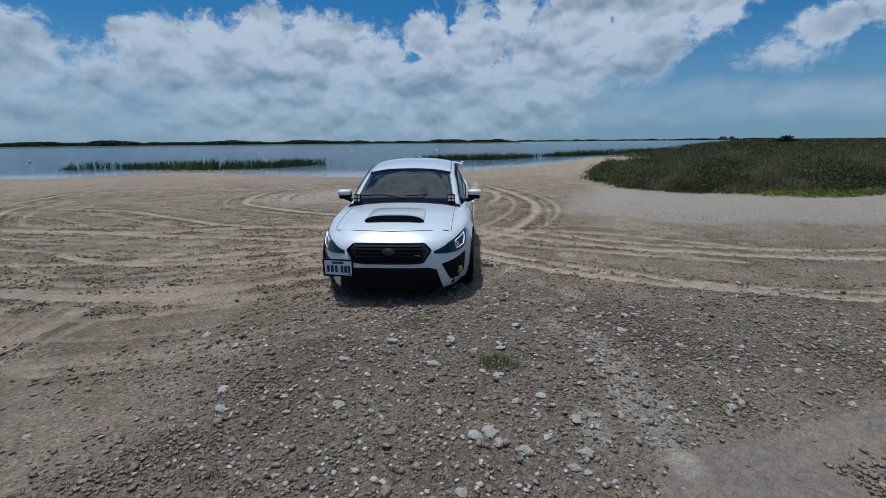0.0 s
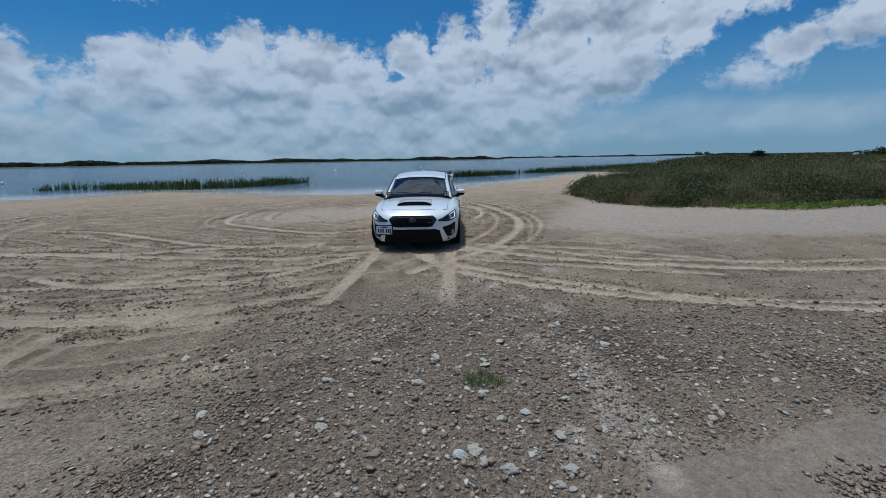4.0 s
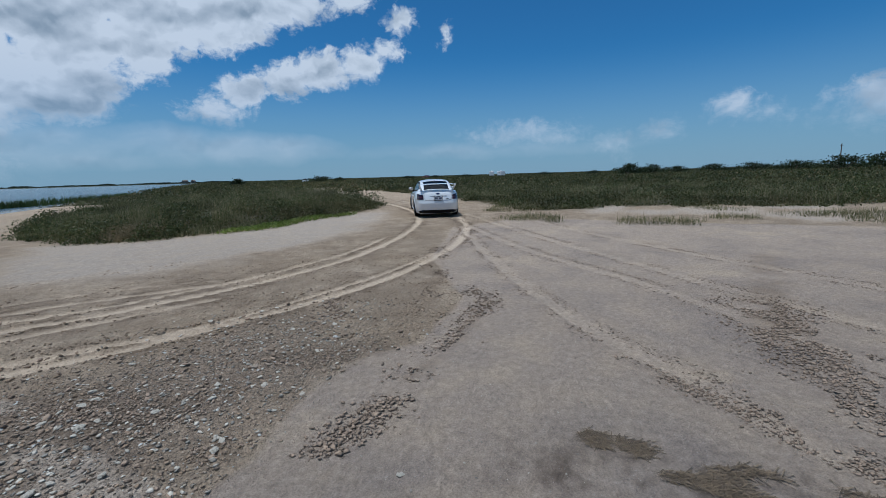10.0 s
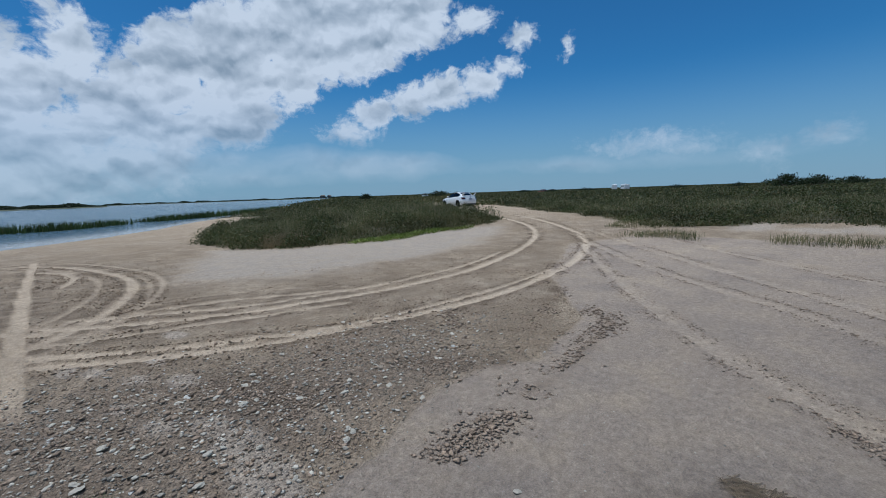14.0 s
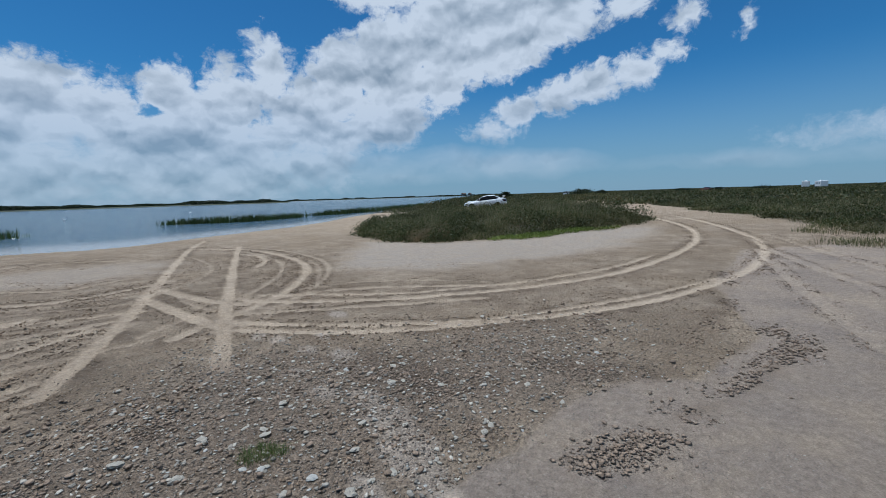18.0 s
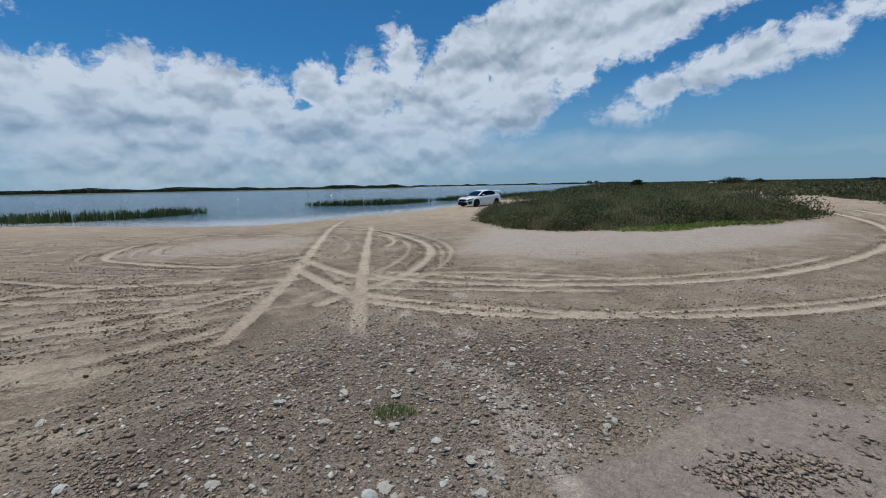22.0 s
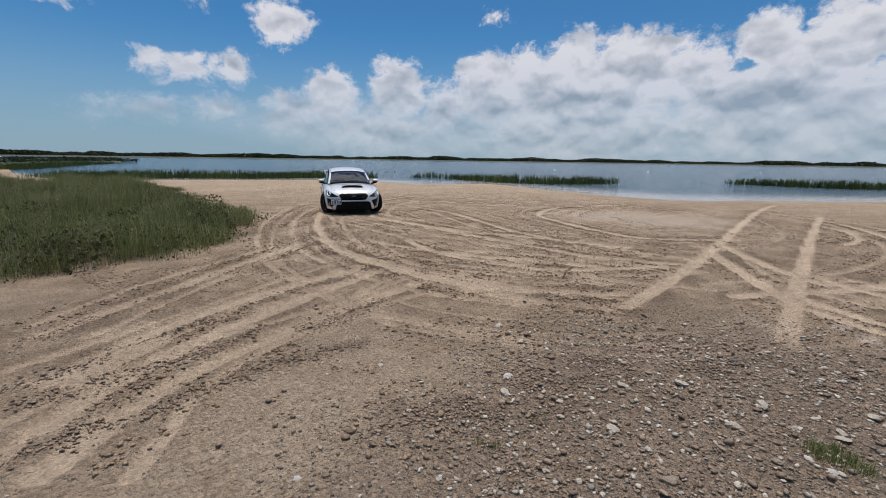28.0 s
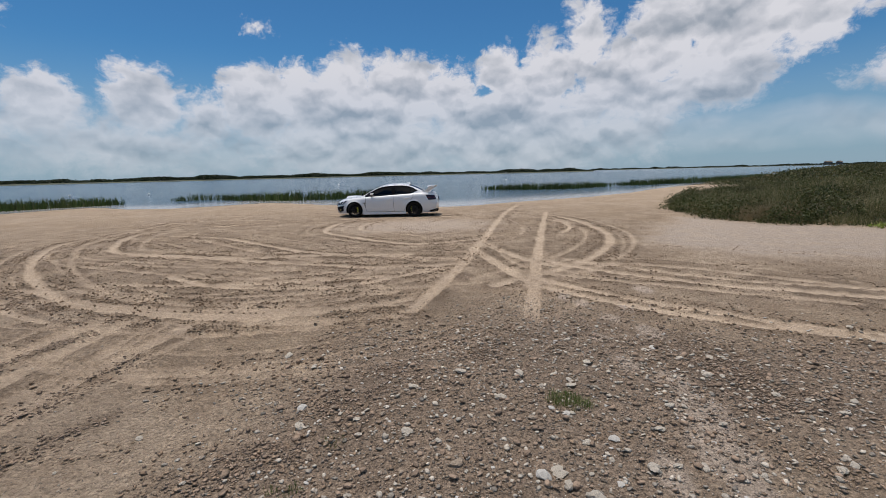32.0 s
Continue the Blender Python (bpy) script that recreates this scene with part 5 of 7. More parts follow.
def wheel(parent, x, side):
    """Tyre with its rim under it; the hub is the origin. side: 1 left, -1 right."""
    w = 0.118
    prof = [(0.235, -w * 0.9), (0.262, -w), (0.300, -w * 0.98), (0.318, -w * 0.8), (WR, -w * 0.6), (WR, -0.045), (WR - 0.009, -0.040), (WR - 0.009, -0.030), (WR, -0.025), (WR, 0.025), (WR - 0.009, 0.030), (WR - 0.009, 0.040), (WR, 0.045), (WR, w * 0.6), (0.318, w * 0.8), (0.300, w * 0.98), (0.262, w), (0.235, w * 0.9)]
    tyre = part("wheel", lathe(prof, 56), RUBBER, parent, "black tyre on a black spoked rim, dusty with sand", smooth=True)
    bm = lathe([(0.236, -0.10), (0.236, 0.10), (0.245, 0.105), (0.245, 0.112), (0.228, 0.108), (0.218, 0.06), (0.214, -0.10)], 48)
    if side < 0:
        bmesh.ops.scale(bm, vec=(1, -1, 1), verts=bm.verts)
    part("rim", bm, ALLOY, tyre, smooth=True)
    bm = bmesh.new()
    for k in range(10):
        a = k * math.pi / 5
        for off in (-0.10, 0.10):
            s = block((0.185, 0.024, 0.022), (0.135, 0.082 * side, 0.0), (0, 0, -7 * side), 0.005)
            bmesh.ops.transform(s, matrix=Matrix.Rotation(a + off * (1 - 0), 4, "Y"), verts=s.verts)
            me = bpy.data.meshes.new("spoke")
            s.to_mesh(me)
            s.free()
            bm.from_mesh(me)
            bpy.data.meshes.remove(me)
    part("spokes", bm, ALLOY, tyre)
    bm = lathe([(0.0, 0.098 * side), (0.03, 0.098 * side), (0.045, 0.09 * side), (0.06, 0.085 * side), (0.06, 0.03 * side), (0.0, 0.03 * side)], 24)
    part("hub_cap", bm, ALLOY, tyre, smooth=True)
    tyre.matrix_basis = pose(x, WY * side, WR)
    # brake behind the rim stays with the car
    bm = lathe([(0.08, 0.0), (0.165, 0.0), (0.165, 0.024), (0.08, 0.024), (0.08, 0.0)], 40)
    bmesh.ops.transform(bm, matrix=pose(x, (WY + 0.012) * side - 0.012, WR), verts=bm.verts)
    part("brake_disc", bm, STEEL, parent)
    bm = bmesh.new()
    fore = -1 if x > 0 else 1
    for dz in (0.07, 0.0, -0.07):
        s = block((0.055, 0.07, 0.06), (x + fore * (0.135 - abs(dz) * 0.25), (WY + 0.022) * side, WR + 0.015 + dz), (0, dz * 300 * fore, 0), 0.012)
        me = bpy.data.meshes.new("c")
        s.to_mesh(me)
        s.free()
        bm.from_mesh(me)
        bpy.data.meshes.remove(me)
    part("brake_caliper", bm, YELLOW, parent, "yellow-green brake caliper")
    return tyre


def strip(name, pts, width, mat, parent, on_side, lift=0.003):
    """A narrow line on the body's side through (x, z) points."""
    line = curve_points(pts, 5)
    d = np.gradient(line, axis=0)
    d /= np.linalg.norm(d, axis=1)[:, None] + 1e-9
    off = np.stack([-d[:, 1], d[:, 0]], -1) * width / 2
    p = []
    for e in (-1, 1):
        q = line + off * e
        y = side_y(q[:, 0], q[:, 1]) + lift
        p.append(np.stack([q[:, 0], y * on_side, q[:, 1]], -1))
    p = np.array(p)
    if not outward(p, (p[..., 0].mean(), 0, p[..., 2].mean())):
        p = p[::-1]
    return part(name, grid_mesh(name, p, mat, 0.006, smooth=False), mat, parent)


def polygon_plate(name, pts, fn, mat, parent, thick=0.02, lift=0.004, label="", n=10):
    """A flat-sided plate on a skin: pts is its outline (a, b) split in a lower and an upper run; fn gives the skin."""
    lower, upper = pts
    lower, upper = np.array(lower, float), np.array(upper, float)
    t = np.linspace(0, 1, 25)

    def along(line):
        s = np.concatenate([[0], np.cumsum(np.linalg.norm(np.diff(line, axis=0), axis=1))])
        s /= s[-1]
        return np.stack([np.interp(t, s, line[:, 0]), np.interp(t, s, line[:, 1])], -1)

    a, b = along(lower), along(upper)
    return sheet(name, lambda u, v: fn(*np.moveaxis(a[np.round(u * 24).astype(int)] * (1 - v[..., None]) + b[np.round(u * 24).astype(int)] * v[..., None], -1, 0)), t, np.linspace(0, 1, n), mat, parent, thick, lift, label)


def front(y, z):
    return np.stack([end_x(y, z), y, z], -1)


def rear(y, z):
    return np.stack([end_x(y, z, False), y, z], -1)


def licence(parent, at, turn, label):
    """A plate with bars in place of its characters."""
    root = part("licence_plate", block((0.012, 0.31, 0.16), at, turn, 0.004), PLATE, parent, label)
    bm = bmesh.new()
    m = pose(*at, *turn)
    rows = [(-0.11, 0.05), (-0.065, 0.05), (-0.02, 0.05), (0.045, 0.05), (0.085, 0.05), (0.122, 0.05)]
    for yy, tall in rows:
        s = block((0.004, 0.028, 0.075), (0.0075, yy, -0.012))
        me = bpy.data.meshes.new("b")
        s.to_mesh(me)
        s.free()
        bm.from_mesh(me)
        bpy.data.meshes.remove(me)
    s = block((0.004, 0.13, 0.022), (0.0075, 0, 0.055))
    me = bpy.data.meshes.new("b")
    s.to_mesh(me)
    s.free()
    bm.from_mesh(me)
    bpy.data.meshes.remove(me)
    bmesh.ops.transform(bm, matrix=m, verts=bm.verts)
    part("plate_marks", bm, PLATEINK, root)
    for dy, dz, sy, sz in ((0, 0.086, 0.335, 0.014), (0, -0.086, 0.335, 0.014), (0.163, 0, 0.014, 0.18), (-0.163, 0, 0.014, 0.18)):
        bm = block((0.02, sy, sz), (0.003, dy, dz), (0, 0, 0), 0.003)
        bmesh.ops.transform(bm, matrix=m, verts=bm.verts)
        part("plate_frame", bm, BLACK, root)


def wing_leg(sd):
    """A leg of the wing: it sweeps forwards and inwards down to the boot lid."""
    bm = bmesh.new()
    rings = []
    for f in np.linspace(0, 1, 7):
        g = f * f * (3 - 2 * f)
        x0, x1 = -2.20 + 0.25 * g, -1.97 + 0.34 * g ** 1.5
        y, z, w = (0.715 - 0.10 * g) * sd, 1.325 - 0.30 * f, 0.022 + 0.022 * f ** 2
        rings.append([bm.verts.new(q) for q in ((x0, y - w, z), ((x0 + x1) / 2, y - w * 1.2, z), (x1, y - w * 0.4, z - 0.01), (x1, y + w * 0.4, z - 0.01), ((x0 + x1) / 2, y + w * 1.2, z), (x0, y + w, z))])
    for a, b in zip(rings[:-1], rings[1:]):
        for i in range(6):
            bm.faces.new((a[i], a[(i + 1) % 6], b[(i + 1) % 6], b[i]))
    bm.faces.new(rings[0])
    bm.faces.new(rings[-1][::-1])
    bmesh.ops.recalc_face_normals(bm, faces=bm.faces)
    return bm


def skin(t, v):
    return np.stack(outline(t, v), -1)


def build_car():
    car = tagged(new("car"), "white sports saloon with a tall rear wing, driving on the sand", "car")
    part("body", body_shell(), PAINT, car)
    part("roof", roof_and_pillars(), PAINT, car)
    # floor and sills
    part("underbody", block((4.1, 1.36, 0.16), (0, 0, 0.27), (0, 0, 0), 0.04), BLACK, car)
    for sd in (1, -1):
        part("side_skirt", block((1.90, 0.10, 0.095), (0.0, 0.835 * sd, 0.165), (0, 0, 0), 0.035), PAINT, car)
        for ax in (AXLE, -AXLE):
            bm = bmesh.new()
            prof = [(0.368, 0.50), (0.368, 0.885)]
            rings = [[bm.verts.new((ax + math.cos(a) * r, y * sd, 0.325 + math.sin(a) * r)) for r, y in prof] for a in np.linspace(-0.35, math.pi + 0.35, 30)]
            for a, b in zip(rings[:-1], rings[1:]):
                bm.faces.new((a[0], a[1], b[1], b[0]))
            for a, b in zip(rings[:-1], rings[1:]):
                bm.faces.new((a[0], b[0], bm.verts.new((ax, 0.5 * sd, 0.3))))
            part("arch_liner", bm, BLACK, car)
    # windows
    belt = dict(centre=(0, 0, 0.9))
    sheet("windscreen", lambda u, v: cabin(u, v * np.interp(u, [0.3, 0.96], [0.93, 0.93])), np.linspace(0.30, 0.965, 22), np.linspace(-1, 1, 30), GLASS, car, 0.005, 0.004, "laminated windscreen mirroring the clouds", **belt)
    sheet("rear_window", lambda u, v: cabin(u, v * 0.86), np.linspace(-1.735, -1.12, 18), np.linspace(-1, 1, 26), DARKGLASS, car, 0.005, 0.004, "dark rear window", **belt)
    for lo, hi in ((0.27, 0.32), (0.945, 1.018)):
        sheet("window_seal", lambda u, v: cabin(u, v * 0.95), np.linspace(lo, hi, 4), np.linspace(-1, 1, 30), TRIM, car, 0.006, 0.008, **belt)
    for lo, hi in ((-1.125, -1.085), (-1.755, -1.715)):
        sheet("window_seal", lambda u, v: cabin(u, v * 0.88), np.linspace(lo, hi, 4), np.linspace(-1, 1, 26), TRIM, car, 0.006, 0.008, **belt)

    def low(u):
        return np.interp(u, [-1.47, -1.36, -1.2, 0.4, 0.86], [1.50, 1.72, 1.92, 1.95, 1.97])

    def high(u):
        return np.interp(u, [-1.47, -1.3, -1.0, 0.3, 0.86], [1.36, 1.20, 1.13, 1.12, 1.25])

    for sd in (1, -1):
        for name, a, b in (("front_side_window", -0.37, 0.86), ("rear_side_window", -1.47, -0.47)):
            sheet(name, lambda u, v: cabin(u, sd * (high(u) + (low(u) - high(u)) * v)), np.linspace(a, b, 30), np.linspace(0, 1, 12), DARKGLASS, car, 0.005, 0.005, "dark tinted side window", **belt)
        sheet("door_pillar", lambda u, v: cabin(u, sd * (high(u) + (low(u) - high(u)) * v)), np.linspace(-0.49, -0.35, 5), np.linspace(0, 1, 12), TRIM, car, 0.008, 0.007, **belt)
        sheet("rain_guard", lambda u, v: cabin(u, sd * (high(u) - 0.02 + 0.13 * v)), np.linspace(-1.30, 0.74, 40), np.linspace(0, 1, 4), TRIM, car, 0.006, 0.016, "smoked rain guard over the side windows", **belt)
        sheet("belt_trim", lambda u, v: cabin(u, sd * (low(u) - 0.02 + 0.05 * v)), np.linspace(-1.32, 0.86, 40), np.linspace(0, 1, 3), TRIM, car, 0.006, 0.009, **belt)
    # cabin inside
    part("dashboard", block((0.45, 1.3, 0.22), (0.62, 0, 0.82), (0, 0, 0), 0.05), SEAT, car)
    for px, py in ((-0.05, 0.37), (-0.05, -0.37)):
        part("seat", block((0.2, 0.46, 0.62), (px - 0.28, py, 0.78), (0, -14, 0), 0.06), SEAT, car)
        part("head_rest", block((0.1, 0.24, 0.17), (px - 0.37, py, 1.17), (0, -10, 0), 0.035), SEAT, car)
    part("rear_bench", block((0.2, 1.2, 0.55), (-1.15, 0, 0.76), (0, -20, 0), 0.06), SEAT, car)
    part("steering_wheel", lathe_ring((0.28, 0.37, 0.95)), BLACK, car)

    # bonnet scoop
    def bonnet(x, y):
        e = outline_edge(x)
        return np.stack([x, y, top_edge(x) + crown(x) * (1 - np.abs(np.clip(y / e, -1, 1)) ** 2.4)], -1)

    xs, ys = np.linspace(1.22, 1.80, 18), np.linspace(-0.34, 0.34, 25)
    x, y = np.meshgrid(xs, ys, indexing="ij")
    p = bonnet(x, y)
    prof = np.clip(1 - np.abs(y / 0.33) ** 4, 0, 1) ** 0.5
    p[..., 2] += 0.070 * prof * smooth_step(1.2, 1.80, x) - 0.006 * np.clip(1 - prof * smooth_step(1.2, 1.5, x), 0, 1)
    part("bonnet_scoop", grid_mesh("bonnet_scoop", p, PAINT, 0.008, flip=not outward(p, (1.4, 0, 0))), PAINT, car)
    # black sheet across the scoop's mouth gives the dark of the opening
    yy = np.linspace(-0.325, 0.325, 25)
    q = np.array([[(1.81 - 0.012 * k, a, float(bonnet(np.array(1.81), np.array(a))[2]) + 0.002 + k * 0.062 * float(np.clip(1 - abs(a / 0.325) ** 4, 0, 1) ** 0.5)) for a in yy] for k in (0, 1)])
    part("scoop_mouth", grid_mesh("scoop_mouth", q, BLACK, 0.02), BLACK, car, "black sheet in place of the scoop's dark opening")
    part("scoop_lip", tube([(1.800, a, float(bonnet(np.array(1.80), np.array(a))[2]) + 0.004 + 0.064 * float(np.clip(1 - abs(a / 0.34) ** 4, 0, 1) ** 0.5)) for a in np.linspace(-0.335, 0.335, 21)], 0.009), PAINT, car)
    part("bonnet_gap", tube([tuple(bonnet(np.array(2.02 - 0.09 * (a / 0.6) ** 2), np.array(a)) + [0, 0, 0.001]) for a in np.linspace(-0.62, 0.62, 17)], 0.004), SEAM, car)
    for sd in (1, -1):
        part("bonnet_gap", tube([tuple(bonnet(np.array(xx), np.array(sd * (0.66 - 0.02 * (xx - 1)))) + [0, 0, 0.001]) for xx in np.linspace(0.95, 1.90, 12)], 0.003), SEAM, car)
        part("wiper", tube([(0.99, sd * 0.1 + 0.12, 0.985), (0.93, sd * 0.3 + 0.0, 1.03), (0.95, sd * 0.3 - 0.3, 1.015)], 0.008), BLACK, car)
        # pod lamps by the foot of the screen
        pod = part("pod_lamp", block((0.05, 0.095, 0.095), (0.99, 0.61 * sd, 0.995), (0, 0, 0), 0.01), BLACK, car, "small square black auxiliary lamp")
        for dy in (-0.022, 0.022):
            for dz in (-0.022, 0.022):
                part("lens", block((0.008, 0.034, 0.034), (1.018, 0.61 * sd + dy, 0.995 + dz), (0, 0, 0), 0.004), CHROME, pod)
        part("pod_bracket", tube([(0.985, 0.61 * sd, 0.88), (0.99, 0.61 * sd, 0.955)], 0.012), BLACK, car)
        # mirrors
        bm = block((0.14, 0.19, 0.085), (0.50, 0.915 * sd, 1.01), (0, 8, -10 * sd), 0.034)
        mir = part("mirror", bm, PAINT, car, "white door mirror with black foot", smooth=True)
        part("mirror_base", block((0.13, 0.175, 0.07), (0.50, 0.91 * sd, 0.965), (0, 8, -10 * sd), 0.03), TRIM, mir, "black lower shell of the mirror", smooth=True)
        part("mirror_glass", block((0.008, 0.16, 0.10), (0.424, 0.913 * sd, 0.99), (0, 0, -10 * sd), 0.003), CHROME, mir)
        part("mirror_foot", tube([(0.56, 0.78 * sd, 0.90), (0.54, 0.85 * sd, 0.925), (0.52, 0.91 * sd, 0.945)], 0.032, 8), BLACK, mir)
        # doors
        strip("door_gap", [(0.80, 0.885), (0.815, 0.60), (0.80, 0.36), (0.72, 0.245)], 0.008, SEAM, car, sd)
        strip("door_gap", [(-0.42, 0.945), (-0.43, 0.6), (-0.45, 0.25)], 0.008, SEAM, car, sd)
        strip("door_gap", [(-1.30, 0.985), (-1.27, 0.85), (-1.10, 0.62), (-0.93, 0.40), (-0.88, 0.25)], 0.008, SEAM, car, sd)
        strip("door_gap", [(0.72, 0.245), (0.1, 0.24), (-0.88, 0.25)], 0.007, SEAM, car, sd)
        for hx, hz in ((-0.22, 0.775), (-1.03, 0.815)):
            part("door_handle", block((0.19, 0.035, 0.036), (hx, float(side_y(np.array(hx), np.array(hz))) * sd + 0.018 * sd, hz), (0, 2, 0), 0.012), PAINT, car)
        # vent behind the front wheel
        strip("wing_vent", [(0.945, 0.64), (0.87, 0.63), (0.80, 0.632)], 0.026, BLACK, car, sd, 0.006)
        strip("wing_vent", [(0.855, 0.61), (0.84, 0.5), (0.815, 0.40)], 0.012, BLACK, car, sd, 0.006)
        # headlights
        lam = polygon_plate("headlight", ([(0.27 * sd, 0.755), (0.5 * sd, 0.70), (0.75 * sd, 0.66), (0.88 * sd, 0.69)], [(0.27 * sd, 0.80), (0.5 * sd, 0.875), (0.75 * sd, 0.90), (0.98 * sd, 0.905)]), skin, LAMP, car, 0.03, 0.008, "dark headlight with a white light bracket")
        for line, wid in (([(0.62, 0.862), (0.75, 0.874), (0.88, 0.88)], 0.009), ([(0.88, 0.88), (0.86, 0.80), (0.82, 0.735)], 0.012), ([(0.82, 0.735), (0.72, 0.73), (0.64, 0.735)], 0.009)):
            part("light_bracket", tube([tuple(skin(np.array(tt * sd), np.array(vv)) + np.array([0.012, 0.010 * sd, 0.0])) for tt, vv in line], wid / 2), LED, lam, "white daytime running light")
        bm = bmesh.new()
        bmesh.ops.create_uvsphere(bm, u_segments=14, v_segments=8, radius=0.04, matrix=Matrix.Translation(Vector(skin(np.array(0.64 * sd), np.array(0.79))) - Vector((0.015, 0, 0))))
        part("projector", bm, CHROME, lam, smooth=True)
        sheet("roof_seam", lambda u, v: cabin(u, sd * (0.955 + 0.02 * v)), np.linspace(-1.02, 0.26, 24), np.linspace(0, 1, 3), SEAM, car, 0.004, 0.003, centre=(0, 0, 0.9))
        # fog lamp pocket
        pocket = polygon_plate("fog_pocket", ([(0.64 * sd, 0.262), (0.72 * sd, 0.258), (0.775 * sd, 0.30)], [(0.55 * sd, 0.455), (0.68 * sd, 0.48), (0.79 * sd, 0.515)]), front, BLACK, car, 0.03, 0.006, "black fog lamp pocket")
        c = front(np.array(0.72 * sd), np.array(0.335))
        bm = lathe([(0.0, 0.0), (0.036, 0.0), (0.045, -0.012), (0.05, -0.04)], 20)
        bmesh.ops.transform(bm, matrix=pose(c[0] + 0.016, c[1], c[2], 0, 0, -90), verts=bm.verts)
        part("fog_lamp", bm, FOG, pocket, "small yellow fog lamp", smooth=True)
        for zz in (0.29, 0.335, 0.38, 0.42):
            pts = [front(np.array(yv * sd), np.array(zz + (yv - 0.6) * 0.1)) + np.array([0.012, 0, 0]) for yv in np.linspace(0.64, 0.77, 6)]
            part("pocket_slat", tube([tuple(q) for q in pts], 0.006, 5), TRIM, pocket)
        # tail lamps wrap round the corner
        def tail(u, v):
            # u from the lid's edge round onto the side
            yr = 0.57 + 0.29 * np.minimum(u, 1)
            lo = 0.725 - 0.01 * np.minimum(u, 1) + 0.26 * np.clip(u - 1, 0, 1)
            hi = 0.90 + 0.05 * np.minimum(u, 1) - 0.10 * np.clip(u - 1.05, 0, 1)
            zz = lo + (hi - lo) * v
            xr = end_x(yr, zz, False)
            xs_ = -2.06 + (u - 1) * 0.36
            ys_ = side_y(xs_, zz)
            k = smooth_step(0.75, 1.15, u)
            xx = xr * (1 - k) + np.maximum(xs_, xr) * k
            y_ = yr * (1 - k) + ys_ * k
            return np.stack([xx, y_ * sd, zz], -1)

        tl = sheet("tail_lamp", tail, np.linspace(0, 1.46, 26), np.linspace(0, 1, 8), TAIL, car, 0.03, 0.012, "smoked dark red tail lamp", centre=(-1.5, 0, 0.86))
        for vv_ in (0.42,):
            sheet("lamp_band", lambda u, v: tail(u, vv_ + 0.14 * v), np.linspace(0.15, 1.35, 16), np.linspace(0, 1, 3), TAILRED, tl, 0.004, 0.016, centre=(-1.5, 0, 0.86))
        # exhaust tips, two a side
        for dy in (0.50, 0.61):
            bm = lathe([(0.034, 0.0), (0.046, 0.0), (0.046, 0.16), (0.034, 0.16), (0.034, 0.0)], 20)
            bmesh.ops.transform(bm, matrix=pose(-2.24, dy * sd, 0.235, 0, 0, -90), verts=bm.verts)
            part("exhaust_tip", bm, GLOSS, car, smooth=True)
        # wing uprights
        part("wing_upright", wing_leg(sd), PAINT, car)
    # fuel flap on the right
    a = np.linspace(0, 2 * np.pi, 25)
    strip("fuel_flap_gap", [(-1.63 + 0.085 * math.cos(t), 0.80 + 0.085 * math.sin(t)) for t in a], 0.006, SEAM, car, -1)
    # grille
    # no recess behind the bars: the black plate paints the dark of the opening
    g = polygon_plate("grille", ([(-0.35, 0.49), (-0.25, 0.482), (0.25, 0.482), (0.35, 0.49)], [(-0.43, 0.605), (-0.37, 0.655), (0.37, 0.655), (0.43, 0.605)]), front, BLACK, car, 0.03, 0.008, "black mesh grille in a black frame", n=8)
    for zz in (0.51, 0.54, 0.575, 0.61, 0.635):
        part("grille_bar", tube([tuple(front(np.array(yv), np.array(zz)) + np.array([0.012, 0, 0])) for yv in np.linspace(-0.35, 0.35, 11)], 0.007, 5), TRIM, g)
    ring = [(-0.44, 0.605), (-0.375, 0.662), (0.375, 0.662), (0.44, 0.605), (0.36, 0.486), (0.25, 0.475), (-0.25, 0.475), (-0.36, 0.486), (-0.44, 0.605)]
    dense = [tuple(front(np.array(p[0] + (q[0] - p[0]) * f), np.array(p[1] + (q[1] - p[1]) * f)) + np.array([0.012, 0, 0])) for p, q in zip(ring[:-1], ring[1:]) for f in np.linspace(0, 1, 6, endpoint=False)]
    part("grille_frame", tube(dense + dense[:1], 0.010, 6), TRIM, g)
    c = front(np.array(0.0), np.array(0.59))
    bm = lathe([(0.0, 0.01), (0.05, 0.006), (0.056, 0.0)], 24)
    bmesh.ops.transform(bm, matrix=pose(c[0] + 0.02, 0, c[2], 0, 0, -90) @ Matrix.Diagonal((1.3, 1, 0.7, 1)), verts=bm.verts)
    part("oval_badge", bm, GLOSS, car)
    part("grille_badge", block((0.012, 0.085, 0.028), (float(c[0]) + 0.012, 0.29, 0.545), (0, 0, 0), 0.004), FOG, g, "small pale badge")
    # black plate on the bumper skin, its colour standing for the intake's shaded depth
    it = polygon_plate("lower_intake", ([(-0.56, 0.18), (-0.3, 0.178), (0.3, 0.178), (0.56, 0.18)], [(-0.50, 0.40), (-0.42, 0.425), (0.42, 0.425), (0.50, 0.40)]), front, BLACK, car, 0.03, 0.006, "wide black plate in place of the lower intake's dark opening", n=8)
    for zz in (0.23, 0.29, 0.35):
        part("intake_slat", tube([tuple(front(np.array(yv), np.array(zz)) + np.array([0.010, 0, 0])) for yv in np.linspace(-0.43, 0.43, 11)], 0.007, 5), BLACK, it)
    part("front_lip", tube([tuple(front(np.array(yv), np.array(0.178)) + np.array([0.002, 0, 0])) for yv in np.linspace(-0.55, 0.55, 13)], 0.011, 6), BLACK, car, "black front lip")
    licence(car, (2.225, -0.54, 0.415), (0, 0, -9), "white front licence plate with dark marks, set to one side")
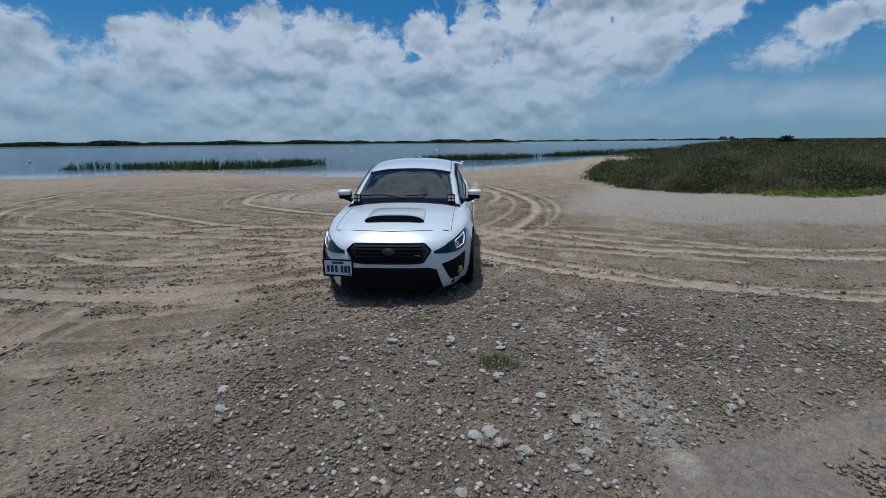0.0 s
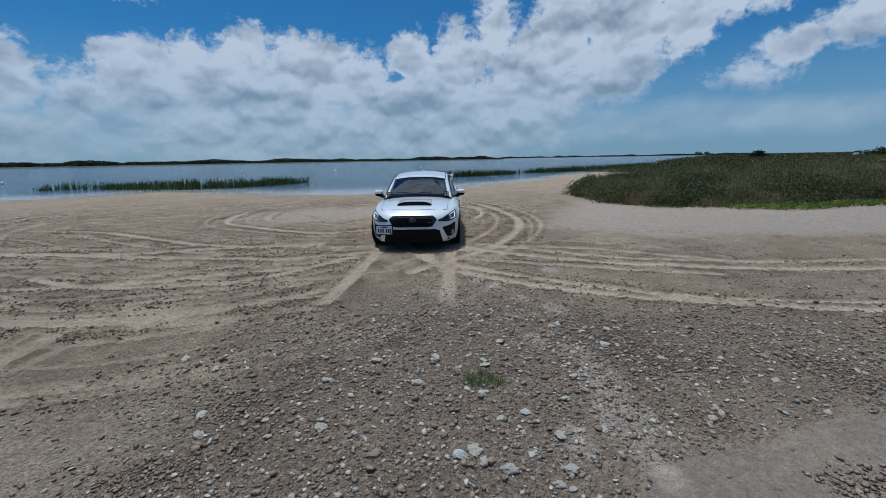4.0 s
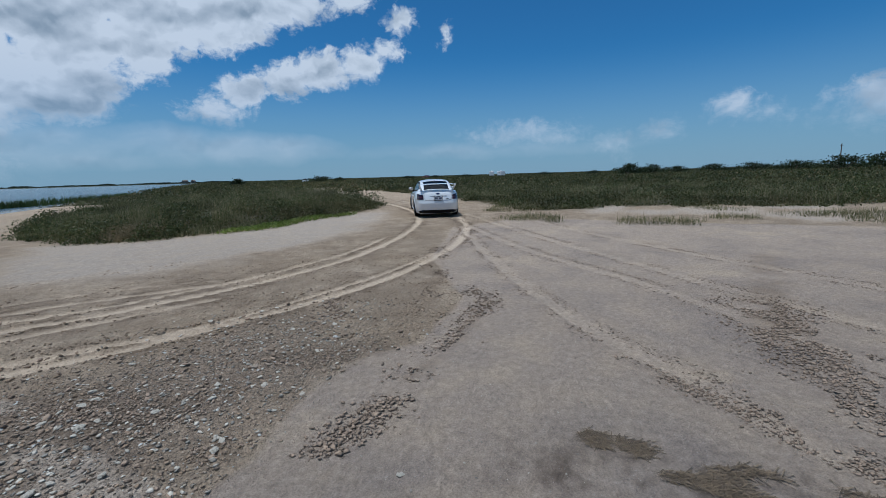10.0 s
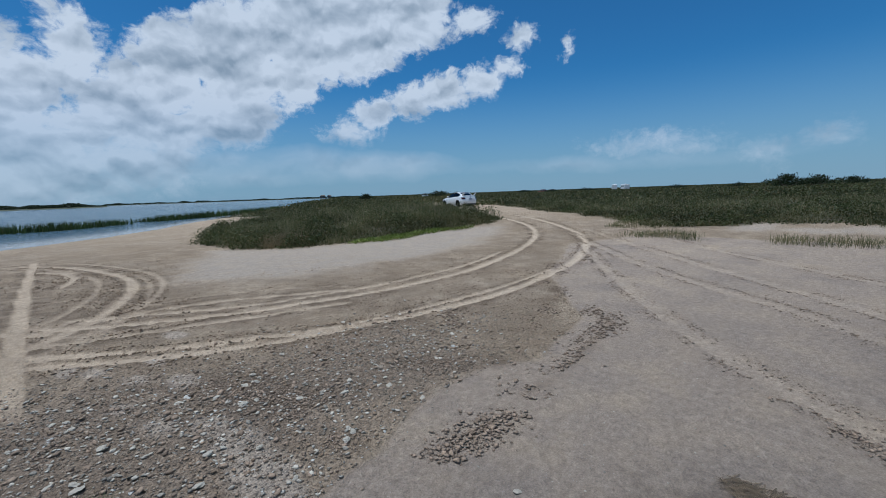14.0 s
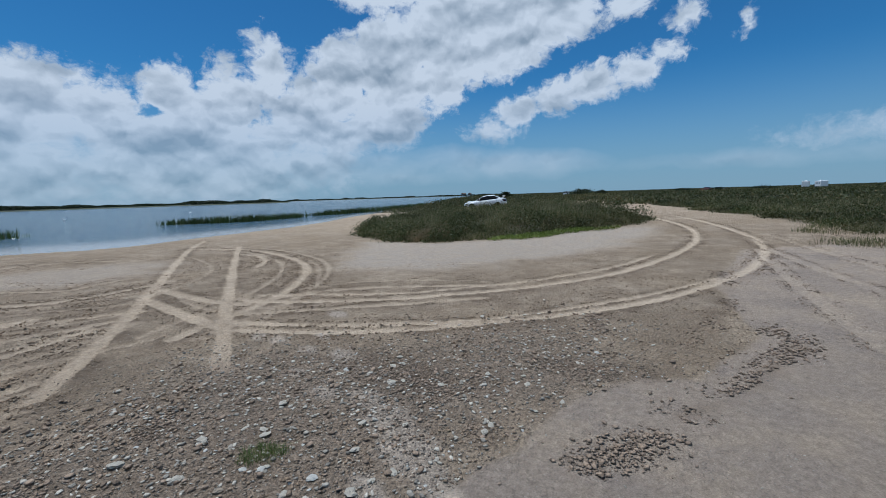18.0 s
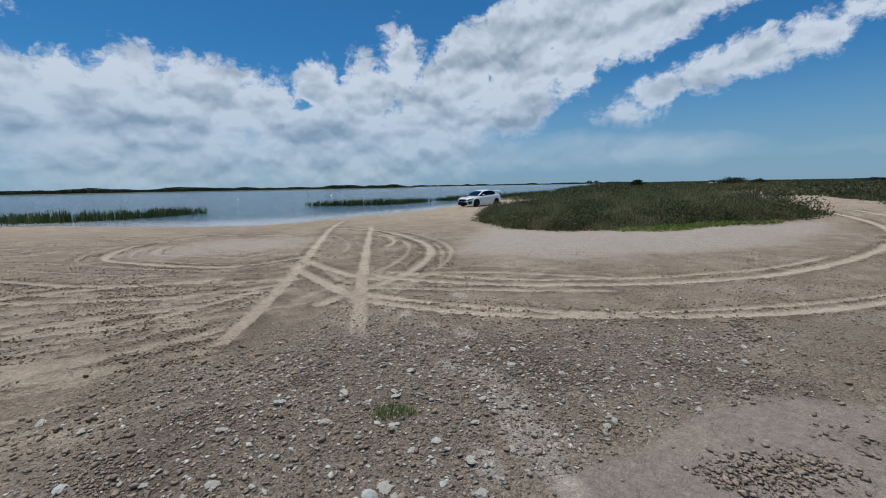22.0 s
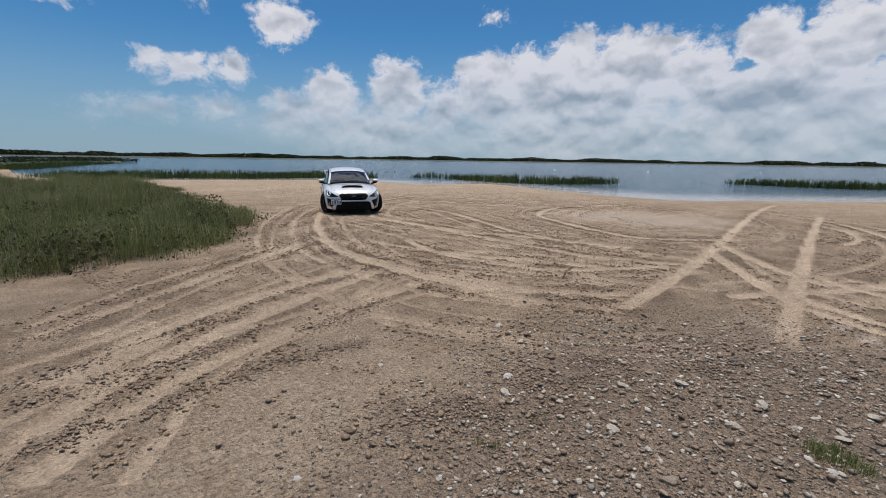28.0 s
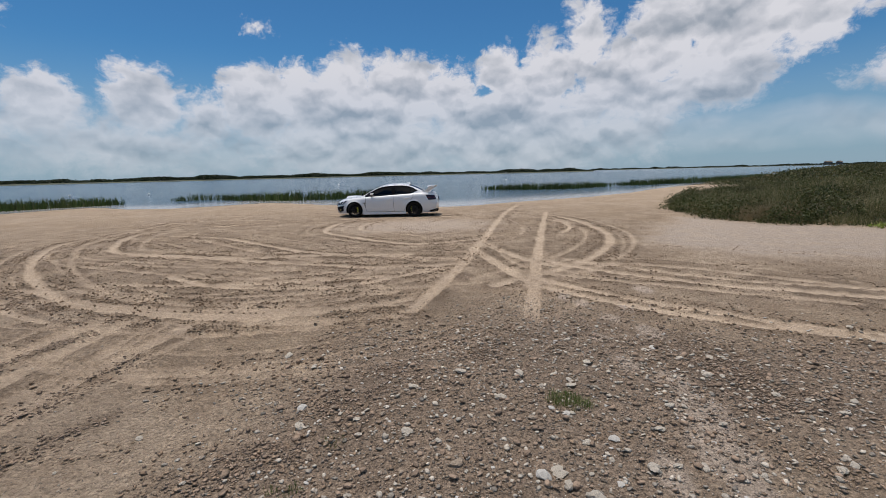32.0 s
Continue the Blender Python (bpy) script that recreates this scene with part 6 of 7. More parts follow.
    # stern
    part("boot_handle_trim", tube([tuple(rear(np.array(yv), np.array(0.875)) + np.array([-0.008, 0, 0])) for yv in np.linspace(-0.33, 0.33, 9)], 0.012, 6), PAINT, car)
    lid = [(-0.54, 0.99), (-0.545, 0.82), (-0.50, 0.705), (0, 0.685), (0.50, 0.705), (0.545, 0.82), (0.54, 0.99)]
    part("boot_gap", tube([tuple(rear(np.array(p[0] + (q[0] - p[0]) * f), np.array(p[1] + (q[1] - p[1]) * f)) + np.array([-0.001, 0, 0])) for p, q in zip(lid[:-1], lid[1:]) for f in np.linspace(0, 1, 6)], 0.0045, 5), SEAM, car)
    licence(car, (-2.325, 0.0, 0.785), (0, 0, 180), "white rear licence plate in a black frame")
    c = rear(np.array(0.0), np.array(0.945))
    bm = lathe([(0.0, 0.012), (0.05, 0.008), (0.058, 0.0)], 24)
    bmesh.ops.transform(bm, matrix=pose(c[0] - 0.004, 0, c[2], 0, 0, 90) @ Matrix.Diagonal((1.25, 1, 0.7, 1)), verts=bm.verts)
    part("oval_badge", bm, BADGE, car, "dark blue oval badge")
    part("boot_badge", block((0.01, 0.10, 0.035), (-2.315, -0.36, 0.745), (0, 0, 0), 0.004), GLOSS, car)
    polygon_plate("diffuser", ([(-0.72, 0.195), (-0.4, 0.185), (0.4, 0.185), (0.72, 0.195)], [(-0.78, 0.27), (-0.6, 0.32), (0.6, 0.32), (0.78, 0.27)]), rear, BLACK, car, 0.04, 0.006, "black rear diffuser", n=6)
    for yv in (-0.22, -0.08, 0.08, 0.22):
        part("diffuser_fin", block((0.08, 0.012, 0.10), (-2.255, yv, 0.225), (0, 0, 0), 0.003), BLACK, car)
    # wing
    ys = np.linspace(-0.72, 0.72, 21)
    cs = np.array([(0.0, 0.0), (0.06, 0.018), (0.16, 0.024), (0.27, 0.010), (0.30, 0.0), (0.16, 0.002), (0.0, 0.0)])
    p = np.array([[(-2.19 + a * 1.0, yv, 1.315 - 0.05 * (abs(yv) / 0.72) ** 6 + b + 0.06 * a * 0) for a, b in cs] for yv in ys])
    part("wing_blade", grid_mesh("wing_blade", p, PAINT, 0.0), PAINT, car, "tall white rear wing blade")
    fin = bmesh.new()
    f = [fin.verts.new(q) for q in ((-0.86, 0.035, 1.455), (-1.06, 0.03, 1.41), (-0.86, -0.035, 1.455), (-1.06, -0.03, 1.41), (-1.04, 0.0, 1.468))]
    for t in ((0, 1, 4), (3, 2, 4), (1, 3, 4), (2, 0, 4)):
        fin.faces.new([f[i] for i in t])
    part("aerial_fin", fin, PAINT, car)
    sheet("window_sticker", lambda u, v: cabin(u, -(1.80 + 0.05 * v)), np.linspace(-1.10, -1.05, 4), np.linspace(0, 1, 3), PLATE, car, 0.002, 0.010, "small white window sticker", centre=(0, 0, 0.9))
    wheels = [wheel(car, x, s) for x in (AXLE, -AXLE) for s in (1, -1)]
    return car, wheels


def outline_edge(x):
    """Half the width of bonnet and boot at x."""
    n = np.where(x > 0, 4.2, 5.5)
    ext = np.where(x > 0, nose(1.0), stern(1.0))
    return 0.805 * np.maximum(1 - np.minimum(np.abs(x) / ext, 0.999) ** n, 1e-4) ** (1 / n)


def lathe_ring(at):
    bm = lathe([(0.17, 0.0), (0.185, 0.012), (0.2, 0.0), (0.185, -0.012), (0.17, 0.0)], 28)
    bmesh.ops.transform(bm, matrix=pose(*at, 0, 0, 90) @ pose(0, 0, 0, 22, 0, 0), verts=bm.verts)
    return bm


CAR, WHEELS = build_car()


# ---- stones, shells and clods ----
def icosa():
    f = (1 + 5 ** 0.5) / 2
    v = np.array([(-1, f, 0), (1, f, 0), (-1, -f, 0), (1, -f, 0), (0, -1, f), (0, 1, f), (0, -1, -f), (0, 1, -f), (f, 0, -1), (f, 0, 1), (-f, 0, -1), (-f, 0, 1)], float)
    t = np.array([(0, 11, 5), (0, 5, 1), (0, 1, 7), (0, 7, 10), (0, 10, 11), (1, 5, 9), (5, 11, 4), (11, 10, 2), (10, 7, 6), (7, 1, 8), (3, 9, 4), (3, 4, 2), (3, 2, 6), (3, 6, 8), (3, 8, 9), (4, 9, 5), (2, 4, 11), (6, 2, 10), (8, 6, 7), (9, 8, 1)])
    return v / np.linalg.norm(v[0]), t


def octa():
    v = np.array([(1, 0, 0), (0, 1, 0), (-1, 0, 0), (0, -1, 0), (0.1, 0, 1), (0, 0, -1)], float)
    return v, np.array([(0, 1, 4), (1, 2, 4), (2, 3, 4), (3, 0, 4), (1, 0, 5), (2, 1, 5), (3, 2, 5), (0, 3, 5)])


def pebbles(x, y, size, flat, sink=0.25, plain=False):
    """Rough little stones lying on the ground, as vertices and triangles."""
    v0, t0 = octa() if plain else icosa()
    k, m = len(x), len(v0)
    z = ground_at(x, y)[0]
    v = v0[None] * RNG.uniform(0.6, 1.25, (k, m, 1))
    v = v * np.stack([np.ones(k), RNG.uniform(0.5, 1, k), flat * RNG.uniform(0.6, 1.2, k)], -1)[:, None]
    tilt = RNG.normal(0, 0.25, k)
    v[..., 2] += v[..., 0] * tilt[:, None]
    a = RNG.uniform(0, 6.283, k)
    c, s = np.cos(a)[:, None], np.sin(a)[:, None]
    v = np.stack([v[..., 0] * c - v[..., 1] * s, v[..., 0] * s + v[..., 1] * c, v[..., 2]], -1) * size[:, None, None]
    v += np.stack([x, y, z + size * flat * (1 - sink * 2)], -1)[:, None]
    return v.reshape(-1, 3), (t0[None] + np.arange(k)[:, None, None] * m).reshape(-1, 3)


def spread(poly, count, seed, soft=0.3):
    rng = np.random.default_rng(seed)
    p = np.array(poly)
    xs, ys = np.empty(0), np.empty(0)
    while len(xs) < count:
        x, y = rng.uniform(p[:, 0].min() - 1, p[:, 0].max() + 1, count * 2), rng.uniform(p[:, 1].min() - 1, p[:, 1].max() + 1, count * 2)
        keep = inside(poly, x, y) + vnoise(x, y, 0.7, seed) * 1.4 + rng.normal(0, soft, len(x)) > 0
        keep &= (inside(SMOOTH, x, y) < 0.05) & (np.hypot(x, y) > 0.7)
        xs, ys = np.concatenate([xs, x[keep]]), np.concatenate([ys, y[keep]])
    return xs[:count], ys[:count]


def build_gravel():
    x, y = spread(GRAVEL, 20000, 61, 0.5)
    stuff("gravel", *pebbles(x, y, 0.005 + 0.012 * RNG.uniform(0, 1, len(x)) ** 2, 0.5, plain=True), DARKSTONE, "fine grey-brown gravel on the low mound", "gravel")
    x, y = spread(GRAVEL, 5200, 62, 0.45)
    stuff("gravel", *pebbles(x, y, 0.006 + 0.020 * RNG.uniform(0, 1, len(x)) ** 2.6, 0.42, 0.15), STONE, "pale grey flat gravel and shell flakes on the low mound", "gravel")
    x, y = spread(GRAVEL, 1700, 65, 0.5)
    stuff("gravel", *pebbles(x, y, 0.012 + 0.022 * RNG.uniform(0, 1, len(x)) ** 2.2, 0.5, 0.1), CRUST_SHADED, "dark lumps of crusted sand and gravel on the low mound", "gravel")
    x, y = spread(GRAVEL, 650, 63, 0.5)
    stuff("shell_bits", *pebbles(x, y, 0.006 + 0.016 * RNG.uniform(0, 1, len(x)) ** 2, 0.25), SHELL, "broken bleached shells among the gravel", "shells")
    # scattered over the sand all round
    n = 6000
    r, a = 1.2 + 11 * RNG.uniform(0, 1, n) ** 0.8, RNG.uniform(-1.95, 1.5, n)
    stuff("scattered_pebbles", *pebbles(np.sin(-a) * r * -1, np.cos(a) * r, 0.004 + 0.010 * RNG.uniform(0, 1, n) ** 3, 0.45, plain=True), STONE, "small pebbles and shell bits scattered on the sand", "pebbles")


def build_clods():
    xs, ys, size = [], [], []
    for name, (w, line) in LINES.items():
        if name[0] in "fm":
            continue
        seg = np.linalg.norm(np.diff(line, axis=0), axis=1)
        n = int(min(seg.sum(), 30) * ({"d": 150, "r": 130, "e": 130, "o": 60, "t": 90, "s": 50}.get(name[0], 40)))
        i = RNG.choice(len(seg), n, p=seg / seg.sum())
        f = RNG.uniform(0, 1, n)
        p = line[i] * (1 - f[:, None]) + line[i + 1] * f[:, None]
        d = (line[i + 1] - line[i]) / (seg[i][:, None] + 1e-9)
        off = RNG.choice([-1, 1], n) * (w * 0.6 + np.abs(RNG.normal(0, 0.10, n)))
        xs.append(p[:, 0] - d[:, 1] * off)
        ys.append(p[:, 1] + d[:, 0] * off)
        size.append(0.007 + 0.024 * RNG.uniform(0, 1, n) ** 2.6)
    x, y, s = (np.concatenate(q) for q in (xs, ys, size))
    track = ground_at(x, y)[1]
    keep = (np.hypot(x, y) > 1.6) & (track < 0.5) & (vnoise(x, y, 0.9, 71) + vnoise(x, y, 0.25, 74) * 0.6 > -0.05)
    stuff("sand_clods", *pebbles(x[keep], y[keep], s[keep], 0.55, plain=True), CLOD, "clods of churned brown sand along the tyre tracks", "clods")
    n = 60000
    x, y = RNG.uniform(-13, 11, n), 1.5 + 15.5 * RNG.uniform(0, 1, n) ** 1.4
    _, track, _, pale, _, veg, even, _, _ = ground_at(x, y)
    keep = (track < 0.2) & (pale < 0.3) & (even < 0.3) & (veg < 0.3) & (vnoise(x, y, 1.8, 72) * 0.7 + vnoise(x, y, 0.3, 73) > 0.08) & (np.hypot(x, y) > 1.6)
    stuff("sand_clods", *pebbles(x[keep], y[keep], (0.007 + 0.022 * RNG.uniform(0, 1, n) ** 2.6)[keep], 0.5, plain=True), CLOD, "clods of churned brown sand between the tyre tracks", "clods")


def tread_print(line, count, wide, seed, label, grain=1.0):
    """Broken crust thrown up by a treaded tyre along a line."""
    rng = np.random.default_rng(seed)
    count = int(count * 1.5)
    p = curve_points(line, 10)
    seg = np.linalg.norm(np.diff(p, axis=0), axis=1)
    i = rng.choice(len(seg), count, p=seg / seg.sum())
    f = rng.uniform(0, 1, count)[:, None]
    q = p[i] * (1 - f) + p[i + 1] * f + rng.normal(0, wide, (count, 2))
    keep = vnoise(q[:, 0], q[:, 1], 0.35, seed) > -0.12
    q = q[keep]
    stuff("crust_print", *pebbles(q[:, 0], q[:, 1], (0.005 + 0.018 * rng.uniform(0, 1, len(q)) ** 2.0) * grain, 0.4, 0.1, plain=True), CRUST_SHADED, label, "tyre print")


build_gravel()
build_clods()
tread_print([(1.96, 1.82), (2.28, 1.85), (2.77, 1.77)], 480, 0.1, 81, "broken tread print in grey sand", 1.4)
tread_print([(4.88, 4.3), (4.45, 3.86), (4.24, 3.53)], 220, 0.08, 82, "broken tread print in grey sand", 1.4)
tread_print([(5.55, 2.96), (6.56, 3.4), (7.93, 4.03), (9.4, 4.87)], 700, 0.13, 83, "broken tread print in grey sand", 1.4)
tread_print([(3.18, 1.91), (3.56, 1.85), (4.24, 1.86), (4.93, 1.99), (5.72, 2.15), (6.07, 2.61)], 800, 0.12, 84, "broken tread print in grey sand", 1.4)
tread_print([(4.11, -0.14), (3.88, -0.39), (3.8, -0.65), (3.67, -0.84), (3.46, -1.02), (3.32, -1.21), (3.2, -1.5)], 884, 0.09, 85, "flaked crust ridge in grey sand")
tread_print([(6.96, -1.31), (5.75, -1.22), (5.01, -1.39), (4.36, -1.52), (3.9, -1.75)], 2400, 0.26, 86, "churned brown sand ridge", 1.3)
tread_print([(3.0, 3.1), (3.35, 2.75), (3.6, 2.5)], 714, 0.14, 87, "heap of dark churned gravel")
tread_print([(1.3, 4.4), (1.9, 3.8), (2.2, 3.3)], 714, 0.2, 88, "dark churned gravel")
tread_print([(-2.08, 1.89), (-1.62, 2.24), (-1.41, 2.95), (-0.86, 3.6), (-0.05, 3.96), (0.55, 4.32)], 2600, 0.15, 89, "dark ridge of broken gravel round the mound")
tread_print([(1.5, 4.05), (1.74, 3.48), (1.72, 2.93), (1.65, 2.45)], 1500, 0.17, 90, "dark churned gravel strip")
tread_print([(2.62, 3.7), (2.82, 3.3)], 420, 0.12, 91, "heap of dark churned gravel")
tread_print([(-4.04, 0.2), (-4.1, 0.83), (-4.0, 1.66), (-3.77, 2.48), (-3.82, 3.52)], 900, 0.08, 92, "row of tread marks in tan sand")
tread_print([(-3.45, 0.16), (-3.41, 0.96), (-3.32, 1.7), (-3.09, 2.48)], 700, 0.08, 93, "row of tread marks in tan sand")
tread_print([(-4.5, 0.29), (-4.57, 0.8), (-4.71, 1.61), (-4.97, 3.02), (-4.88, 4.23)], 800, 0.07, 94, "row of tread marks in tan sand")
tread_print([(-5.4, 0.45), (-5.85, 1.33), (-6.46, 2.89), (-7.52, 5.28)], 700, 0.08, 95, "row of tread marks in tan sand")


def straw(poly, count, seed):
    """Dry stalks lying flat, washed up on the mud."""
    rng = np.random.default_rng(seed)
    p = np.array(poly)
    x, y = rng.uniform(p[:, 0].min(), p[:, 0].max(), count * 3), rng.uniform(p[:, 1].min(), p[:, 1].max(), count * 3)
    keep = (inside(poly, x, y) > -0.2) & (vnoise(x, y, 0.5, seed) + vnoise(x, y, 0.15, seed + 1) * 0.7 > 0.12)
    x, y = x[keep][:count], y[keep][:count]
    z = ground_at(x, y)[0] + 0.006
    a, ln = rng.normal(1.9, 0.7, len(x)), rng.uniform(0.02, 0.09, len(x))
    dx, dy = np.cos(a) * ln, np.sin(a) * ln
    w = 0.0035
    v = np.stack([np.stack([x - dx - dy / ln * w, y - dy + dx / ln * w, z], -1), np.stack([x - dx + dy / ln * w, y - dy - dx / ln * w, z], -1), np.stack([x + dx, y + dy, z + 0.012], -1)], 1)
    stuff("straw_wrack", v.reshape(-1, 3), np.arange(len(x) * 3).reshape(-1, 3), STRAW, "dry dark straw washed up on the mud", "straw")


for n, name in enumerate(("f1", "f2", "f3", "f4")):
    for side in (-0.16, 0.16):
        tread_print(beside(TRACKS[name][1], side, 0.05, n), 900, 0.05, 101 + n * 2 + (side > 0), "faint tread print along a track in grey sand")


straw(MUD, 3200, 91)


def stone_mesh(seed, kind):
    """One stone or shell of about a unit's size, its underside at zero."""
    rng = np.random.default_rng(seed)
    bm = bmesh.new()
    bmesh.ops.create_icosphere(bm, subdivisions=2, radius=1.0)
    off = Vector(rng.uniform(-50, 50, 3))
    flat = {"stone": 0.32, "dark": 0.45, "shell": 0.2}[kind]
    for v in bm.verts:
        n = noise.noise(v.co * 1.1 + off) * 0.5 + noise.noise(v.co * 2.6 + off) * 0.32
        v.co *= 1 + n
        if kind == "shell":
            # ribbed and bowed like a half shell
            v.co.x *= 1 + 0.25 * v.co.y
            v.co.z = v.co.z * flat + 0.18 * (1 - v.co.x ** 2 - v.co.y ** 2) + 0.03 * math.sin(7 * math.hypot(v.co.x, v.co.y + 1.2))
        else:
            v.co.z *= flat
            v.co.y *= 0.75
    low = min(v.co.z for v in bm.verts)
    for v in bm.verts:
        v.co.z -= low
    return bm


def build_stones():
    kinds = []
    for n, (kind, mat) in enumerate([("stone", STONE), ("stone", STONE), ("stone", STONE), ("dark", DARKSTONE), ("stone", STONE), ("shell", SHELL), ("shell", SHELL)]):
        bm = stone_mesh(300 + n, kind)
        me = bpy.data.meshes.new(kind)
        bm.to_mesh(me)
        bm.free()
        me.materials.append(mat)
        kinds.append((kind, me))
    words = {"stone": ("stone", "weathered grey stone lying on the gravel", "stone"), "dark": ("stone", "grey-brown lump of stone on the gravel", "stone"), "shell": ("shell", "bleached white oyster shell on the gravel", "shell")}
    known = [(1.74, 2.48, 0.045, 0), (1.83, 2.53, 0.035, 1), (1.22, 4.16, 0.05, 6), (-2.27, 3.64, 0.055, 1), (-1.67, 2.75, 0.045, 5), (0.06, 2.19, 0.045, 5), (0.32, 2.06, 0.055, 0), (-1.57, 2.5, 0.05, 2), (-0.42, 2.2, 0.045, 3),
             (2.08, 1.27, 0.03, 4), (1.45, 3.53, 0.045, 0), (0.54, 3.68, 0.05, 4), (0.27, 2.86, 0.045, 6), (0.17, 2.9, 0.03, 5), (0.20, 2.13, 0.04, 1), (0.16, 2.24, 0.06, 4), (0.48, 2.20, 0.03, 6), (1.0, 3.02, 0.05, 2), (0.85, 2.75, 0.045, 1),
             (0.7, 2.35, 0.05, 4), (0.35, 3.25, 0.05, 4), (-0.05, 3.4, 0.055, 1), (-0.55, 3.4, 0.06, 2), (-0.9, 3.1, 0.05, 4), (-0.8, 2.5, 0.05, 2), (-0.2, 3.0, 0.05, 0), (0.66, 2.05, 0.055, 1)]
    rng = np.random.default_rng(33)
    x, y = spread(GRAVEL, 250, 64, 0.35)
    clump = [(a, b, 0.014 + 0.03 * rng.uniform() ** 1.8, int(rng.choice(7, p=(0.2, 0.2, 0.17, 0.14, 0.15, 0.07, 0.07)))) for a, b in zip(x, y)]
    for a, b, size, k in known + clump:
        size *= 0.85
        kind, me = kinds[k]
        name, label, cat = words[kind]
        ob = tagged(new(name, me), label, cat, group=f"{cat}s on the gravel")
        ob.matrix_basis = pose(a, b, height(a, b) - size * 0.08, rng.normal(0, 9), rng.normal(0, 9), rng.uniform(0, 360)) @ Matrix.Diagonal((size, size, size * rng.uniform(0.8, 1.4), 1))


build_stones()


def tuft(x, y, r, tall, count, seed, label):
    a, q = RNG.uniform(0, 6.283, count), np.sqrt(RNG.uniform(0, 1, count)) * r
    px, py = x + np.cos(a) * q, y + np.sin(a) * q * 0.7
    v, t = blades(px, py, ground_at(px, py)[0], np.full(count, tall), 5, 0.02, 0.0028, 0.7)
    root = tagged(new("grass_tuft", mesh_np("grass_tuft", v, t, TUFT)), label, "grass tuft")
    return root


TUFT = foliage("fresh_grass", (0.08, 0.105, 0.03), (0.15, 0.19, 0.06), (0.25, 0.22, 0.11), 0.2)
tuft(0.30, 3.0, 0.16, 0.07, 120, 1, "small green weed tuft growing in the gravel")
tuft(-1.35, 1.9, 0.10, 0.035, 22, 2, "small green weed tuft growing in the gravel")
tuft(-1.25, 2.35, 0.08, 0.03, 18, 3, "small green weed tuft growing in the gravel")


def creeping(x0, y0, rx, ry, count):
    a, q = RNG.uniform(0, 6.283, count), RNG.uniform(0, 1, count) ** 0.6
    x, y = x0 + np.cos(a) * q * rx, y0 + np.sin(a) * q * ry
    c = np.stack([x, y, ground_at(x, y)[0] + RNG.uniform(0.02, 0.13, count)], -1)
    stuff("creeping_plant", *leaves(c, 0.045), LIME, "bright yellow-green creeping plant at the foot of the hummock", "plant")


creeping(11.3, 12.6, 1.3, 0.5, 1500)
creeping(13.3, 12.65, 1.0, 0.45, 900)
creeping(9.9, 13.05, 0.6, 0.3, 350)
creeping(14.6, 12.1, 0.9, 0.25, 250)


def sand_tufts():
    """Sparse low growth on the bare sand before the field."""
    n = 2600
    x, y = RNG.uniform(15, 26, n), RNG.uniform(-10, 7, n)
    d = inside(EAST, x, y)
    keep = (d > -5.5) & (d < 2) & (vnoise(x, y * 0.6, 1.3, 95) > -0.02)
    x, y = x[keep], y[keep]
    stuff("sparse_grass", *blades(x, y, ground_at(x, y)[0], RNG.uniform(0.10, 0.30, len(x)), 26, 0.3, 0.008, 0.8), GRASS, "sparse low grass on bare sand", "grass")


sand_tufts()


# ---- far things ----
WHITE = material("white_gelcoat", (0.75, 0.75, 0.74), 0.5, vary=0.08, scale=2)
WOODPOLE = material("grey_pole_wood", (0.14, 0.12, 0.10), 0.9, vary=0.3, scale=6)
REDCAR = material("dull_red_paint", (0.28, 0.05, 0.05), 0.4, coat=0.6)


def ground_z(x, y):
    return float(rise(np.array([x]), np.array([y]))[0][0])


def camper(az, r, turn):
    x, y = at_az(az, r)
    root = tagged(new("camper_trailer"), "white camper trailer parked far across the field", "camper")
    root.matrix_basis = pose(x, y, ground_z(x, y), 0, 0, turn)
    part("body", block((6.4, 2.3, 2.2), (0, 0, 1.75), (0, 0, 0), 0.22), WHITE, root)
    for px in (-1.9, -0.4, 1.6):
        part("window", block((0.9, 0.05, 0.6), (px, -1.16, 2.05), (0, 0, 0), 0.02), GLOSS, root)
        part("window", block((0.9, 0.05, 0.6), (px, 1.16, 2.05), (0, 0, 0), 0.02), GLOSS, root)
    part("roof_unit", block((0.9, 0.7, 0.3), (0.5, 0, 2.98), (0, 0, 0), 0.06), WHITE, root)
    for px in (-0.5, 0.4):
        for sd in (1, -1):
            bm = lathe([(0.0, -0.1), (0.33, -0.1), (0.35, 0.0), (0.33, 0.1), (0.0, 0.1)], 20)
            bmesh.ops.transform(bm, matrix=pose(px, 1.0 * sd, 0.35), verts=bm.verts)
            part("wheel", bm, RUBBER, root)
    part("drawbar", tube([(3.2, 0, 0.55), (4.4, 0, 0.5)], 0.06), BLACK, root)


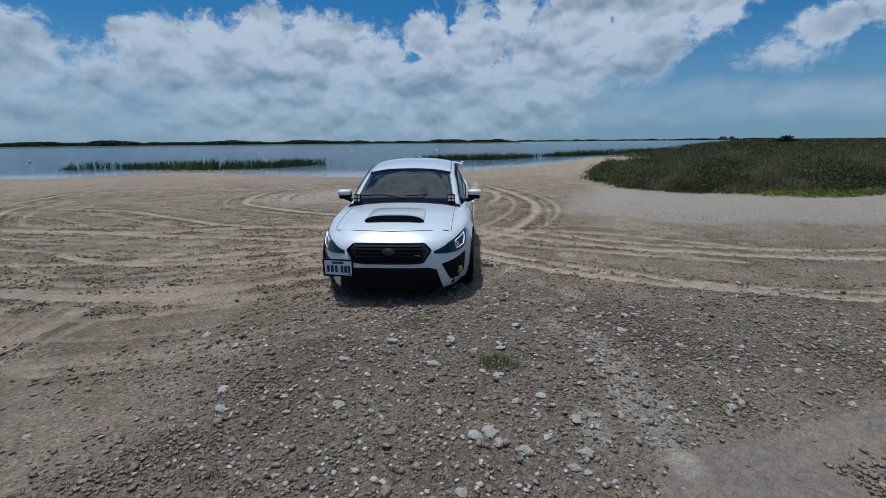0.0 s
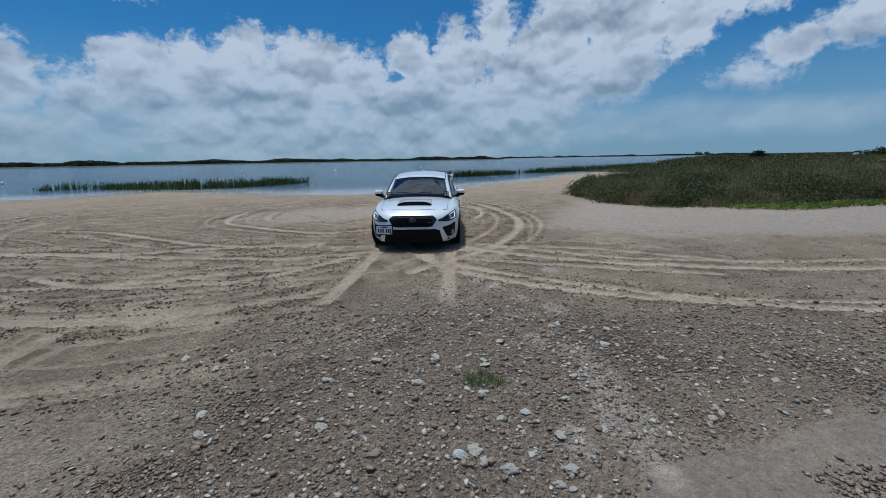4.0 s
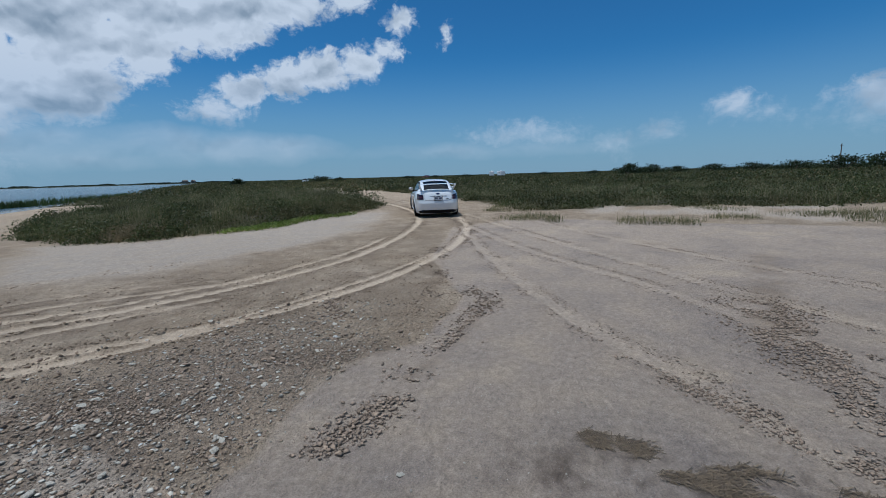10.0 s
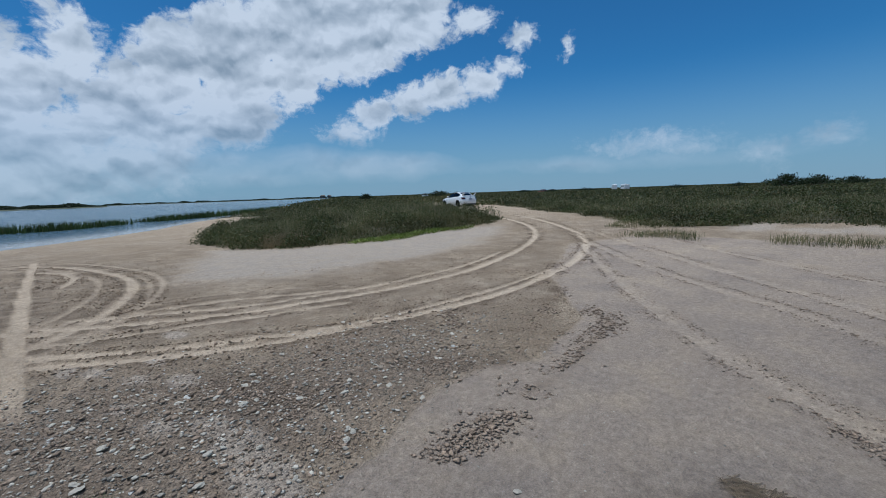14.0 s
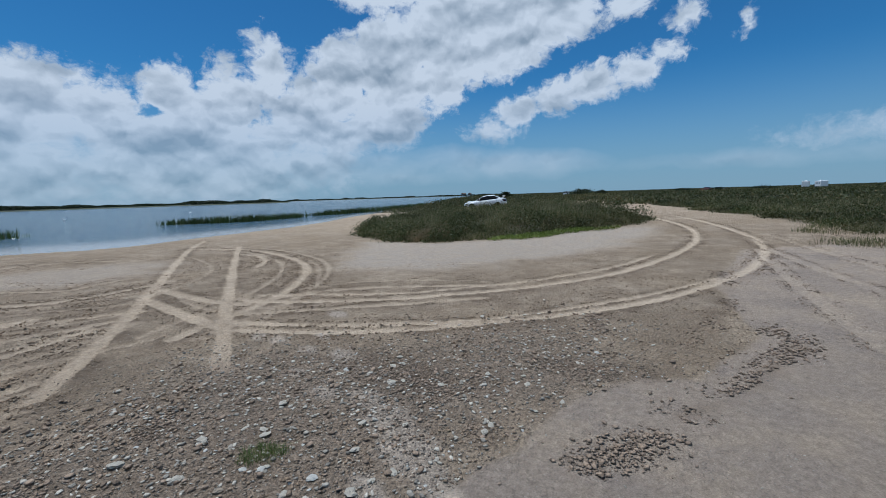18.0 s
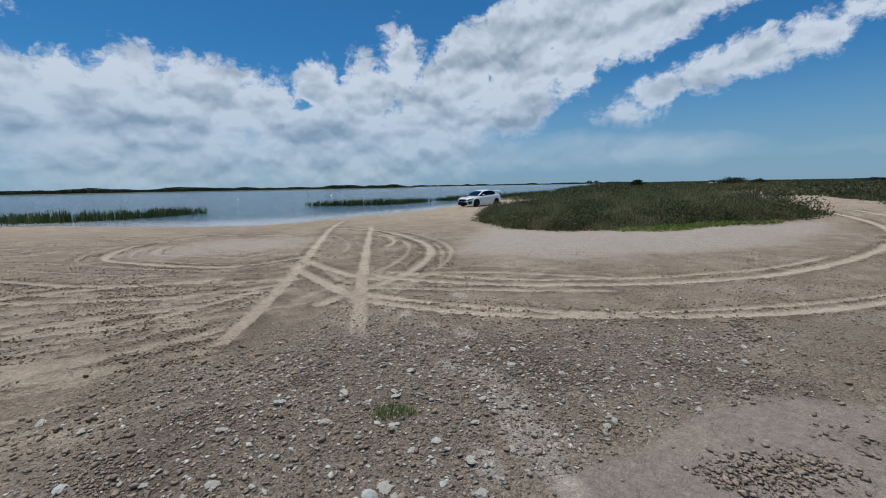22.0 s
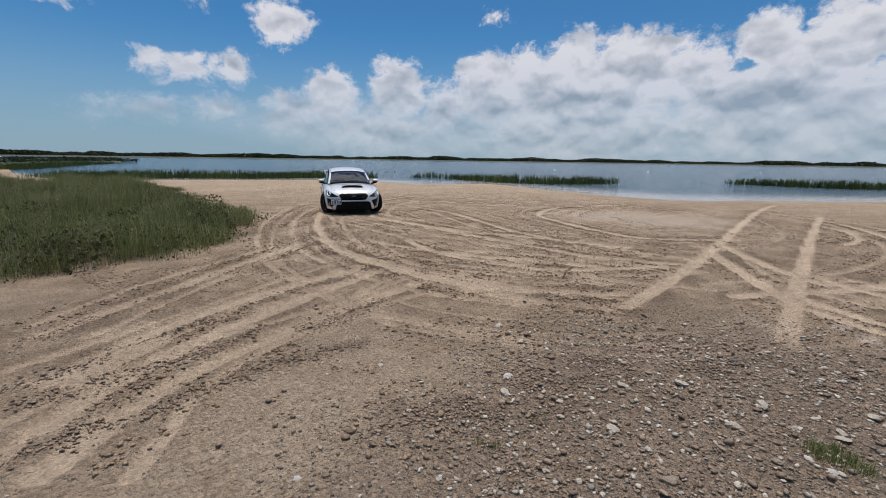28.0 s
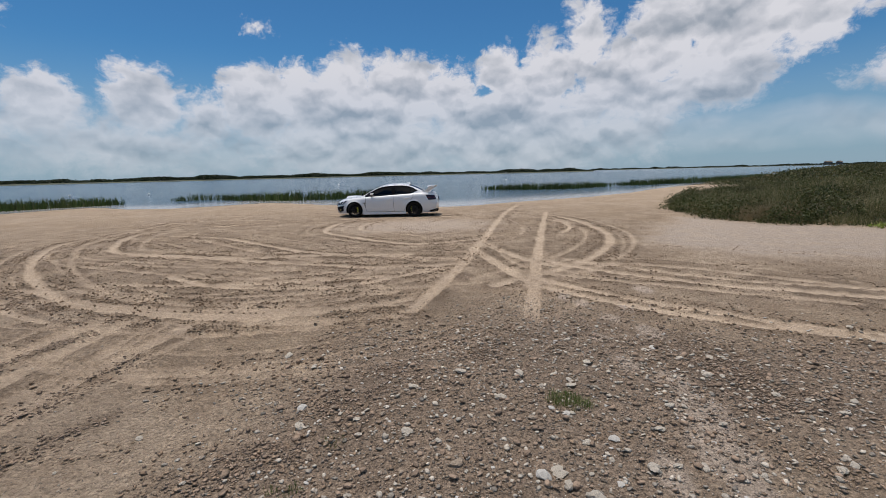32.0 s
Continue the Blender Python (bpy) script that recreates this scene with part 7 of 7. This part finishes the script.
def far_car(az, r, turn, mat, label):
    x, y = at_az(az, r)
    root = tagged(new("parked_car"), label, "car")
    root.matrix_basis = pose(x, y, ground_z(x, y), 0, 0, turn)
    part("body", block((4.8, 1.85, 0.75), (0, 0, 0.75), (0, 0, 0), 0.18), mat, root)
    part("cabin", block((2.9, 1.65, 0.7), (-0.3, 0, 1.42), (0, 0, 0), 0.15, taper=(0.8, 0.88)), GLOSS, root)
    part("roof", block((2.2, 1.42, 0.07), (-0.3, 0, 1.79), (0, 0, 0), 0.03), mat, root)
    for px in (-1.45, 1.45):
        for sd in (1, -1):
            bm = lathe([(0.0, -0.1), (0.33, -0.1), (0.36, 0.0), (0.33, 0.1), (0.0, 0.1)], 20)
            bmesh.ops.transform(bm, matrix=pose(px, 0.85 * sd, 0.36), verts=bm.verts)
            part("wheel", bm, RUBBER, root)


camper(-69.4, 210, 20)
camper(-70.6, 216, 35)
far_car(-45.4, 190, 30, WHITE, "white pick-up parked far off beside a bush")
far_car(-60.8, 230, 70, REDCAR, "dull red car parked far across the field")
far_car(-61.9, 235, 80, WHITE, "white car parked far across the field")
far_car(-58.2, 240, 60, WHITE, "white car parked far across the field")


def pole(az, r, tall):
    x, y = at_az(az, r)
    root = tagged(new("utility_pole"), "thin grey wooden utility pole on the field", "pole")
    root.matrix_basis = pose(x, y, ground_z(x, y))
    bm = bmesh.new()
    bmesh.ops.create_cone(bm, cap_ends=True, segments=10, radius1=0.16, radius2=0.1, depth=tall + 0.4, matrix=Matrix.Translation((0, 0, tall / 2 - 0.2)))
    part("mast", bm, WOODPOLE, root)
    part("cross_arm", block((1.6, 0.1, 0.12), (0, 0, tall - 0.5), (0, 0, 0), 0.01), WOODPOLE, root)


pole(-105.2, 150, 6.5)


def house(az, r, turn):
    x, y = at_az(az, r)
    root = tagged(new("beach_house"), "small dark beach house on the far spit", "house")
    root.matrix_basis = pose(x, y, 0.5, 0, 0, turn)
    part("wall", block((14, 9, 5), (0, 0, 4.5)), WOODPOLE, root)
    bm = bmesh.new()
    v = [bm.verts.new(q) for q in ((-7.6, -5, 7), (7.6, -5, 7), (7.6, 5, 7), (-7.6, 5, 7), (-7, 0, 10), (7, 0, 10))]
    for f in ((0, 1, 5, 4), (2, 3, 4, 5), (1, 2, 5), (3, 0, 4), (3, 2, 1, 0)):
        bm.faces.new([v[i] for i in f])
    part("roof", bm, BARK, root)
    for px in (-6, -2, 2, 6):
        for py in (-4, 4):
            part("stilt", tube([(px, py, -0.8), (px, py, 2.1)], 0.2), WOODPOLE, root)
    for px in (-4, 0, 4):
        part("window", block((1.6, 0.1, 1.4), (px, -4.55, 4.8)), GLOSS, root)


house(-32.2, 1420, 10)
house(-33.0, 1440, 40)


def buoy(x, y):
    root = tagged(new("buoy"), "small white float on the bay", "buoy", group="floats on the bay")
    root.matrix_basis = pose(x, y, WATER_Z)
    bm = bmesh.new()
    bmesh.ops.create_uvsphere(bm, u_segments=14, v_segments=9, radius=0.16, matrix=Matrix.Translation((0, 0, 0.08)))
    part("float", bm, WHITE, root, smooth=True)
    part("stick", tube([(0, 0, 0.2), (0.02, 0, 0.42)], 0.015), WHITE, root)


for bx, by in ((-34.4, 81.6), (-18.0, 84.8), (-1.8, 101.9), (-56.0, 46.7), (-46.2, 48.5)):
    buoy(bx, by)


# ---- what moves ----
# seconds, place on the ground, heading in degrees from +x to the left
DRIVE = [(0, -0.57, 6.58, 267), (0.5, -0.55, 6.80, 266.6), (1, -0.51, 7.20, 266.3), (2, -0.39, 8.42, 266.2), (3, -0.28, 9.59, 265.8), (3.5, -0.26, 9.96, 266), (4.2, -0.24, 10.25, 266.5), (5, -0.20, 10.15, 268),
         (5.5, -0.15, 9.73, 271), (6, 0.26, 8.64, 282.2), (6.5, 1.12, 7.45, 298.3), (7, 2.56, 6.18, 318.0), (7.5, 4.52, 5.35, 335.5), (8, 7.05, 5.17, 352.8), (8.5, 9.9, 5.7, 367), (9, 12.6, 6.6, 380), (10, 17.07, 9.14, 394),
         (11, 20.9, 12.6, 406), (12, 26.4, 18.4, 413.6), (13, 30.6, 23.6, 419), (14, 33.6, 28.3, 431), (15, 34.5, 31.9, 452), (16, 33.3, 34.6, 473), (17, 30.2, 36.3, 490), (18, 26.5, 37.8, 503), (19.2, 23.2, 39.0, 520),
         (20.5, 19.3, 39.4, 541), (21.5, 14.6, 38.3, 566), (22.5, 9.78, 35.35, 571), (23, 7.12, 33.5, 569), (24.5, -2.6, 26.3, 548), (25.5, -8.9, 24.2, 557), (26, -11.4, 22.6, 561), (26.5, -13.0, 20.6, 580),
         (27.2, -14.6, 16.4, 628), (27.8, -13.2, 11.4, 672), (28.5, -9.5, 8.04, 711.7), (29, -6.91, 6.96, 741.6), (29.5, -4.75, 7.2, 772.3), (30, -2.97, 9.05, 789.0), (30.5, -2.06, 11.2, 812), (31, -2.21, 14.5, 842), (31.5, -3.38, 17.1, 873), (32, -5.77, 19.0, 904.6)]


def drive_at(t):
    """Place and heading at a time, on a smooth line through the rows."""
    rows = np.array(DRIVE)
    out = []
    i = int(np.clip(np.searchsorted(rows[:, 0], t, "right") - 1, 0, len(rows) - 2))
    h = rows[i + 1, 0] - rows[i, 0]
    u = (t - rows[i, 0]) / h
    for c in (1, 2, 3):
        def slope(k):
            a, b = max(k - 1, 0), min(k + 1, len(rows) - 1)
            return (rows[b, c] - rows[a, c]) / (rows[b, 0] - rows[a, 0])
        p, q, m, n = rows[i, c], rows[i + 1, c], slope(i) * h, slope(i + 1) * h
        out.append((2 * u ** 3 - 3 * u ** 2 + 1) * p + (u ** 3 - 2 * u ** 2 + u) * m + (3 * u ** 2 - 2 * u ** 3) * q + (u ** 3 - u ** 2) * n)
    return out


def throw_sand():
    """Clods that the wheels throw up while the car slides, and that fall beside its track."""
    rng = np.random.default_rng(77)
    for n in range(34):
        t0 = 28.55 + n * 0.072
        x, y, head = drive_at(t0)
        a = radians(head)
        ahead, out = np.array([math.cos(a), math.sin(a)]), np.array([math.sin(a), -math.cos(a)])
        wheel_x = (-1.325, 1.325, -1.325, -0.4)[n % 4]
        p = np.array([x, y]) + ahead * (wheel_x - 0.25) + out * (0.95 + rng.uniform(-0.1, 0.15))
        v0, t = icosa()
        k = 44
        c = np.stack([rng.normal(0, 0.24, k), rng.normal(0, 0.12, k), rng.uniform(-0.012, 0.05, k)], -1)
        size = 0.006 + 0.016 * rng.uniform(0, 1, k) ** 2.5
        v = (v0[None] * rng.uniform(0.6, 1.2, (k, 12, 1)) * size[:, None, None] + c[:, None]).reshape(-1, 3)
        heap = new("thrown_sand", mesh_np("thrown_sand", v, (t[None] + np.arange(k)[:, None, None] * 12).reshape(-1, 3), CLOD))
        tagged(heap, "loose brown sand clods thrown up by the car's wheels", "sand", group="sand thrown up by the wheels")
        go = out * rng.uniform(0.15, 0.5) - ahead * rng.uniform(-0.1, 0.35)
        high, spin = rng.uniform(0.14, 0.36), rng.uniform(-40, 40)
        face = rng.uniform(0, 360)
        rows = [(0.0, pose(*p, height(*p) - 0.045, 0, 0, face)), (t0, pose(*p, height(*p) - 0.045, 0, 0, face))]
        for f in (0.2, 0.4, 0.6, 0.8, 1.0):
            q = p + go * f
            rows.append((t0 + 0.42 * f, pose(*q, height(*q) - 0.045 + 0.03 * f + high * 4 * f * (1 - f), spin * math.sin(f * math.pi), 0, face + 20 * f)))
        rows.append((32.0, rows[-1][1]))
        walk(heap, rows)


def motions():
    rows, spin, turned = [], [], 0.0
    step = 1 / FPS
    count = round(32 * FPS)
    path = np.array([drive_at(k * step) for k in range(count + 1)])
    z = rise(path[:, 0], path[:, 1])[0] + 0.005
    for k in range(0, count + 1, 3):
        x, y, head = path[k]
        c, s = math.cos(radians(head)), math.sin(radians(head))
        ends = rise(np.array([x + c * 1.3, x - c * 1.3]), np.array([y + s * 1.3, y - s * 1.3]))[0]
        pitch = math.degrees(math.atan2(ends[1] - ends[0], 2.6))
        rows.append((k * step, pose(x, y, z[k], 0, pitch, head)))
    walk(CAR, rows)
    steer_at, moved = [], []
    for k in range(count + 1):
        a, b = path[max(k - 5, 0)], path[min(k + 5, count)]
        head = radians(path[k][2])
        go = (b[0] - a[0]) * math.cos(head) + (b[1] - a[1]) * math.sin(head)
        bend = math.degrees(math.atan(2.65 * radians(b[2] - a[2]) / go)) if abs(go) > 0.25 else 0.0
        steer_at.append(max(-26.0, min(26.0, bend)))
        moved.append(go / (min(k + 5, count) - max(k - 5, 0)))
    steer = np.convolve(np.pad(steer_at, 12, mode="edge"), np.ones(25) / 25, mode="valid")
    for wheel_ob in WHEELS:
        x, y, zz = wheel_ob.matrix_basis.translation
        turned, out = 0.0, []
        for k in range(count + 1):
            turned += math.degrees(moved[k] / WR)
            m = pose(x, y, zz, 0, 0, steer[k] if x > 0 else 0) @ pose(0, 0, 0, 0, turned % 360, 0)
            out.append((k * step, m))
        walk(wheel_ob, out)
    throw_sand()


motions()
